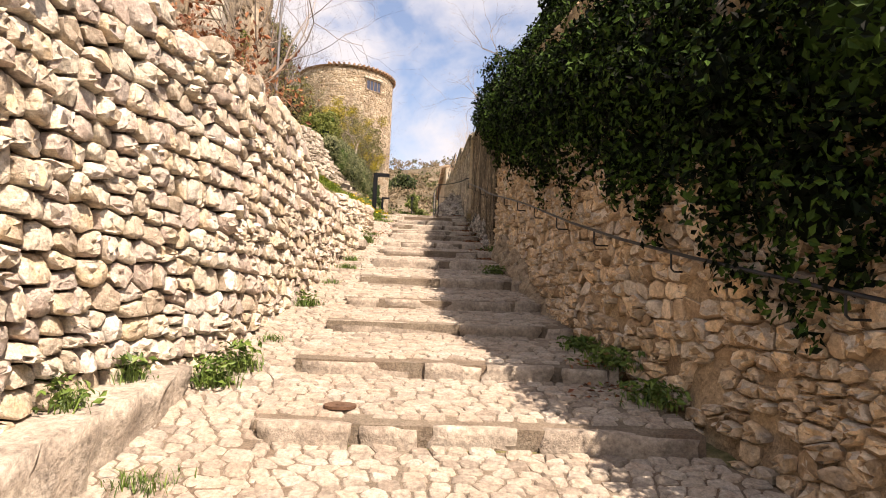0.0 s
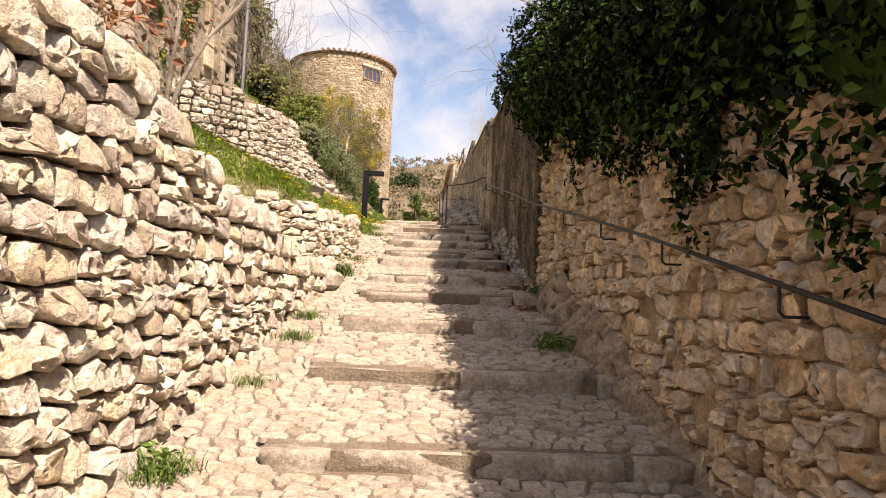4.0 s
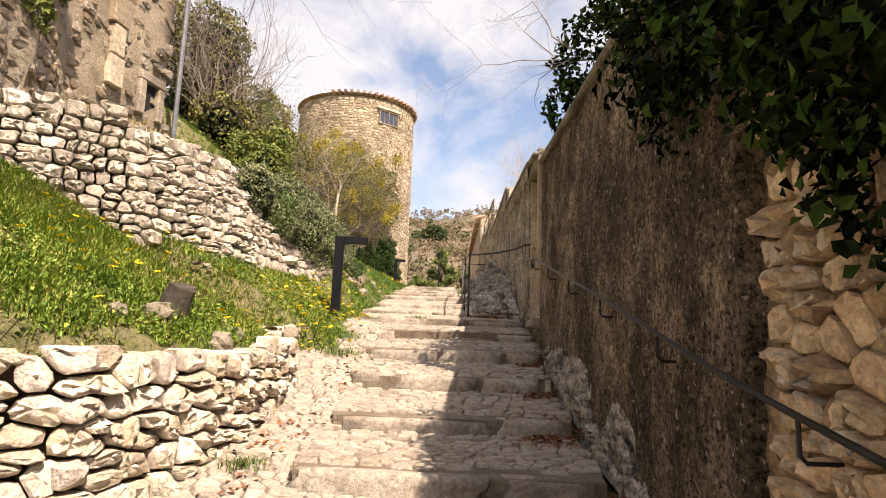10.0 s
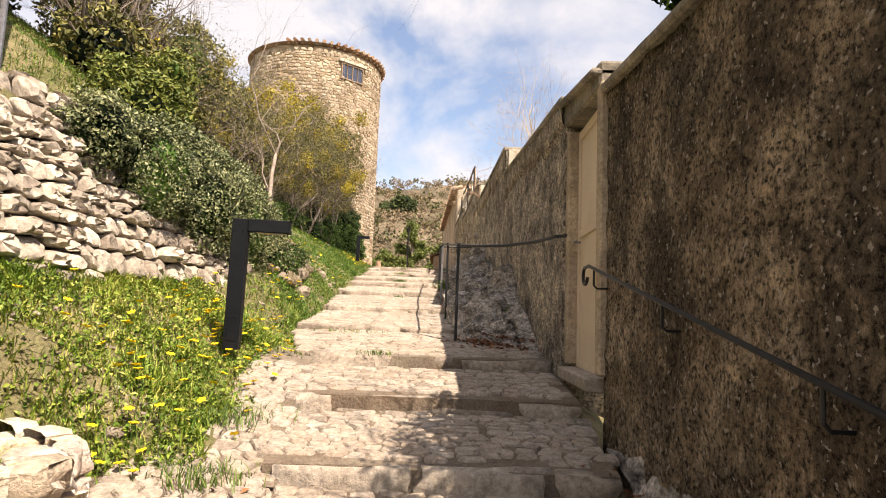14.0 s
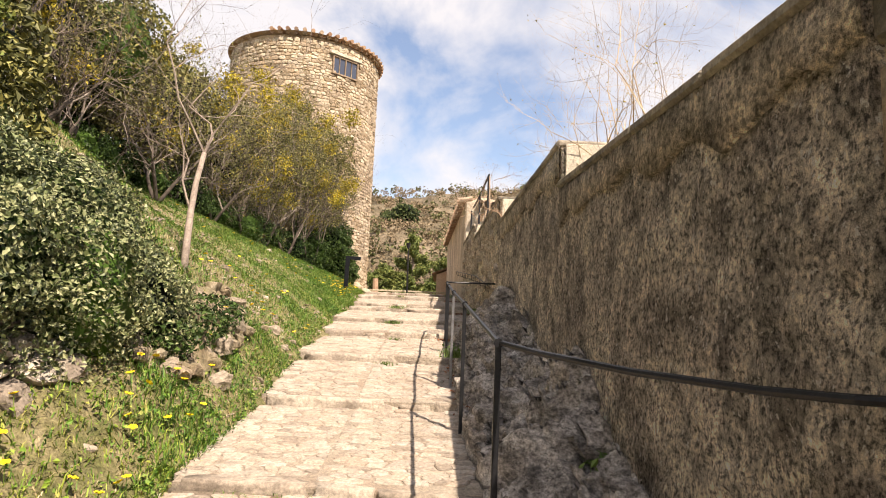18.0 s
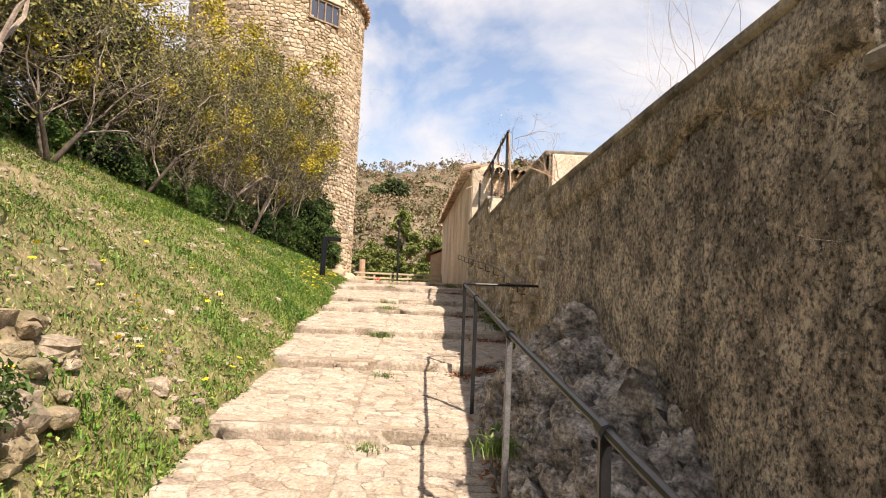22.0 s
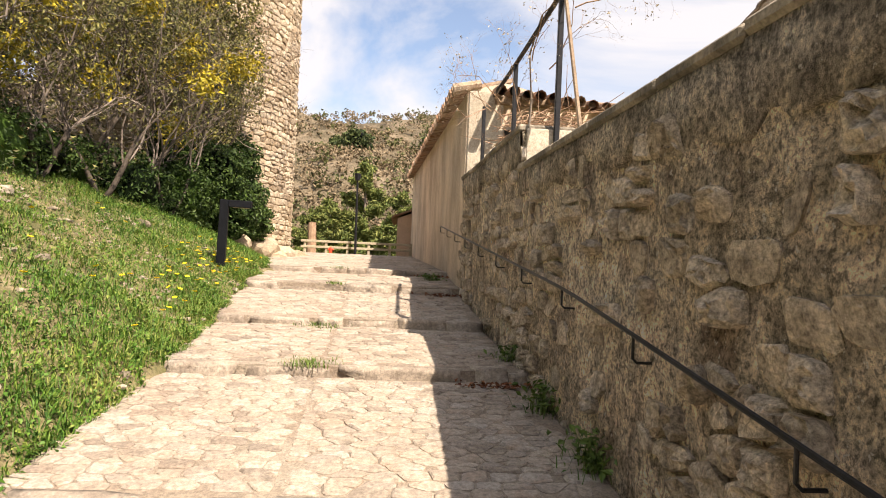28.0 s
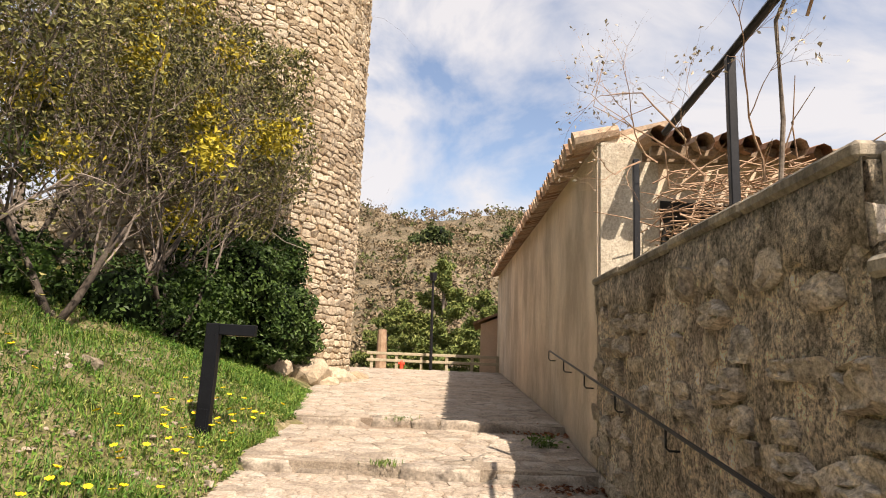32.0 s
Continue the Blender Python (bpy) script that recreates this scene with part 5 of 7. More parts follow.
def path_rail():
    th = thing("railing", "black iron railing with square posts beside the rock outcrop", "railing")
    posts = [(-0.26, 19.97), (-0.38, 22.22), (-0.47, 23.75), (-0.53, 25.7), (-0.56, 27.2)]
    top = [(0.66, 18.31, 5.06), (0.56, 18.4, 5.055), (0.45, 18.7, 5.045), (0.2, 19.2, 5.055), (-0.1, 19.7, 5.095)]
    for i, (x, y) in enumerate(posts):
        z = float(tread_z(y)) - 0.03
        zt = float(np.interp(y, [19.97, 22.22, 23.75, 25.7, 27.2], [5.13, 5.40, 5.58, 5.78, 5.92]))
        a = Acc()
        box(a, (x, y, (z + zt) / 2), (0.032, 0.032, zt - z), 0, 0.004)
        part("post", a, M_IRON if i != 2 else M_STEEL, th)
        a = Acc()
        tube(a, [(x, y - 0.03, zt - 0.004), (x, y + 0.03, zt + 0.004)], 0.026, 8)
        part("collar", a, M_IRON, th)
        top.append((x, y, zt))
    top += [(-0.54, 27.3, 5.935), (-0.44, 27.37, 5.94), (0.32, 27.47, 5.95)]
    a = Acc()
    tube(a, top, 0.015, 8)
    part("rail", a, M_IRON, th)


path_rail()


# ---- cobbles of the treads ----
def cobble_seeds(x0, x1, y0, y1, w, d, r):
    out, y = [], y0 + d * 0.4
    while y < y1:
        dr = d * r.uniform(0.8, 1.25)
        x, xe, ph = x0(y) + w * r.uniform(0.1, 0.6), x1(y), r.uniform(0, 6)
        while x < xe:
            out.append((x, y + d * 0.28 * math.sin(x * 2.2 + ph) + r.normal(0, 0.16 * d)))
            x += w * r.choice([0.6, 0.85, 1.0, 1.3, 1.7])
        y += dr
    return [q for q in out if y0 + 0.01 < q[1] < y1 - 0.01]


def cobble(mid, c, zf, r, proud):
    n = len(c)
    tx, ty = r.normal(0, 0.035), r.normal(0, 0.035)
    zt = proud * r.uniform(0.3, 1.5)
    rows, zz = [], zf(mid[0] + c[:, 0], mid[1] + c[:, 1])
    for f, dz, k in ((1.0, -0.03, 0), (0.97, -0.25, 1), (0.80, 1.0, 1)):
        q = mid + c * f
        z = zz + (dz if not k else zt * dz + (c[:, 0] * tx + c[:, 1] * ty) * (1 if dz > 0 else 0))
        rows.append(np.stack([q[:, 0], q[:, 1], z], 1))
    f = [(a * n + i, a * n + (i + 1) % n, (a + 1) * n + (i + 1) % n, (a + 1) * n + i) for a in range(2) for i in range(n)] + [tuple(range(2 * n, 3 * n))]
    return np.vstack(rows), f


def build_cobbles():
    r = np.random.default_rng(12)
    fr = [-6.0] + FRONTS + [49.0]
    for i, st in enumerate(STEPS):
        y0, y1 = fr[i], fr[i + 1]
        acc = Acc()
        a0, a1 = max(y0 + (0.16 if i else 0), 0.6), y1 - 0.02
        w, d = (0.26, 0.15) if y0 > 36 else ((0.165, 0.09) if y0 > 18 else (0.125, 0.074))
        x1 = (lambda yy: float(wall_x(yy)) - 0.03) if i == 0 else (lambda yy: float(right_x(yy)) - 0.02)
        f = lambda x, y, y0=y0, y1=y1: tread_z(np.clip(y, y0 + 1e-3, y1 - 1e-3)) + 0.004 * gnoise(x, y, 2.2)
        sd = cobble_seeds(lambda yy: float(edge_x(yy)), x1, a0, a1, w, d, r)
        cut = [(1.0, 0.03, -1.43 + 0.03 * 24)] if 20 < y0 < 36 else None
        for k, (mid, c) in enumerate(cells(sd, w, d, wide=0.7, tall=0.75, gap=0.004 if y0 > 18 else 0.0055, seed=i, cut=cut)):
            if mid[0] + c[:, 0].max() > float(wall_x(mid[1])) or mid[1] + c[:, 1].max() > y1 + 0.02:
                continue
            v, fc = cobble(mid, c, f, r, 0.005 if y0 > 18 else 0.010)
            if y0 > 18 or (k % 5 == 0 and i > 0):
                b = Acc()
                b.add(v, fc)
                part("cobble", b, M_COBBLE, st)
            else:
                acc.add(v, fc)
        if acc.n:
            part("cobbles", acc, M_COBBLE, st, kind="stuff")
    acc = Acc()
    sd = cobble_seeds(lambda yy: min(float(face_a(yy)) if yy < 12 else -2.05, -1.5), lambda yy: float(edge_x(yy)) + 0.02, 0.6, 18.4, 0.115, 0.085, r)
    for mid, c in cells(sd, 0.115, 0.085, gap=0.006, seed=77):
        v, fc = cobble(mid, c, lambda x, y: gutter_z(x, y), r, 0.010)
        acc.add(v, fc)
    part("cobbles", acc, M_COBBLE, GUTTER, kind="stuff")


# ---- rock and rubble at the foot of the right wall ----
def crag(name, label, y0, y1, hmax, x_in, material, seed, beds=7.0, amp=0.14, step=0.035):
    """Bedrock that climbs from the path to the wall: tilted beds with broken lips, parted by clefts."""
    ys, us = np.arange(y0, y1 + 1e-6, step), np.linspace(0, 1, 46)
    U, Y = np.meshgrid(us, ys)
    xa = np.array([x_in(y) for y in ys])[:, None]
    xb = wall_x(Y) + 0.03
    H = np.array([hmax(y) for y in ys])[:, None]
    X = xa + (xb - xa) * U
    big = lattice(X * 1.7 + seed, Y * 1.5) + 0.6 * lattice(X * 3.9, Y * 3.4 + seed)
    Zc = tread_z(Y) - 0.05 + H * U ** 0.75 * (0.95 + 0.28 * big)
    q = (Zc * 0.85 + Y * 0.42 - X * 0.35) * beds + 0.9 * lattice(X * 2.3, Y * 2.1 + seed) + 0.35 * lattice(X * 8, Y * 7)
    k = np.floor(q)
    f = q - k
    own = np.sin(k * 12.9898 + seed) * 43758.5453
    own = own - np.floor(own)
    lip = (f ** 0.7) * (0.35 + 0.9 * own) - 1.2 * np.exp(-((f - 0.03) / 0.10) ** 2)
    cross = np.abs(lattice(X * 4.2 + k * 3.7, Y * 3.3 + k * 1.9))
    cleft = -1.3 * np.exp(-(cross / 0.07) ** 2)
    grit = 0.22 * lattice(X * 17, Y * 16 + Zc * 9) + 0.13 * lattice(X * 37, Y * 35 + Zc * 21)
    d = amp * (lip + cleft + grit + 0.5 * big) * np.minimum(1, H * 3.0) * np.clip(U * 9, 0.12, 1)
    P = np.stack([X - 0.62 * d, Y - 0.18 * d, Zc + 0.75 * d], -1)
    n, acc = len(us), Acc()
    acc.add(P.reshape(-1, 3), [(j * n + i, (j + 1) * n + i, (j + 1) * n + i + 1, j * n + i + 1) for j in range(len(ys) - 1) for i in range(n - 1)])
    return thing(name, label, "rock", acc=acc, mat=material, kind="structure", flat=0.5)


crag("rock_outcrop", "rough grey bedrock between the railing and the wall", 19.3, 28.4, lambda y: float(np.interp(y, [19.3, 20.2, 21.5, 23, 24.6, 25.4, 26.2, 27.2, 28.4], [0.02, 0.35, 0.75, 0.6, 0.85, 0.95, 0.35, 0.12, 0.03])), lambda y: float(right_x(y)) - 0.02, M_ROCK, 3.0)
crag("rock_foot", "broken rock showing at the foot of the rendered wall", 12.2, 17.0, lambda y: float(np.interp(y, [12.2, 13.5, 15, 16, 17], [0.06, 0.42, 0.36, 0.25, 0.03])), lambda y: float(right_x(y)) + 0.06, M_ROCK, 9.0, 9.0, 0.07)
crag("mortar_skirt", "crumbled earth and mortar skirt at the foot of the stone wall", 6.6, 12.0, lambda y: float(np.interp(y, [6.6, 8, 9.5, 10.6, 11.4, 12], [0.04, 0.16, 0.42, 0.42, 0.18, 0.12])), lambda y: float(wall_x(y)) - float(np.interp(y, [6.6, 8, 9.7, 10.5, 11.3, 12], [0.06, 0.10, 0.20, 0.20, 0.08, 0.12])), M_SKIRT, 15.0, 8.0, 0.06)


def bank_ledge():
    """A rough stony step in the bank under the young tree."""
    r = np.random.default_rng(43)
    ys, us = np.arange(20.9, 25.2, 0.07), np.linspace(0, 1, 16)
    vs = []
    for y in ys:
        h = float(np.interp(y, [20.9, 21.6, 22.6, 23.8, 24.5, 25.2], [0.05, 0.26, 0.30, 0.22, 0.10, 0.02]))
        for u in us:
            x = float(edge_x(y)) - 0.35 - 0.6 * u + 0.1 * math.sin(y * 2.3)
            z = float(bank_z(x, y)) - 0.10 + h * (math.sin(u * math.pi) ** 0.6) * (0.7 + 0.4 * float(gnoise(x, y, 3)))
            vs.append((x, y, z))
    n = len(us)
    acc = Acc()
    acc.add(vs, [(j * n + i, (j + 1) * n + i, (j + 1) * n + i + 1, j * n + i + 1) for j in range(len(ys) - 1) for i in range(n - 1)])
    th = thing("rock_ledge", "rough stony ledge in the grassy bank", "rock", kind="structure", acc=acc, mat=M_EARTHROCK)
    for k in range(46):
        y = r.uniform(21.2, 24.4)
        x = float(edge_x(y)) - 0.30 - 0.55 * r.random()
        s = r.uniform(0.07, 0.2)
        a = Acc()
        v, f = ROCKS[k % 20]
        a.add(v * (s * 0.5, s * 0.7, s * 0.4) + (x, y, float(bank_z(x, y)) + 0.02 + 0.10 * r.random()), f)
        part("stone", a, M_EARTHROCK, th)
    return th


M_EARTHROCK = surface("earthy_rock", [(0.17, 0.125, 0.08), (0.33, 0.26, 0.18), (0.48, 0.41, 0.32)], scale=3.0, bump=1.0, grain=9, dist=0.05, stain=(0.10, 0.10, 0.04), stain_scale=2.0, stain_amt=0.6)
bank_ledge()
# kerb ledge in front of the first wall
LEDGE = [(-1.66, 4.3), (-1.68, 3.6), (-1.70, 2.5), (-1.80, -6)]
ledge = thing("wall_ledge", "low rough-rendered masonry ledge at the foot of the dry wall", "ledge", kind="structure", mat=M_KERB,
              acc=ribbon_wall(LEDGE[::-1], lambda s: float(line_z(y_on(LEDGE[::-1], s))) - 0.5, lambda s: 0.96 + (y_on(LEDGE[::-1], s) - 4.1) * 0.12, 0.5, 0.05, 0.12, 0.018, 91, rows=7), flat=False)
a = Acc()
box(a, (-1.72, 11.55, 2.44), (0.55, 0.75, 0.22), 0.06, 0.05)
thing("ledge_slab", "flat pale slab that ends the dry-stone wall", "stone slab", acc=a, mat=M_KERB)

# drain cover
a = Acc()
tube(a, [(-0.63, 4.07, float(tread_z(4.07)) + 0.004), (-0.63, 4.07, float(tread_z(4.07)) + 0.022)], 0.105, 20)
dr = thing("drain_cover", "small round rusty drain cover set in the cobbles", "drain cover", acc=a, mat=M_DRAIN)
a = Acc()
tube(a, [(-0.63, 4.07, float(tread_z(4.07)) + 0.018), (-0.63, 4.07, float(tread_z(4.07)) + 0.026)], 0.03, 10)
part("boss", a, M_DRAIN, dr)


# ---- old house and rubble face above the bank ----
OLD = [(-8.5, 9.0), (-6.4, 11.5), (-5.55, 13.6), (-5.4, 15.0), (-5.6, 16.2), (-6.1, 17.5), (-6.05, 18.6), (-5.9, 20.0)]


def old_house():
    low = lambda s: float(np.interp(y_on(OLD, s), [9, 11.5, 14, 15.5, 17, 20], [3.8, 4.3, 4.7, 4.9, 6.0, 7.2])) - 0.3
    high = lambda s: 13.0
    body = ribbon_wall(OLD, low, high, 3.0, 0.02, 0.3, 0.03, 95, rows=18)
    h = thing("old_house", "tall old rubble house with plants growing from its wall", "house", kind="structure", acc=body, mat=M_MORTAR2, flat=False)
    r = np.random.default_rng(96)
    L = poly_len(OLD)
    sd = courses(L, low, lambda s: 12.5, 0.27, 0.175, 97)
    cl = [c for c in cells(sd, 0.27, 0.175, gap=0.016, seed=98) if y_on(OLD, c[0][0]) < 17.4 or r.random() > 0.4]

    def place(s, z):
        q, t, n = frame_on(OLD, s)
        q = q - n * (0.02 * (z - low(s)))
        return (q[0], q[1], z), t, n
    face_stones(h, "stone", cl, place, M_BROWNSTONE, lambda p: 12.5 < p[1] < 18.0 and p[2] < 8.2, 99, deep=0.08, bulge=0.022, tilt=0.14)
    # pale dressed jamb, and a near-black panel that paints the shaded opening
    for yy, zz, hh in ((18.05, 7.75, 0.5), (18.05, 8.27, 0.5), (18.05, 8.79, 0.5), (18.05, 9.31, 0.5), (18.05, 9.85, 0.55)):
        a = Acc()
        box(a, (-6.05, yy + 0.5, zz), (0.16, 0.22 + 0.08 * ((zz * 10) % 2), hh), -0.12, 0.02)
        part("quoin", a, M_TOWER, h, "pale dressed stone")
    a = Acc()
    box(a, (-5.985, 19.5, 7.62), (0.05, 0.34, 0.62), -0.12, 0.004)
    part("opening", a, M_DARK, h, "near-black panel painted as the shade in a small opening")
    for dy, dz, sy, sz in ((0, 0.39, 0.66, 0.17), (-0.25, 0, 0.17, 0.62), (0.25, 0, 0.17, 0.62)):
        a = Acc()
        box(a, (-5.97 + 0.12 * dy, 19.5 + dy, 7.62 + dz), (0.20, sy, sz), -0.12, 0.025)
        part("opening_stone", a, M_BROWNSTONE, h)


M_MORTAR2 = surface("grey_lime_mortar", [(0.24, 0.185, 0.125), (0.37, 0.295, 0.205), (0.45, 0.365, 0.265)], scale=2.0, bump=1.0, grain=16, dist=0.04, stain=(0.2, 0.16, 0.12), stain_scale=1.2, stain_amt=0.6)
M_BROWNSTONE = surface("brown_rubble", [(0.16, 0.12, 0.08), (0.28, 0.22, 0.16), (0.40, 0.335, 0.26), (0.36, 0.265, 0.165)], scale=2.2, rand=0.9, bump=0.9, grain=14, dist=0.03, stain=(0.10, 0.08, 0.065), stain_scale=2.0, stain_amt=0.6)
old_house()
a = Acc()
box(a, (-5.35, 13.35, 6.6), (0.62, 0.70, 4.6), 0.2, 0.03)
pier = thing("stone_pier", "square pier of large dressed stone blocks by the old house", "pier", kind="structure", acc=a, mat=M_MORTAR2)
for k in range(14):
    a = Acc()
    box(a, (-5.35 + 0.012 * (k % 3), 13.35, 4.45 + 0.33 * k), (0.68 - 0.03 * (k % 2), 0.76, 0.315), 0.2, 0.025)
    part("block", a, M_GREYSTONE, pier)

# pole
a = Acc()
tube(a, [(-5.66, 19.9, 6.6), (-5.64, 19.9, 9.5), (-5.6, 19.9, 12.6)], 0.045, 10)
pole = thing("street_lamp", "tall grey metal lamp pole by the old house", "lamp post")
part("pole", a, M_STEEL, pole)
a = Acc()
box(a, (-5.38, 19.9, 12.6), (0.5, 0.14, 0.07), 0, 0.02)
part("lamp_head", a, M_STEEL, pole)


# ---- plants ----
def branchy(name, label, x, y, z, height, spread, seed, leaf=None, nleaf=0, lsize=0.05, depth=4, radius=0.06, forks=3, lean=(0, 0), stems=1, bark=M_BARK, twig=M_TWIG, up=0.2, category="tree", group="", patches=(), fan=0.5, thin=0.5):
    """A bare or half-bare tree or shrub: trunk, branches and what leaves it has."""
    r = np.random.default_rng(seed)
    th = thing(name, label, category, group=group, at=(x, y, z))
    tips, br = [], Acc()
    for s in range(stems):
        tr = Acc()
        a = 2 * math.pi * s / max(1, stems) + r.uniform(0, 1)
        d = np.array([lean[0] + (fan * math.cos(a) if stems > 1 else 0), lean[1] + (fan * math.sin(a) if stems > 1 else 0), 1.0])
        d /= np.linalg.norm(d)
        hh = height * (0.36 if stems == 1 else 0.25) * r.uniform(0.85, 1.15)
        pts = [np.array([0, 0, -0.1])]
        for i in range(4):
            d = d + r.normal(0, 0.07, 3)
            d /= np.linalg.norm(d)
            pts.append(pts[-1] + d * (hh + 0.1) / 4)
        tube(tr, pts, np.linspace(radius, radius * 0.65, 5), 9)
        part("trunk", tr, bark, th, flat=False)
        for i in range(forks + 1):
            a2 = 2 * math.pi * i / (forks + 1) + r.uniform(-0.5, 0.5)
            dd = d * 0.9 + np.array([math.cos(a2), math.sin(a2), 0.25]) * spread * r.uniform(0.6, 1.1)
            k = 4 if i == 0 else int(r.integers(2, 5))
            grow(br, pts[k], dd, height * 0.30 * r.uniform(0.8, 1.15), radius * thin, depth - 1, r, 0.35, forks, tips, 5, up, 0.72)
    part("crown", br, twig, th)
    if leaf and nleaf and tips:
        tips = np.array(tips)
        k = r.integers(0, len(tips), nleaf)
        p = tips[k] + r.normal(0, 0.06, (nleaf, 3))
        p = p[p[:, 0] + x < (-4.1 if y > 33 else 99)]
        lv = Acc()
        leaves(lv, p, p - p.mean(0) + np.array([0, 0, 0.3]), lsize, seed + 1, 1.0)
        part("foliage", lv, leaf, th)
    for c, rad, cnt, m in patches:
        p = np.array(c) + r.normal(0, rad * 0.5, (cnt, 3))
        lv = Acc()
        leaves(lv, p, p - np.array(c), 0.06, seed + 7, 0.8)
        part("mistletoe", lv, m, th, "yellow-green tuft", kind="stuff")
    return th


def gz(x, y):
    return float(ground_z(x, y))


M_WEED_DARK = surface("dark_ground_ivy", [(0.015, 0.032, 0.008), (0.035, 0.065, 0.016), (0.075, 0.12, 0.03)], scale=1.0, rand=1.0, rough=0.5, bump=0.0, spec=0.15)
M_YELLOW = surface("yellow_green_leaf", [(0.17, 0.15, 0.016), (0.30, 0.25, 0.018), (0.46, 0.36, 0.025)], scale=1.2, rand=1.0, rough=0.6, bump=0.0)

M_PALEWOOD = surface("pale_grey_bark", [(0.17, 0.13, 0.105), (0.27, 0.22, 0.18), (0.35, 0.29, 0.24)], scale=6, bump=0.6, grain=30, dist=0.006)
# young bare tree on the bank
branchy("bare_tree", "slender bare young tree leaning on the grassy bank", -3.46, 23.6, gz(-3.46, 23.6), 4.4, 0.85, 201, depth=6, radius=0.046, forks=3, lean=(0.0, 0.5), bark=M_PALEWOOD, twig=M_PALEWOOD, up=0.1, thin=0.36)
# pair of trunks near the old house
branchy("old_tree", "grey twin-stemmed tree at the top of the low terrace", -4.35, 12.9, gz(-4.35, 12.9), 6.5, 0.5, 202, depth=5, radius=0.045, forks=3, lean=(0.10, 0.1), stems=2, up=0.35, fan=0.12)

# brush on the slope below the tower
SHRUBS = [(-7.2, 26.2, 3.2, 0.9, 250, 1), (-7.8, 28.0, 3.6, 0.9, 600, 1), (-7.0, 30.2, 3.8, 0.9, 300, 1), (-7.4, 31.8, 3.4, 1.0, 700, 1), (-7.1, 33.6, 4.2, 0.9, 900, 1), (-6.7, 35.0, 3.4, 1.0, 900, 1), (-5.9, 37.0, 5.0, 0.8, 1500, 2), (-6.9, 36.0, 5.6, 0.9, 1300, 2), (-5.6, 39.0, 4.0, 0.6, 300, 1), (-6.6, 39.6, 6.2, 0.7, 1400, 2), (-7.6, 38.4, 6.5, 0.8, 900, 1), (-8.2, 33.4, 5.0, 0.8, 300, 0), (-8.8, 28.5, 5.0, 0.6, 0, 0), (-7.4, 25.2, 4.8, 0.7, 0, 0), (-6.6, 23.4, 4.4, 0.6, 0, 0), (-9.5, 31, 5.5, 0.6, 100, 0), (-6.0, 22.4, 3.4, 0.5, 0, 0), (-6.0, 38.2, 5.6, 0.8, 1900, 2), (-6.6, 37.4, 6.0, 1.0, 1900, 2), (-7.8, 36.2, 6.3, 1.0, 1300, 2), (-5.9, 40.6, 6.0, 0.6, 0, 0), (-8.8, 34.6, 5.6, 0.8, 300, 1), (-6.3, 35.9, 3.2, 1.0, 700, 1), (-7.9, 29.6, 3.0, 1.0, 300, 0), (-6.8, 24.6, 2.2, 1.0, 0, 0), (-7.4, 27.2, 2.2, 1.0, 0, 0)]
for i, (x, y, h, sp, nl, kind_) in enumerate(SHRUBS):
    pa = []
    rr = np.random.default_rng(300 + i)
    if kind_:
        for k in range(3 * kind_):
            pa.append(((rr.normal(0, h * 0.22), rr.normal(0, h * 0.22), h * rr.uniform(0.4, 0.85)), 0.30, 260, M_YELLOW))
    branchy("brush", "tangled brown leafless brush with a few olive leaves" if nl else "tall bare twiggy brush on the slope", x, y, gz(x, y), h, sp, 210 + i, leaf=M_OLIVE, nleaf=int(nl * 2.4), lsize=0.045, depth=5 if h > 3.1 else 4, radius=0.05, forks=3, stems=3 if h < 4.9 else 2, up=0.25 if nl else 0.5, bark=M_DARKBARK, twig=M_BRUSHTWIG, category="shrub", group="brush below the tower", patches=pa, thin=0.36)


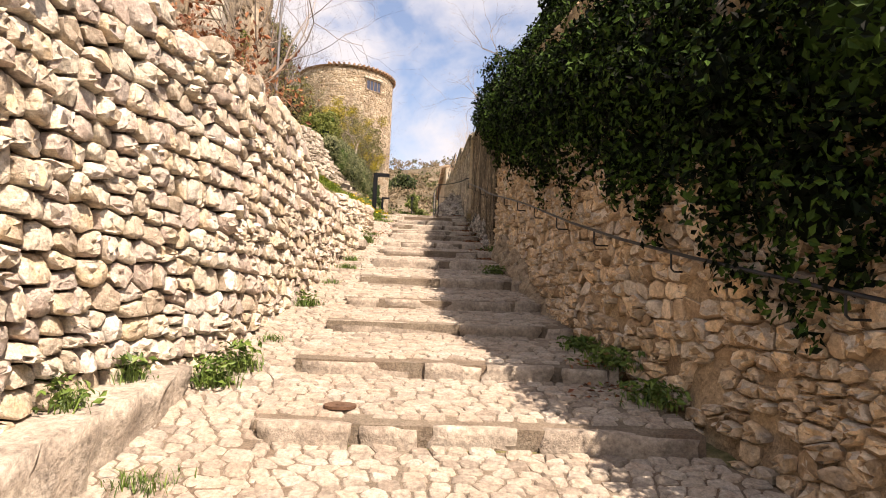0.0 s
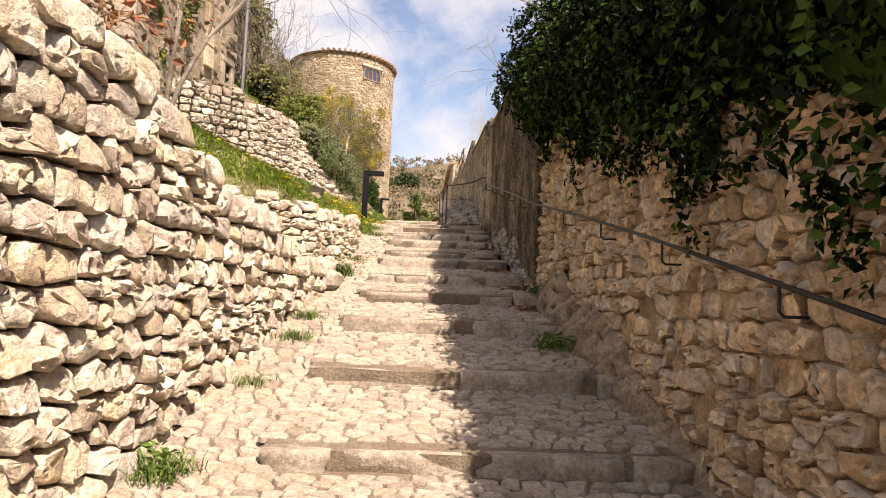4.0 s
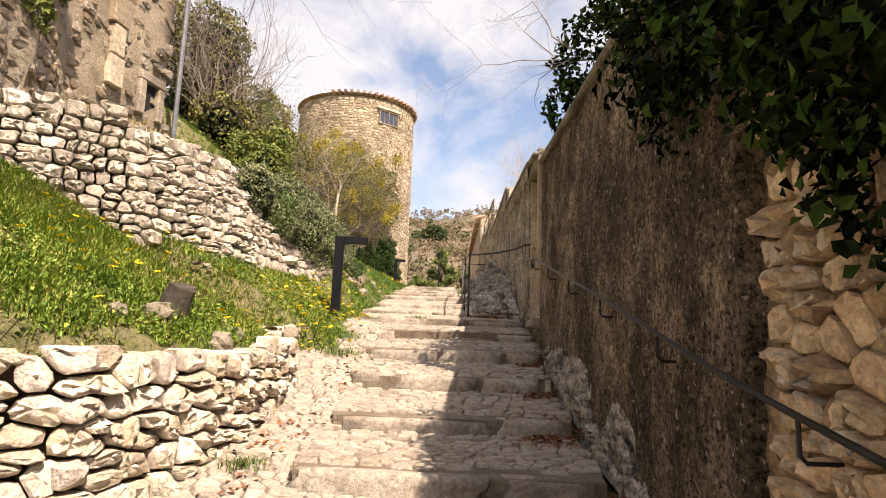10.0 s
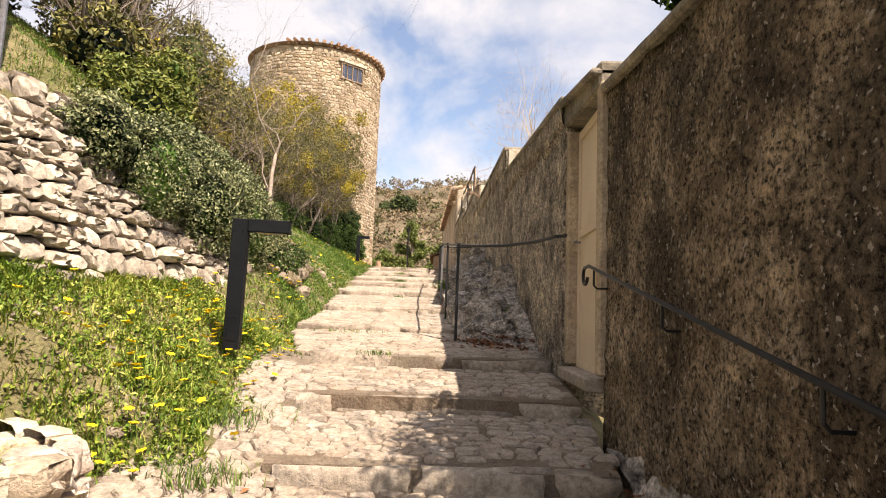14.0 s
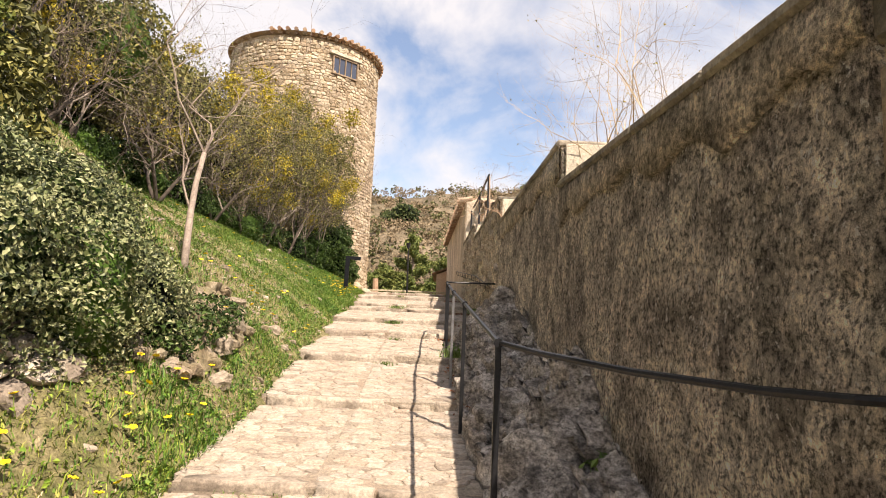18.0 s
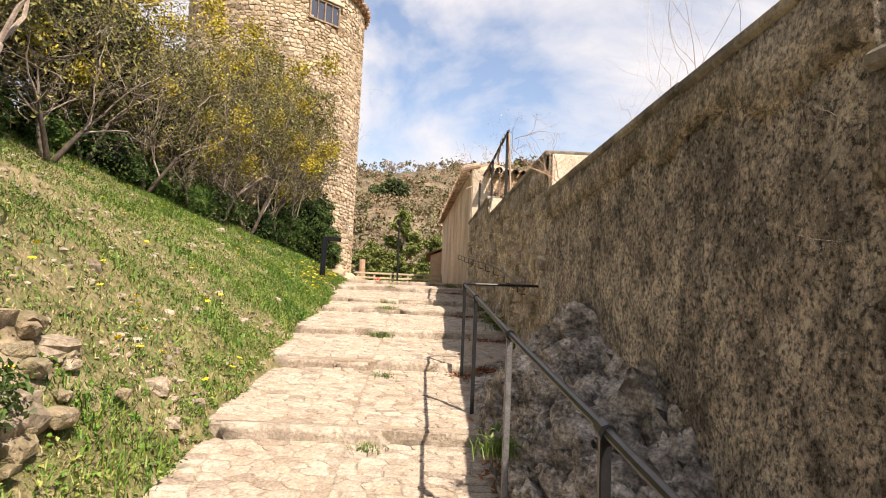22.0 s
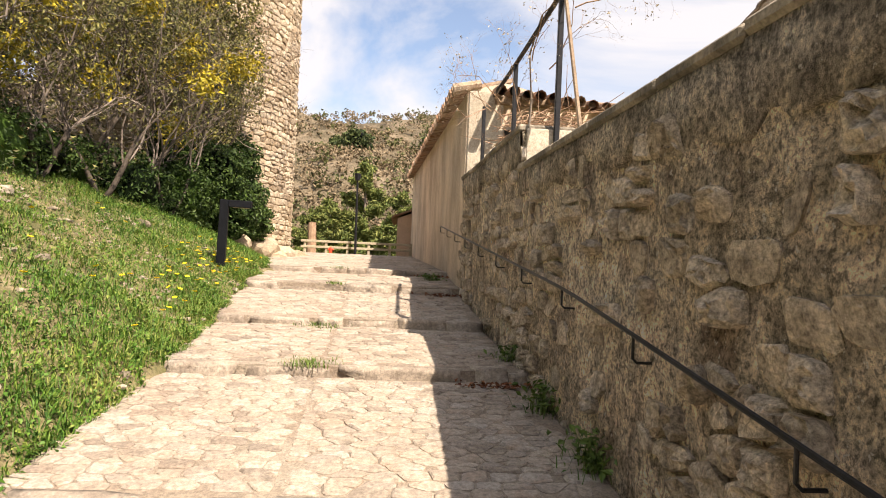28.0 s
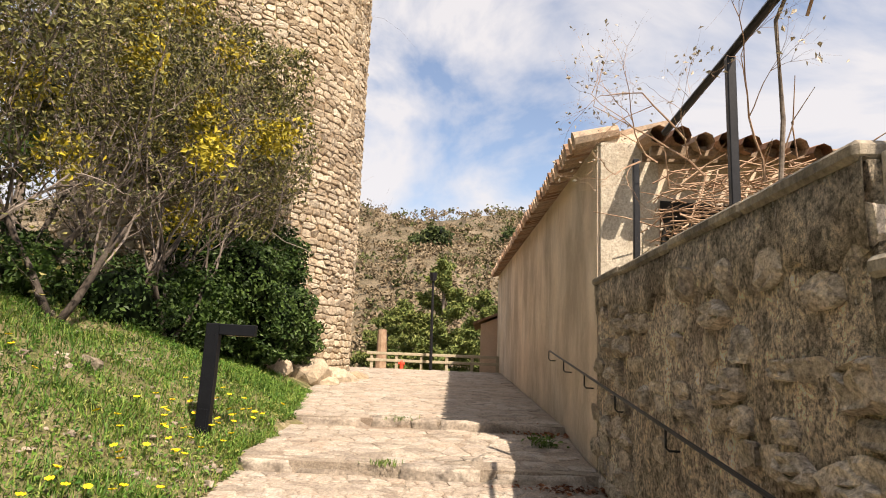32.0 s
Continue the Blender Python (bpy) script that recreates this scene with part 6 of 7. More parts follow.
def leafy(name, label, blobs, leaf, count, size, seed, category="shrub", core=None, low=None, trunk=None, at=(0, 0, 0), spread=0.9, clump=0.0, face=2.0):
    """A dense evergreen mass: leaves on and inside lumpy blobs (centre, radii), with an added near-black core that
    paints the shade behind them.
    """
    r = np.random.default_rng(seed)
    th = thing(name, label, category, at=at)
    tot = sum(b[1][0] * b[1][1] + b[1][1] * b[1][2] + b[1][0] * b[1][2] for b in blobs)
    lv, co = Acc(), Acc()
    for c, rad in blobs:
        c, rad = np.array(c, float), np.array(rad, float)
        n = int(count * (rad[0] * rad[1] + rad[1] * rad[2] + rad[0] * rad[2]) / tot)
        d = r.normal(0, 1, (n, 3))
        d /= np.linalg.norm(d, axis=1)[:, None]
        d = d[d[:, 0] < face]
        n = len(d)
        lump = 1 + 0.13 * np.sin(d[:, 0] * 7 + c[1]) * np.sin(d[:, 1] * 6 + c[0]) + 0.10 * np.sin(d[:, 2] * 11 + d[:, 0] * 5)
        k = (r.uniform(0.80, 1.06, n) * lump)[:, None]
        p = c + d * rad * k
        if clump:
            p = p + clump * np.sin(p[:, [1, 2, 0]] * 9.0) * 0.5
        if low is not None:
            keep = p[:, 2] > low(p)
            p, d = p[keep], d[keep]
        leaves(lv, p, d / rad * rad.mean() + np.array([0, 0, 0.25]), size, seed + 3, spread)
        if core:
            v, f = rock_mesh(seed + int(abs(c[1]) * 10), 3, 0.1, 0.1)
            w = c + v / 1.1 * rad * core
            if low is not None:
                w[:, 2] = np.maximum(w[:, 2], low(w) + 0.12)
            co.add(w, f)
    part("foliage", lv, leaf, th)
    # added solid bodies, coloured near black as the deep shade between the leaves
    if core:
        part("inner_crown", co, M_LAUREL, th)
    if trunk:
        a = Acc()
        tube(a, trunk[0], trunk[1], 8)
        part("trunk", a, M_BARK, th)
    return th


# evergreen that hangs over the stone wall
def hang_low(p):
    return np.interp(p[:, 1], [0, 3, 4, 5, 7, 9, 11, 12, 12.8, 14], [0.5, 1.55, 2.05, 2.6, 3.0, 3.55, 4.35, 4.75, 5.2, 5.5]) + 0.22 * np.sin(p[:, 1] * 5.0) + 0.14 * np.sin(p[:, 1] * 11 + p[:, 0] * 4)


hedge, back = [], []
for i, y in enumerate(np.arange(2.45, 12.3, 0.75)):
    x, z = float(wall_x(y)), float(line_z(y))
    hedge.append(((x + 0.20, y, z + 2.25 + 0.1 * math.sin(i * 2.1)), (0.52, 0.72, 0.85)))
    hedge.append(((x + 0.85, y + 0.3, z + 3.05), (0.80, 0.85, 1.0)))
    if y > 5.4:
        back.append(((x + 1.75, y, z + 4.3), (0.95, 1.0, 1.15)))
    if y < 5.2:
        hedge.append(((x + 0.12, y + 0.2, z + 1.55), (0.34, 0.6, 0.7)))
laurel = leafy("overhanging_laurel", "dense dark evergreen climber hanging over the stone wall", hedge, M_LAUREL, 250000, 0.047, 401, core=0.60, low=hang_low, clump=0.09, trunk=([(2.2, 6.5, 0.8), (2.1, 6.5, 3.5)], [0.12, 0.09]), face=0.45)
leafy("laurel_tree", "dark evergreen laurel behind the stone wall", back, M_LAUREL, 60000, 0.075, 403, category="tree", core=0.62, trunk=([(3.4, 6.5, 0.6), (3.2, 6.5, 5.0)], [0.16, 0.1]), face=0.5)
r_ = np.random.default_rng(402)
tr_ = Acc()
for k in range(46):
    y = r_.uniform(2.6, 12.6)
    x = float(wall_x(y))
    z = float(hang_low(np.array([[x, y, 0]]))[0])
    n_ = 60
    t_ = r_.uniform(0, 1, n_)
    L_ = r_.uniform(0.12, 0.5)
    leaves(tr_, np.stack([x - 0.08 + r_.normal(0, 0.035, n_), y + 0.1 * np.sin(t_ * 5) + r_.normal(0, 0.05, n_), z + 0.15 - t_ * L_], 1), np.tile([-1.0, 0, 0.2], (n_, 1)), 0.042, 500 + k, 0.6)
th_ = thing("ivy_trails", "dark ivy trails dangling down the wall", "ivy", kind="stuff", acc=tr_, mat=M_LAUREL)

# small evergreen and bare boughs behind the rendered wall
leafy("garden_tree", "small evergreen tree behind the garden wall", [((0.95, 15.75, 6.12), (0.38, 0.45, 0.26)), ((1.05, 15.1, 6.35), (0.45, 0.5, 0.42)), ((1.3, 14.2, 6.7), (0.55, 0.6, 0.55))], M_LAUREL, 4200, 0.05, 410, "tree", trunk=([(1.75, 15.0, 2.6), (1.5, 15.0, 5.2), (1.1, 15.2, 6.2)], [0.08, 0.06, 0.03]), spread=1.3)
M_SAPLING = surface("pale_sapling_bark", [(0.26, 0.22, 0.19), (0.42, 0.37, 0.33)], scale=6, bump=0.0)
M_PALE = surface("pale_bare_bark", [(0.15, 0.13, 0.115), (0.28, 0.25, 0.22)], scale=6, bump=0.0)


def boughs(name, label, roots, seed, twig, length, depth=4, radius=0.02, forks=2, category="tree", base=None, bud=None, up=0.1, group=""):
    """Thin boughs that spring from given points in given ways."""
    r = np.random.default_rng(seed)
    th = thing(name, label, category, group=group)
    tips = []
    for p, d in roots:
        a = Acc()
        grow(a, p, d, length * r.uniform(0.8, 1.2), radius, depth, r, 0.3, forks, tips, 5, up, 0.72)
        part("bough", a, twig, th)
    if base:
        a = Acc()
        tube(a, base[0], base[1], 8)
        part("trunk", a, M_BARK, th)
    if bud and tips:
        tips = np.array(tips)
        lv = Acc()
        k = r.integers(0, len(tips), bud[1])
        leaves(lv, tips[k] + r.normal(0, 0.02, (bud[1], 3)), np.tile([0, 0, 1.0], (bud[1], 1)), bud[2], seed, 1.0)
        part("bud", lv, bud[0], th, kind="stuff")
    return th


boughs("bare_bough_tree", "bare pale tree whose boughs reach over the wall", [((1.25, 14.6, 6.1), (-0.9, 0.5, 0.75)), ((1.2, 14.9, 6.3), (-0.8, 0.8, 0.25)), ((1.3, 14.2, 6.6), (-0.7, 0.2, 1.0)), ((1.3, 13.8, 6.9), (-1, 0.1, 0.6))], 412, M_PALE, 0.85, 4, 0.015, 3, base=([(1.7, 14.2, 2.5), (1.5, 14.4, 5.0), (1.28, 14.5, 6.5)], [0.08, 0.06, 0.03]))
boughs("sapling", "thin bare saplings behind the garden wall", [((0.95, 20.6 + 0.35 * k, 5.8), (0.1 * (k % 3 - 1), 0.1, 1)) for k in range(5)], 413, M_SAPLING, 0.95, 5, 0.008, 3, up=0.5)
boughs("sapling", "thin bare sapling behind the garden wall", [((0.85, 25.2, 6.2), (0.05, 0.1, 1)), ((0.95, 25.6, 6.2), (-0.15, 0.2, 1)), ((0.9, 24.7, 6.3), (-0.3, -0.1, 0.7))], 414, M_SAPLING, 0.95, 5, 0.008, 3, up=0.5)

# ivy over the end of the terrace wall
leafy("ivy_mound", "thick grey-green ivy mound over the end of the terrace wall", [((-3.55, 18.6, 5.85), (0.30, 0.6, 0.40)), ((-3.42, 19.3, 5.62), (0.42, 0.7, 0.58)), ((-3.25, 20.1, 5.50), (0.50, 0.75, 0.68)), ((-3.15, 21.0, 5.35), (0.52, 0.75, 0.72)), ((-3.15, 21.9, 5.20), (0.46, 0.6, 0.6)), ((-3.75, 20.2, 6.0), (0.7, 1.0, 0.45)), ((-3.5, 21.4, 5.95), (0.5, 0.7, 0.42))], M_IVY, 82000, 0.028, 420, "ivy", core=0.80, clump=0.10)
leafy("evergreen_bush", "rounded yellow-green bush above the terrace wall", [((-4.1, 20.4, 6.75), (0.5, 0.5, 0.45)), ((-4.3, 20.9, 7.15), (0.42, 0.45, 0.42)), ((-4.55, 20.5, 6.9), (0.4, 0.4, 0.55)), ((-4.0, 20.8, 7.35), (0.28, 0.3, 0.3))], M_LEAF, 5200, 0.05, 421, core=0.45, spread=1.3)
leafy("evergreen_bush", "dark green bush on the slope", [((-4.6, 21.8, 6.9), (0.55, 0.6, 0.6)), ((-4.8, 22.2, 7.6), (0.45, 0.5, 0.5))], M_OLIVE, 5000, 0.055, 422, core=0.45, spread=1.3)
leafy("ivy_clump", "dark ivy clump at the foot of the tower", [((-5.1, 41.9, 7.6), (0.8, 0.6, 0.85)), ((-5.3, 42.0, 8.6), (0.75, 0.6, 0.8)), ((-4.75, 42.2, 7.2), (0.5, 0.5, 0.6)), ((-5.8, 41.8, 8.9), (0.5, 0.5, 0.6)), ((-5.75, 40.6, 7.6), (0.7, 0.5, 0.8)), ((-6.2, 40.7, 8.5), (0.6, 0.5, 0.7)), ((-5.3, 40.9, 7.2), (0.5, 0.5, 0.55)), ((-5.5, 39.7, 7.55), (0.65, 0.5, 0.7)), ((-5.05, 40.3, 8.1), (0.6, 0.5, 0.65)), ((-4.75, 40.8, 7.35), (0.5, 0.45, 0.6))], M_WEED_DARK, 34000, 0.06, 423, "ivy", core=0.8)
leafy("tower_evergreen", "loose olive-green evergreen grown up against the round tower", [((-5.5, 40.9, 9.9), (0.75, 0.6, 1.2)), ((-6.5, 40.4, 10.9), (1.1, 0.8, 1.3)), ((-7.6, 39.7, 11.3), (1.1, 0.8, 1.5)), ((-5.9, 40.8, 12.0), (0.75, 0.6, 0.9)), ((-6.9, 40.2, 12.9), (0.8, 0.6, 0.8)), ((-8.6, 39.0, 11.6), (1.0, 0.8, 1.4)), ((-5.0, 41.4, 10.6), (0.55, 0.45, 1.2)), ((-5.1, 41.5, 12.2), (0.45, 0.4, 0.6))], M_OLIVE, 32000, 0.055, 428, "tree", trunk=([(-6.4, 40.6, 7.0), (-6.3, 40.6, 9.0), (-6.5, 40.5, 11.5)], [0.12, 0.10, 0.05]), spread=1.3, clump=0.22)


def thicket_x(y):
    """The lower edge of the brush on the slope."""
    return float(np.interp(y, [27, 30, 34, 38, 41], [-8.1, -8.2, -7.3, -6.2, -6.0])) - 0.3 * math.sin(y * 1.9)


leafy("undergrowth", "dark ivy and bramble undergrowth below the brush", [((thicket_x(27.5 + k * 0.98), 27.5 + k * 0.98, gz(thicket_x(27.5 + k * 0.98), 27.5 + k * 0.98) + 0.2), (0.7, 0.8, 0.4 + 0.15 * (k % 3))) for k in range(14)], M_WEED_DARK, 22000, 0.055, 424, "undergrowth", core=0.7)
leafy("evergreen_thicket", "dense dark evergreen thicket high on the slope", [((-8.2 - 0.7 * math.sin(k * 2.3), 22.5 + k * 1.3, gz(-8.2, 22.5 + k * 1.3) + 1.5 + 0.4 * (k % 3)), (1.0, 1.0, 1.5)) for k in range(11)] + [((-5.9, 22.4, 8.2), (0.7, 0.7, 0.8))], M_OLIVE, 50000, 0.075, 426, "thicket", core=0.72, spread=1.2)
a = Acc()
tube(a, [(-7.3, 40.4, 7.2), (-6.9, 40.5, 7.6), (-6.2, 40.6, 7.75), (-5.7, 40.7, 8.3), (-5.5, 40.9, 9.6)], [0.13, 0.12, 0.11, 0.1, 0.06], 8)
tk = thing("leaning_tree", "dark bent trunk among the brush by the tower", "tree")
part("trunk", a, M_BARK, tk)
for i, (x, y) in enumerate(((-2.35, 5.3), (-2.3, 6.4), (-2.6, 7.4), (-3.2, 7.9), (-3.4, 9.0))):
    branchy("dry_shrub", "rust-brown dry shrub hanging over the top of the dry wall", x, y, gz(x, y), 0.75 + 0.25 * (i % 3), 1.2, 240 + i, leaf=M_LITTER, nleaf=240, lsize=0.045, depth=4, radius=0.018, forks=3, stems=3, bark=M_VINE, twig=M_VINE, up=-0.1, category="shrub", group="dry shrubs on the wall", lean=(0.25, 0))
leafy("ledge_ivy", "ivy creeping over the stony ledge", [((float(edge_x(y)) - 0.62, y, float(bank_z(float(edge_x(y)) - 0.62, y)) + 0.05), (0.30, 0.34, 0.22)) for y in (21.9, 22.6, 23.2)], M_WEED_DARK, 3600, 0.032, 425, "ivy")
# plants on the old wall
for i, (x, y, z, s) in enumerate(((-5.55, 14.6, 7.3, 0.35), (-5.75, 16.2, 7.6, 0.38), (-5.6, 15.0, 6.4, 0.28), (-5.85, 16.9, 8.4, 0.3), (-5.6, 13.9, 8.6, 0.3))):
    leafy("wall_plant", "leafy green plant growing from the old wall", [((x, y, z), (s * 0.7, s, s))], M_LEAF, 520, 0.07, 430 + i, "plant")

# cypress, pine and hillside trees
leafy("cypress", "narrow dark cypress beyond the slope", [((-14.5, 47, 15.5 - k), (0.35 + 0.12 * k, 0.35 + 0.12 * k, 1.0)) for k in range(4)], M_PINE, 2600, 0.12, 440, "tree", core=0.85, trunk=([(-14.5, 47, gz(-14.5, 47)), (-14.5, 47, 14)], [0.15, 0.1]))


def conifer(x, y, h, w, seed, label):
    z = gz(x, y) - 0.2
    r = np.random.default_rng(seed)
    th = thing("pine_tree", label, "tree", at=(x, y, z), group="pines below the path")
    a = Acc()
    tube(a, [(0, 0, 0), (0, 0, h * 0.5), (0, 0, h)], [0.16, 0.1, 0.02], 8)
    part("trunk", a, M_BARK, th)
    lv, br = Acc(), Acc()
    n = int(h * 7)
    for i in range(n):
        t = 0.08 + 0.92 * i / n
        L = w * (1 - t) ** 0.75 * r.uniform(0.7, 1.1) + 0.15
        an = r.uniform(0, 6.28)
        p0 = np.array([0, 0, h * t])
        p1 = p0 + np.array([math.cos(an) * L, math.sin(an) * L, 0.15 * L])
        tube(br, [p0, p1], [0.03, 0.008], 4)
        k = int(60 + 150 * L)
        u = r.uniform(0.2, 1.05, k)[:, None]
        q = p0 + (p1 - p0) * u + r.normal(0, 0.13, (k, 3)) * (1.1 - u * 0.4)
        leaves(lv, q, r.normal(0, 1, (k, 3)), 0.12, seed + i, 1.0, long=2.2)
    part("crown", br, M_BARK, th)
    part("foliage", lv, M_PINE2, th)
    return th


# lighter copy of the needle colours, with sunlight put into the green
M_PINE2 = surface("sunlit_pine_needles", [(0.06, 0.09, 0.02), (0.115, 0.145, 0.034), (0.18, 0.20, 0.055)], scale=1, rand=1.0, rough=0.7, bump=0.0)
conifer(-3.2, 62, 7.4, 3.2, 450, "bushy green pine beyond the fence")
conifer(-5.6, 66, 5.6, 3.0, 451, "lower green pine beyond the fence")
conifer(-1.2, 70, 6.5, 3.2, 452, "green pine beside the annexe")
conifer(-7.5, 72, 5.0, 3.0, 453, "low green pine on the valley side")


M_SCRUB = surface("far_brown_scrub", [(0.13, 0.10, 0.06), (0.20, 0.155, 0.095), (0.27, 0.21, 0.135)], scale=1, rand=1.0, rough=0.8, bump=0.0)
M_OAK = surface("far_oak_leaf", [(0.05, 0.06, 0.022), (0.085, 0.095, 0.032), (0.12, 0.125, 0.045)], scale=1, rand=1.0, rough=0.8, bump=0.0)


def far_scrub():
    r = np.random.default_rng(460)
    for name, mat_, cnt, size, label in (("far_scrub", M_SCRUB, 7000, 1.0, "grey-brown scrub on the far hillside"), ("far_oaks", M_OAK, 1500, 1.3, "dark green evergreen oaks on the far hillside")):
        lv = Acc()
        ys = 68 + 165 * r.random(cnt) ** 1.3
        xs = r.uniform(-0.55, 0.25, cnt) * ys + r.normal(0, 6, cnt)
        s = r.uniform(0.35, 1.2, cnt) * size
        n = 16
        d = r.normal(0, 1, (cnt, n, 3))
        d /= np.linalg.norm(d, axis=2)[..., None]
        c = np.stack([xs, ys, ground_z(xs, ys) + s * 0.5], 1)
        p = c[:, None] + d * s[:, None, None] * np.array([1, 1, 0.75]) * r.uniform(0.5, 1.1, (cnt, n, 1))
        leaves(lv, p.reshape(-1, 3), d.reshape(-1, 3), 0.36 * size, 461, 0.9, long=1.3)
        thing(name, label, "scrub", kind="stuff", acc=lv, mat=mat_)


far_scrub()
for k, (x, y, s) in enumerate(((-8.2, 118, 2.1), (-11.5, 124, 1.5), (3, 120, 1.8))):
    leafy("far_tree", "round dark tree on the crest of the hillside", [((x, y, gz(x, y) + s * 0.8), (s, s, s * 0.9))], M_PINE, 700, 0.45, 470 + k, "tree", core=0.8)


# ---- grass, flowers, weeds, litter ----
M_LOOSE = surface("dull_field_stone", [(0.20, 0.16, 0.12), (0.34, 0.285, 0.22), (0.44, 0.38, 0.30)], scale=5, rand=0.6, bump=0.9, grain=12, dist=0.03, stain=(0.14, 0.12, 0.08), stain_scale=4, stain_amt=0.6)
def on_bank(r, n, y0, y1, wide):
    y = r.uniform(y0, y1, n)
    d = wide * r.uniform(0, 1, n) ** 1.5
    x = edge_x(y) - d
    return x, y


def sheet_z(x, y):
    """The height of the ground sheet between its corners."""
    gx, gy = np.floor((x + 13.6) / 0.2) * 0.2 - 13.6, np.floor((y + 12) / 0.22) * 0.22 - 12
    u, v = (x - gx) / 0.2, (y - gy) / 0.22
    return (ground_z(gx, gy) * (1 - u) + ground_z(gx + 0.2, gy) * u) * (1 - v) + (ground_z(gx, gy + 0.22) * (1 - u) + ground_z(gx + 0.2, gy + 0.22) * u) * v


def grass():
    r = np.random.default_rng(480)
    x, y = on_bank(r, 190000, 18.6, 41, 6.2)
    x = x + 0.10 * lattice(y * 2.7, 0.4) + 0.06 * lattice(y * 9.1, 3.4)
    y2 = r.uniform(11.4, 19.5, 190000)
    x2 = -1.62 - 5.4 * r.uniform(0, 1, len(y2)) ** 1.4
    ok = (seg_side(LEFT_C, x2, y2) < 0.1) & ((seg_side(LEFT_B, x2, y2) > 0.25) | (y2 > 15.9)) & (x2 < edge_x(y2) - 0.30 + 0.14 * lattice(y2 * 3.1, 1.4))
    x, y = np.concatenate([x, x2[ok]]), np.concatenate([y, y2[ok]])
    lush = gnoise(x, y, 0.9) + 0.45 * gnoise(x, y, 3.1) + 0.5 * lattice(x * 0.55 + 3.3, y * 0.45) + 0.15 - 0.30 * np.exp(-((y - 26) / 4) ** 2) + 0.6 * np.exp(-((y - 16.2) / 2.2) ** 2) + 0.35 * smooth(29, 34, y)
    p = np.stack([x, y, sheet_z(x, y)], 1)
    t = r.normal(0, 0.22, len(x))
    green, dry = r.random(len(x)) < np.clip(0.60 + 0.62 * lush, np.where(y < 19.5, 0.38, 0.18), 1), (lush < 0.05 + t) & (r.random(len(x)) < 0.30)
    tall = green & (lush > 0.55 + t)
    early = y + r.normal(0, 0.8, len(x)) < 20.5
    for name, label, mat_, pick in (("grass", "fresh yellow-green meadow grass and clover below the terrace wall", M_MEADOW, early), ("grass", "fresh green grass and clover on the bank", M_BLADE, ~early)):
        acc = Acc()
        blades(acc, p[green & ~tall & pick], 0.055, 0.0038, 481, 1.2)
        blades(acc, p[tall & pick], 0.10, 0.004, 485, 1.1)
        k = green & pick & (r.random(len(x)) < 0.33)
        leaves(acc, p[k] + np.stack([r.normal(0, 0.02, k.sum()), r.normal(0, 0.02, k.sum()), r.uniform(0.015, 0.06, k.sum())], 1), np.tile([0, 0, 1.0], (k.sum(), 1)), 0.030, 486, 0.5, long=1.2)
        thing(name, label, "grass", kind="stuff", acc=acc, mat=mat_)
    acc = Acc()
    blades(acc, p[dry], 0.036, 0.0035, 487, 1.9)
    y = np.concatenate([r.uniform(12.0, 16.5, 5000), np.linspace(4, 11.5, 4200) + r.normal(0, 0.2, 4200), r.uniform(15.5, 19, 2500)])
    x = np.concatenate([-2.1 - 2.6 * r.uniform(0, 1, 5000) ** 1.3, face_a(y[5000:9200]) - 0.30 - 1.8 * r.uniform(0, 1, 4200), -4.3 - 2 * r.uniform(0, 1, 2500)])
    keep = gnoise(x, y, 1.1) > 0.1
    blades(acc, np.stack([x, y, ground_z(x, y)], 1)[keep], 0.13, 0.004, 482, 1.1)
    thing("dry_grass", "straw-coloured dry grass tufts", "grass", kind="stuff", acc=acc, mat=M_STRAW)
    # pebbles strewn in the bare patches
    acc = Acc()
    x, y = on_bank(r, 5200, 19.5, 38, 4.5)
    x, y = np.concatenate([x, -1.9 - 2.4 * r.random(900)]), np.concatenate([y, r.uniform(12.4, 17, 900)])
    low = (gnoise(x, y, 0.9) + 0.45 * gnoise(x, y, 3.1) < -0.1) & (x < edge_x(y) - 0.05)
    zz = ground_z(x, y)
    for k in np.nonzero(low)[0]:
        v, f = PEBBLES[k % 12]
        s = 0.012 + 0.05 * r.random() ** 3
        acc.add(v * (s, s * r.uniform(0.6, 1.0), s * 0.6) + (x[k], y[k], zz[k] + 0.004), f)
    thing("pebbles", "small pale stones scattered in the thin grass", "pebbles", kind="stuff", acc=acc, mat=M_LOOSE)


grass()


M_WEED = surface("weed_leaf", [(0.045, 0.085, 0.015), (0.085, 0.14, 0.025), (0.13, 0.19, 0.035)], scale=2, rand=0.9, rough=0.55, bump=0.0)


def tuft(x, y, z, h, n, rad, seed, label, mat_=None, leafy_=0):
    leafy_ *= 2
    r = np.random.default_rng(seed)
    acc = Acc()
    p = np.stack([x + r.normal(0, rad, n), y + r.normal(0, rad, n), np.full(n, z)], 1)
    blades(acc, p, h * 0.65, 0.0035, seed, 1.0)
    if leafy_:
        q = np.stack([x + r.normal(0, rad, leafy_), y + r.normal(0, rad, leafy_), z + r.uniform(0.02, h, leafy_)], 1)
        leaves(acc, q, np.tile([0, 0, 1.0], (leafy_, 1)), 0.034, seed, 0.8, long=1.8)
    return thing("weed", label, "weed", acc=acc, mat=mat_ or M_WEED, kind="stuff")


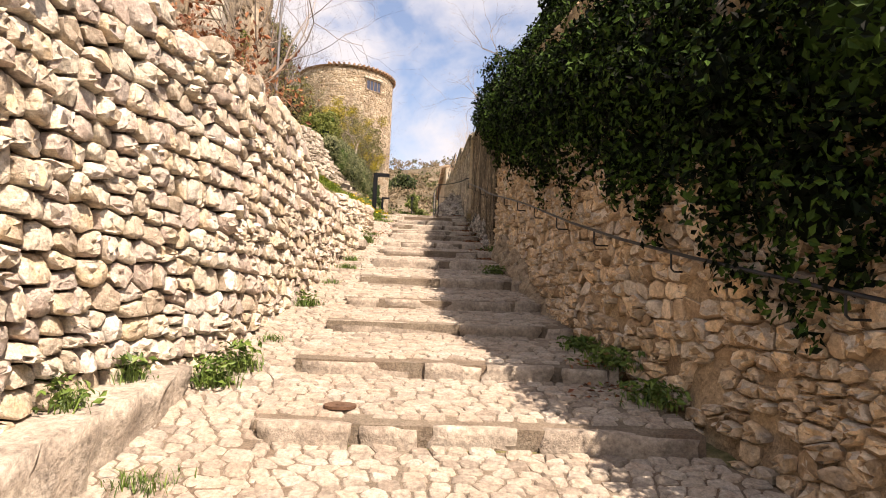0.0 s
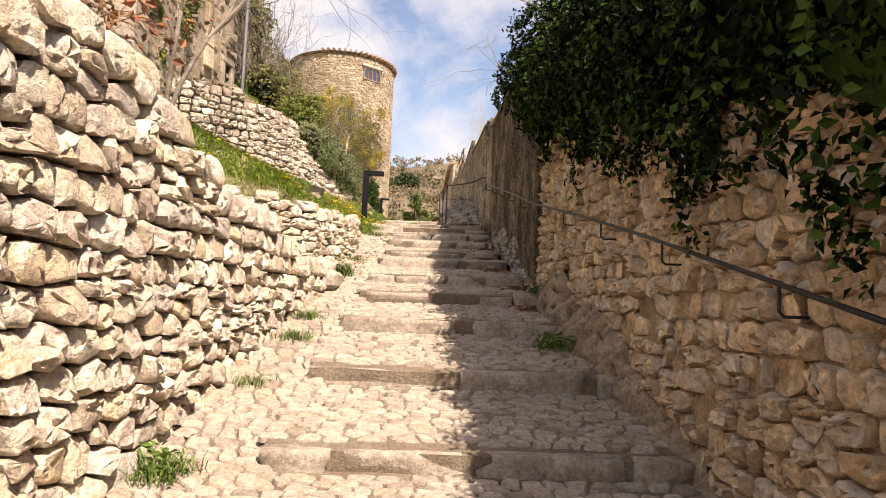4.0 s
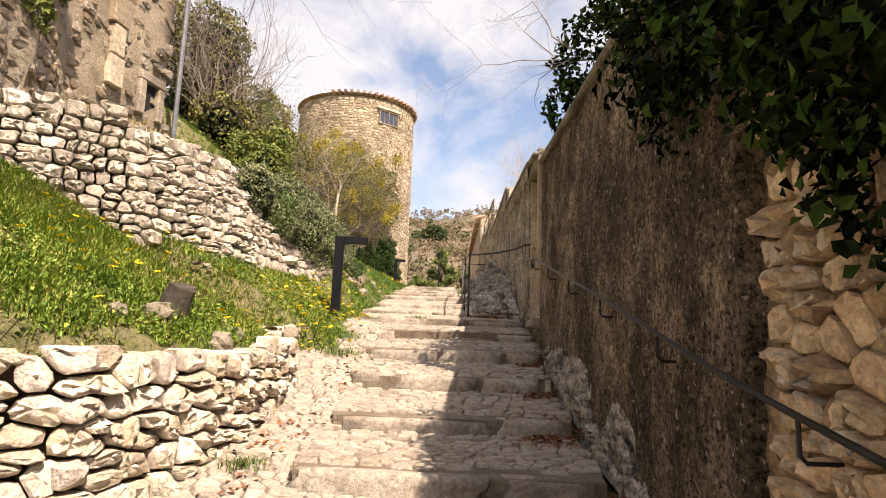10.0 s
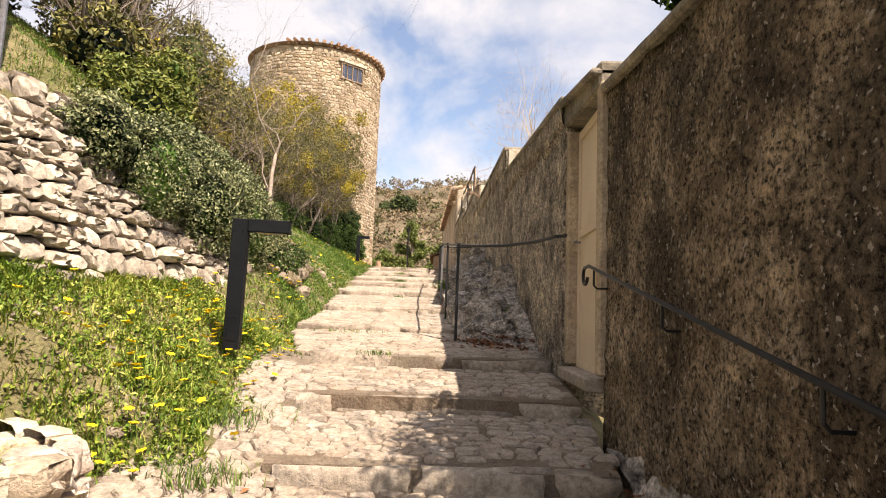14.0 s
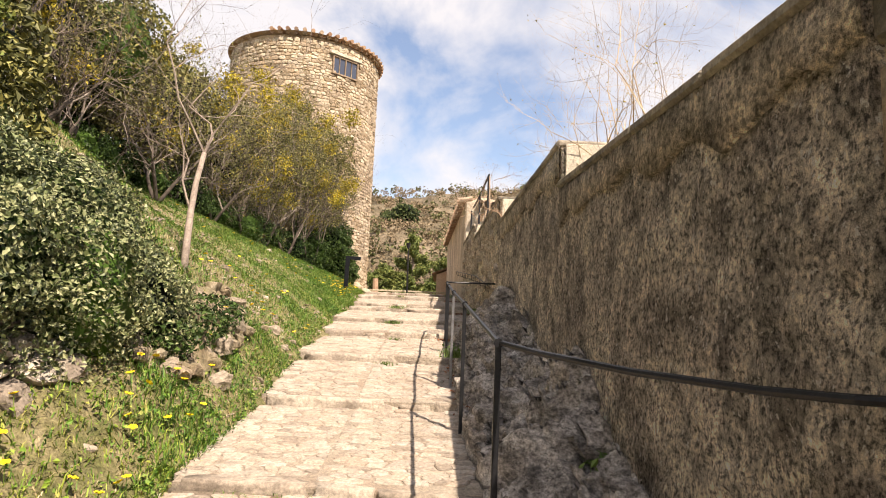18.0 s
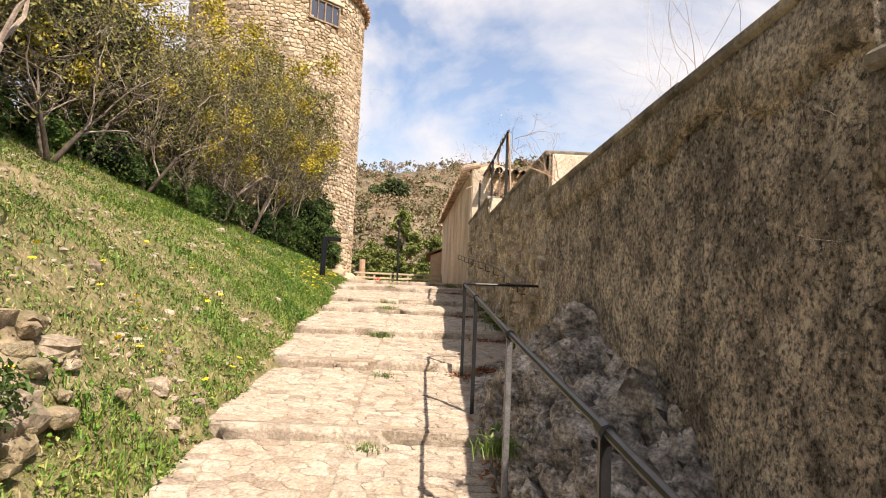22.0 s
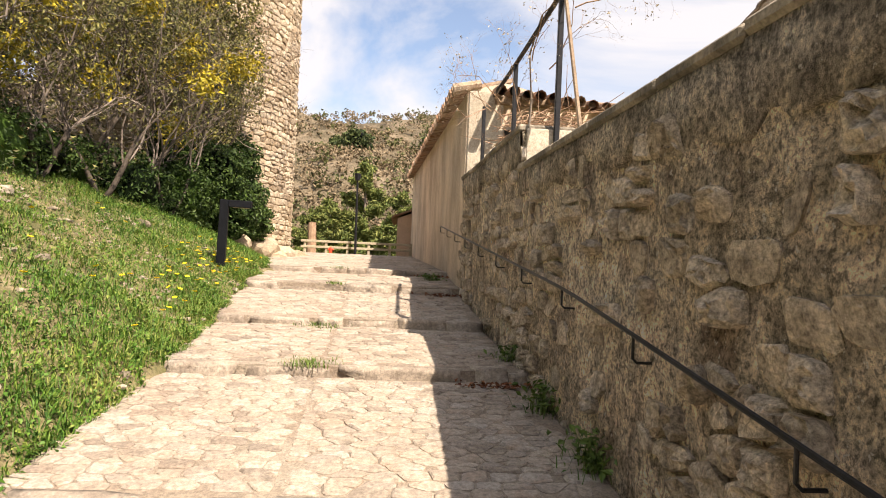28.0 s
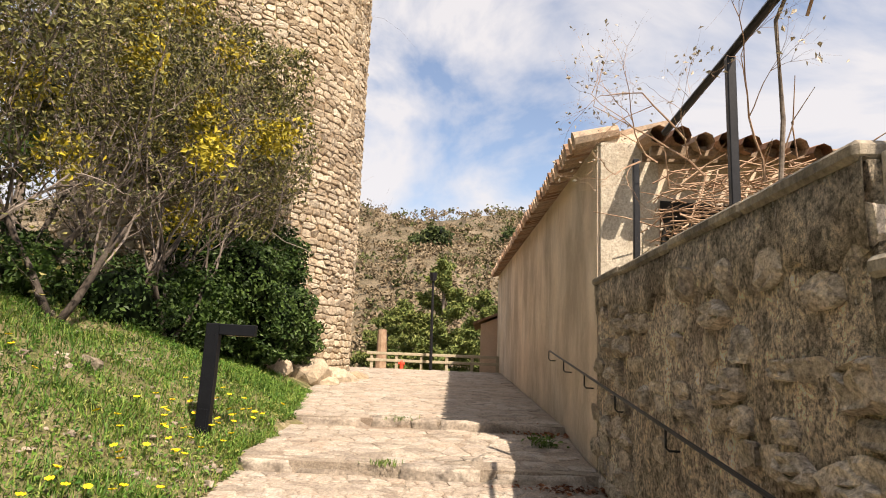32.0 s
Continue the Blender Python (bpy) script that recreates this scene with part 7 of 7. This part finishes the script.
WEEDS = [(-1.58, 4.45, 0.20, 120, 0.07, 90), (-1.5, 4.75, 0.22, 120, 0.07, 60), (-1.9, 3.9, 0.16, 80, 0.06, 40), (-1.95, 3.3, 0.18, 60, 0.07, 40), (-1.45, 3.2, 0.12, 80, 0.08, 0), (-1.5, 5.6, 0.1, 60, 0.06, 0), (-1.55, 7.2, 0.18, 120, 0.08, 30), (-1.5, 8.4, 0.12, 60, 0.06, 0), (-1.45, 9.4, 0.14, 110, 0.09, 0), (-1.5, 10.0, 0.16, 90, 0.07, 0), (-1.55, 12.15, 0.30, 150, 0.08, 20), (-1.75, 12.0, 0.18, 80, 0.08, 0), (-2.3, 11.4, 0.2, 90, 0.12, 0), (-1.5, 13.3, 0.12, 70, 0.07, 0), (-1.6, 16.3, 0.14, 120, 0.12, 0), (-1.75, 17.0, 0.16, 160, 0.14, 0), (1.35, 4.9, 0.16, 80, 0.12, 160), (1.5, 4.4, 0.16, 80, 0.12, 180), (1.25, 5.6, 0.12, 60, 0.1, 120), (0.75, 9.4, 0.14, 60, 0.1, 80), (0.88, 11.3, 0.12, 40, 0.08, 60), (-0.45, 24.3, 0.16, 80, 0.06, 20), (0.05, 25.9, 0.2, 80, 0.1, 60), (0.25, 28.6, 0.2, 70, 0.08, 80), (0.15, 30.0, 0.22, 90, 0.1, 120), (0.1, 31.0, 0.2, 70, 0.09, 90), (0.05, 32.2, 0.16, 60, 0.08, 60), (-1.35, 27.0, 0.10, 50, 0.06, 0), (-1.62, 29.45, 0.13, 130, 0.09, 0), (-1.75, 31.75, 0.10, 90, 0.10, 0), (-1.9, 33.9, 0.10, 110, 0.14, 0), (-2.0, 36.1, 0.08, 60, 0.07, 0), (-2.1, 37.95, 0.07, 60, 0.09, 0), (-1.0, 18.75, 0.07, 70, 0.10, 0), (-1.55, 20.7, 0.06, 90, 0.22, 0), (-1.3, 25.0, 0.08, 50, 0.06, 0), (-0.5, 37.2, 0.12, 40, 0.08, 40), (0.5, 20.6, 0.14, 60, 0.08, 80)]
for i, (x, y, h, n, rad, lf) in enumerate(WEEDS):
    if x < float(edge_x(y)) and y < 19:
        z = max(float(gutter_z(x, y)), 0.96 + (y - 4.1) * 0.12 if (x < -1.7 and y < 4.2) else -9)
    elif x > float(right_x(y)) - 0.05 and 19 < y < 28:
        z = float(tread_z(y)) + 0.25
    else:
        z = float(tread_z(y))
    tuft(x, y, z - 0.01, h, n * 2, rad, 600 + i, "green weed tuft rooted in a joint of the path" if lf == 0 else "leafy green weed at the foot of a wall", None, lf)


def dandelions():
    r = np.random.default_rng(490)
    th = thing("dandelion", "yellow dandelion in the grass", "flower", group="dandelions on the bank")
    a = Acc()
    tube(a, [(0, 0, -0.02), (0.004, 0, 0.06), (0.0, 0.004, 0.12)], [0.0025, 0.002, 0.002], 4)
    part("stem", a, M_BLADE, th)
    a = Acc()
    n = 12
    vs = [(0, 0, 0.128)]
    for k in range(n):
        q = 2 * math.pi * k / n
        vs.append((0.028 * math.cos(q), 0.028 * math.sin(q), 0.122 + 0.006 * (k % 2)))
    vs.append((0, 0, 0.114))
    a.add(vs, [(0, 1 + k, 1 + (k + 1) % n) for k in range(n)] + [(n + 1, 1 + (k + 1) % n, 1 + k) for k in range(n)])
    part("flower_head", a, M_PETAL, th)
    spots = []
    for cx, cy, sx, sy, cnt in ((-2.2, 17.6, 0.35, 1.0, 55), (-2.5, 19.0, 0.3, 0.8, 22), (-3.2, 15.6, 0.7, 1.1, 34), (-2.9, 14.0, 0.5, 0.8, 12), (-3.6, 36.4, 0.35, 0.8, 34), (-3.4, 34.2, 0.4, 0.9, 14), (-3.1, 25.4, 0.5, 1.4, 14), (-4.4, 31.0, 0.9, 2.5, 16), (-2.55, 21.2, 0.15, 0.8, 10)):
        for k in range(int(cnt * 1.8)):
            spots.append((cx + r.normal(0, sx), cy + r.normal(0, sy)))
    first = True
    for x, y in spots:
        if x > float(edge_x(y)) - 0.12 or (y < 16.2 and x > -1.95):
            continue
        m = pose(x, y, gz(x, y), r.normal(0, 12), r.normal(0, 12), r.uniform(0, 360))
        s = r.uniform(0.8, 1.35)
        if first:
            th.matrix_world = m
            first = False
        else:
            copy_thing(th, m)


dandelions()


def litter():
    r = np.random.default_rng(495)
    acc = Acc()
    for cx, cy, sx, sy, n in ((0.75, 10.75, 0.10, 0.12, 110), (0.72, 11.75, 0.10, 0.12, 90), (0.55, 12.9, 0.10, 0.1, 120), (0.5, 14.1, 0.12, 0.1, 150), (0.5, 15.2, 0.12, 0.1, 130), (0.5, 16.2, 0.1, 0.1, 80), (0.25, 19.9, 0.25, 0.25, 520), (-0.15, 27.15, 0.25, 0.1, 420), (-0.4, 24.6, 0.08, 0.4, 140), (-0.35, 23.3, 0.06, 0.3, 60), (0.0, 29.35, 0.2, 0.06, 110), (-0.2, 31.55, 0.2, 0.05, 90), (-0.35, 35.9, 0.25, 0.06, 110), (-0.4, 37.75, 0.25, 0.06, 90), (-1.45, 13.4, 0.12, 0.7, 60), (-1.4, 15.4, 0.10, 0.7, 40), (1.2, 4.7, 0.12, 0.2, 60)):
        x, y = cx + r.normal(0, sx, n), cy + r.normal(0, sy, n)
        x = np.minimum(x, wall_x(y) - 0.03)
        z = np.where(x < edge_x(y), gutter_z(x, y), tread_z(y)) + r.uniform(0.004, 0.03, n) + np.where((x > right_x(y)) & (y > 12.2) & (y < 28), 0.06, 0)
        leaves(acc, np.stack([x, y, z], 1), np.tile([0, 0, 1.0], (n, 1)), 0.036, int(cy * 100), 0.35)
    thing("leaf_litter", "drifts of rust-brown dead leaves against the steps", "dead leaves", kind="stuff", acc=acc, mat=M_LITTER)


litter()


# ---- loose stones ----


def loose_stones():
    r = np.random.default_rng(496)
    for i, (x, y, s, lab) in enumerate([(-2.0, 13.9, 0.24, ""), (-2.25, 13.4, 0.2, ""), (-2.35, 13.1, 0.15, ""), (-2.1, 14.4, 0.16, ""), (-2.55, 22.4, 0.22, ""), (-2.75, 22.9, 0.3, ""), (-2.9, 23.5, 0.34, ""), (-2.7, 21.7, 0.2, ""), (-3.1, 24.2, 0.25, ""), (-2.6, 24.8, 0.12, ""), (-2.45, 23.3, 0.1, ""), (-2.62, 25.3, 0.11, ""), (-2.8, 25.0, 0.2, ""), (-3.9, 26.0, 0.16, ""), (-3.6, 28.4, 0.1, ""), (-2.9, 28.1, 0.09, ""), (-4.6, 30.0, 0.15, ""), (-4.9, 36.2, 0.2, ""), (-5.6, 34.0, 0.18, ""), (-3.3, 30.2, 0.10, ""), (0.08, 33.8, 0.13, ""), (0.16, 30.7, 0.1, ""), (-4.3, 32.5, 0.12, ""), (-3.3, 26.9, 0.1, "")]):
        a = Acc()
        v, f = rock_mesh(700 + i, 2, 0.2, 0.5)
        a.add(v * (s * 0.6, s * 0.45, s * 0.36), f)
        z = gz(x, y) if x < float(edge_x(y)) else float(tread_z(y))
        thing("stone", "loose pale limestone lying in the grass", "stone", group="loose stones", acc=a, mat=M_LOOSE, at=pose(x, y, z + s * 0.02, r.normal(0, 12), r.normal(0, 12), r.uniform(0, 360)))
    for i, (x, y, s) in enumerate(((-4.6, 42.5, 1.0), (-4.2, 43.4, 0.9), (-4.95, 41.7, 0.7), (-4.15, 42.5, 0.55), (-3.95, 44.2, 0.6))):
        a = Acc()
        v, f = rock_hull(740 + i, 60, 3.0)
        a.add(v * (s * 0.5, s * 0.5, s * 0.34), f)
        thing("boulder", "pale boulder at the foot of the round tower", "boulder", group="boulders under the tower", acc=a, mat=M_TOWER, flat=True, at=pose(x, y, gz(x, y) + s * 0.14, 0, 0, 40 * i))
    a = Acc()
    v, f = rock_mesh(750, 3, 0.05, 0.4)
    st = thing("tree_stump", "dark weathered tree stump in the bank", "stump", at=pose(-2.3, 13.75, gz(-2.3, 13.75) - 0.02, 8, 14, 0))
    tube(a, [(0, 0, -0.12), (0.0, 0.0, 0.02), (0.015, 0, 0.14), (0.03, 0.01, 0.22), (0.03, 0.01, 0.235)], [0.15, 0.12, 0.105, 0.10, 0.085], 14)
    part("trunk", a, M_DARKBARK, st)


loose_stones()


# ---- pergola and vine on the garden wall ----
def pergola():
    th = thing("pergola", "dark metal pergola frame on top of the garden wall", "pergola")
    posts = [(0.36, 32.25, 7.39, 9.02), (0.22, 33.8, 7.78, 8.80), (0.06, 35.4, 7.78, 8.68)]
    for x, y, z0, z1 in posts:
        a = Acc()
        box(a, (x, y, (z0 + z1) / 2 - 0.01), (0.05, 0.05, z1 - z0 + 0.02), 0, 0.006)
        part("post", a, M_IRON, th)
    a = Acc()
    tube(a, [(0.37, 32.2, 9.03), (0.22, 33.8, 8.81), (0.10, 34.7, 8.66)], 0.026, 8)
    part("top_rail", a, M_IRON, th)
    a = Acc()
    tube(a, [(0.38, 32.20, 8.98), (0.38, 31.45, 7.45)], 0.019, 6)
    part("brace", a, M_WOOD, th, "weathered wooden brace")


M_STRAWVINE = surface("straw_creeper_stems", [(0.26, 0.19, 0.12), (0.42, 0.33, 0.22), (0.54, 0.44, 0.31)], scale=5, bump=0.0)
pergola()
boughs("climbing_vine", "leafless vine with swelling buds on the pergola", [((0.3, 33.6, 8.0), (-0.2, -0.3, 1)), ((0.2, 34.2, 8.2), (-0.6, 0.2, 0.8)), ((0.35, 32.6, 8.4), (0.3, -0.8, 0.6)), ((0.25, 33.0, 8.6), (-0.3, -0.7, 0.5)), ((0.1, 34.9, 8.5), (-0.7, -0.2, 0.25)), ((0.15, 34.4, 8.5), (-0.6, -0.6, 0.35)), ((0.05, 35.2, 8.6), (-0.6, -0.4, -0.5)), ((0.5, 32.3, 8.9), (0.9, -0.3, 0.3))], 800, M_VINE, 0.5, 4, 0.008, 3, category="vine", base=([(0.34, 33.55, 7.78), (0.36, 33.5, 8.3), (0.30, 33.4, 8.8), (0.34, 33.0, 9.1)], [0.014, 0.013, 0.011, 0.008]), bud=(M_CREAM, 420, 0.022), up=0.0)
boughs("dry_creeper", "dry brown creeper hanging over the wall top", [((0.42, 26.9, 6.9), (-0.7, -0.5, 0.35)), ((0.40, 26.8, 6.95), (-0.8, -0.2, 0.15)), ((0.42, 26.95, 6.98), (-0.5, -0.8, 0.3)), ((0.4, 26.7, 6.93), (-0.8, -0.6, -0.1))], 801, M_VINE, 0.38, 2, 0.006, 3, category="vine")
r_ = np.random.default_rng(805)
boughs("straw_creeper", "tangle of pale dry creeper over the step in the wall top", [((0.62 + 0.15 * r_.random(), 20.3 + 0.16 * k, 6.42 + 0.02 * k), (r_.normal(-0.15, 0.3), r_.normal(0.2, 0.5), r_.uniform(0.35, 1.0))) for k in range(14)], 806, M_STRAWVINE, 0.42, 3, 0.0055, 3, category="vine", bud=(M_YELLOW, 260, 0.011), up=0.1)
r_ = np.random.default_rng(802)
a = Acc()
for k in range(420):
    p = np.array([r_.uniform(0.3, 2.4), r_.uniform(35.0, 36.1), r_.uniform(8.0, 8.62)])
    d = np.array([r_.normal(0.5, 0.5), r_.normal(0, 0.35), r_.normal(0.05, 0.2)])
    d = d / np.linalg.norm(d) * r_.uniform(0.2, 0.65)
    tube(a, [p, p + d * 0.5 + r_.normal(0, 0.04, 3), p + d], [0.007, 0.006, 0.003], 4, caps=False)
thing("brushwood", "tangle of dry brown vine stems under the tiles", "brushwood", kind="stuff", acc=a, mat=M_VINE)


def garden_roofs():
    """Roofs of the garden buildings that show over the wall."""
    h = thing("garden_shed", "low shed with a rough tiled roof behind the garden wall", "shed", kind="structure")
    a = Acc()
    a.add([(0.5, 36.25, 6.2), (2.9, 36.25, 6.2), (2.9, 40, 6.2), (0.5, 40, 6.2), (0.5, 36.25, 8.55), (2.9, 36.25, 8.4), (2.9, 40, 9.4), (0.5, 40, 9.6)], CUBE_F)
    # shed walls in the same near-black shade colour, beneath the tiles
    part("wall", a, M_DARK, h)
    rf = None
    for k in range(13):
        x = 0.35 + 0.2 * k
        z = 9.05 - 0.02 * k
        a = Acc()
        tube(a, [(x, 35.75, z - 0.02 + 0.02 * math.sin(k * 2.3)), (x + 0.02, 37.2, z + 0.25)], [0.085, 0.075], 8, caps=False)
        rf = part("roof_tile", a, M_TILE, h) if rf is None else part("roof_tile", a, M_TILE, h)
    for k in range(3):
        a = Acc()
        box(a, (1.62, 35.95 + 0.35 * k, 8.93 + 0.05 * k), (2.6, 0.08, 0.10), 0, 0.01)
        part("rafter", a, M_WOOD, h)
    # the house beyond: a gable of coursed stone that faces the path
    g = thing("garden_house", "stone house beyond the garden, its gable of coursed grey-beige blocks", "house", kind="structure")
    along, out, top, pitch = np.array([0.348, -0.937]), np.array([-0.937, -0.348]), np.array([5.85, 36.9]), 0.673
    high = lambda u: 12.1 - pitch * abs(u)
    a, vs = Acc(), []
    for back in (0.06, 4.0):
        for u, z in ((-5.4, 5.0), (4.2, 5.0), (4.2, high(4.2) - 0.05), (0, 12.05), (-5.4, high(5.4) - 0.05)):
            vs.append((*(top + along * u - out * back), z))
    a.add(vs, [(0, 1, 2, 3, 4), (9, 8, 7, 6, 5)] + [(k, 5 + k, 5 + (k + 1) % 5, (k + 1) % 5) for k in range(5)])
    part("wall", a, M_MORTAR2, g)
    sd = courses(9.4, lambda u: 7.6, lambda u: high(u - 5.3) - 0.06, 0.30, 0.16, 866)
    face_stones(g, "block", cells(sd, 0.30, 0.16, gap=0.012, seed=867), lambda u, z: ((*(top + along * (u - 5.3)), z), along, out), M_GREYSTONE, lambda p: p[2] > 8.4, 868, deep=0.07, bulge=0.02, tilt=0.05, rough=0.2, most=280, flat=0.4)
    r = np.random.default_rng(864)
    for side, far in ((-1, 5.6), (1, 4.3)):
        u = 0.0
        while u < far:
            w = r.uniform(0.30, 0.42)
            a = Acc()
            vs = []
            for lift in (0.0, 0.05):
                for uu, o in ((u - 0.04, 0.10), (u + w, 0.10), (u + w, -4.1), (u - 0.04, -4.1)):
                    vs.append((*(top + along * side * uu + out * (o + r.normal(0, 0.006))), high(uu) + lift + (0.035 if uu > u else 0.0)))
            a.add(vs, CUBE_F)
            part("tile_course", a, M_TILE2, g)
            u += w


M_TILE2 = surface("grey_brown_stone_tiles", [(0.16, 0.13, 0.10), (0.30, 0.25, 0.195), (0.44, 0.375, 0.30)], scale=4, rand=1.0, bump=0.9, grain=24, dist=0.02, stain=(0.09, 0.08, 0.065), stain_scale=3.0, stain_amt=0.6)
garden_roofs()


# ---- far end of the path ----
def fence():
    th = thing("fence", "pale two-rail wooden fence at the end of the path", "fence")
    for k in range(6):
        a = Acc()
        x = -4.6 + 0.78 * k
        box(a, (x, 50.0, gz(x, 50) + 0.2), (0.09, 0.09, 0.62), 0, 0.01)
        part("post", a, M_TIMBER, th)
    for z in (6.72, 6.93):
        a = Acc()
        box(a, (-2.7, 49.95, z), (4.1, 0.05, 0.085), 0, 0.008)
        part("rail", a, M_TIMBER, th)
    p = thing("lamp_post", "thin dark lamp post by the fence", "lamp post")
    a = Acc()
    tube(a, [(-2.72, 49.6, 6.45), (-2.75, 49.6, 9.2)], [0.05, 0.035], 8)
    part("pole", a, M_IRON, p)
    a = Acc()
    tube(a, [(-2.75, 49.6, 9.2), (-2.75, 49.6, 9.45)], [0.09, 0.13], 8)
    part("lamp_head", a, M_IRON, p)
    h = thing("hydrant", "small red hydrant by the fence", "hydrant", at=(-3.62, 49.7, 6.5))
    a = Acc()
    tube(a, [(0, 0, -0.05), (0, 0, 0.18), (0, 0, 0.24)], [0.06, 0.06, 0.03], 10)
    part("body", a, M_RED, h)
    a = Acc()
    tube(a, [(-0.1, 0, 0.14), (0.1, 0, 0.14)], 0.035, 8)
    part("outlet", a, M_RED, h)
    s = thing("trunk_stump", "reddish broken trunk beyond the fence", "tree trunk", at=(-4.8, 53, gz(-4.8, 53)))
    a = Acc()
    tube(a, [(0, 0, -0.2), (0.02, 0, 0.7), (0.0, 0, 1.4)], [0.22, 0.18, 0.16], 10)
    part("trunk", a, M_VINE, s)


fence()
build_cobbles()
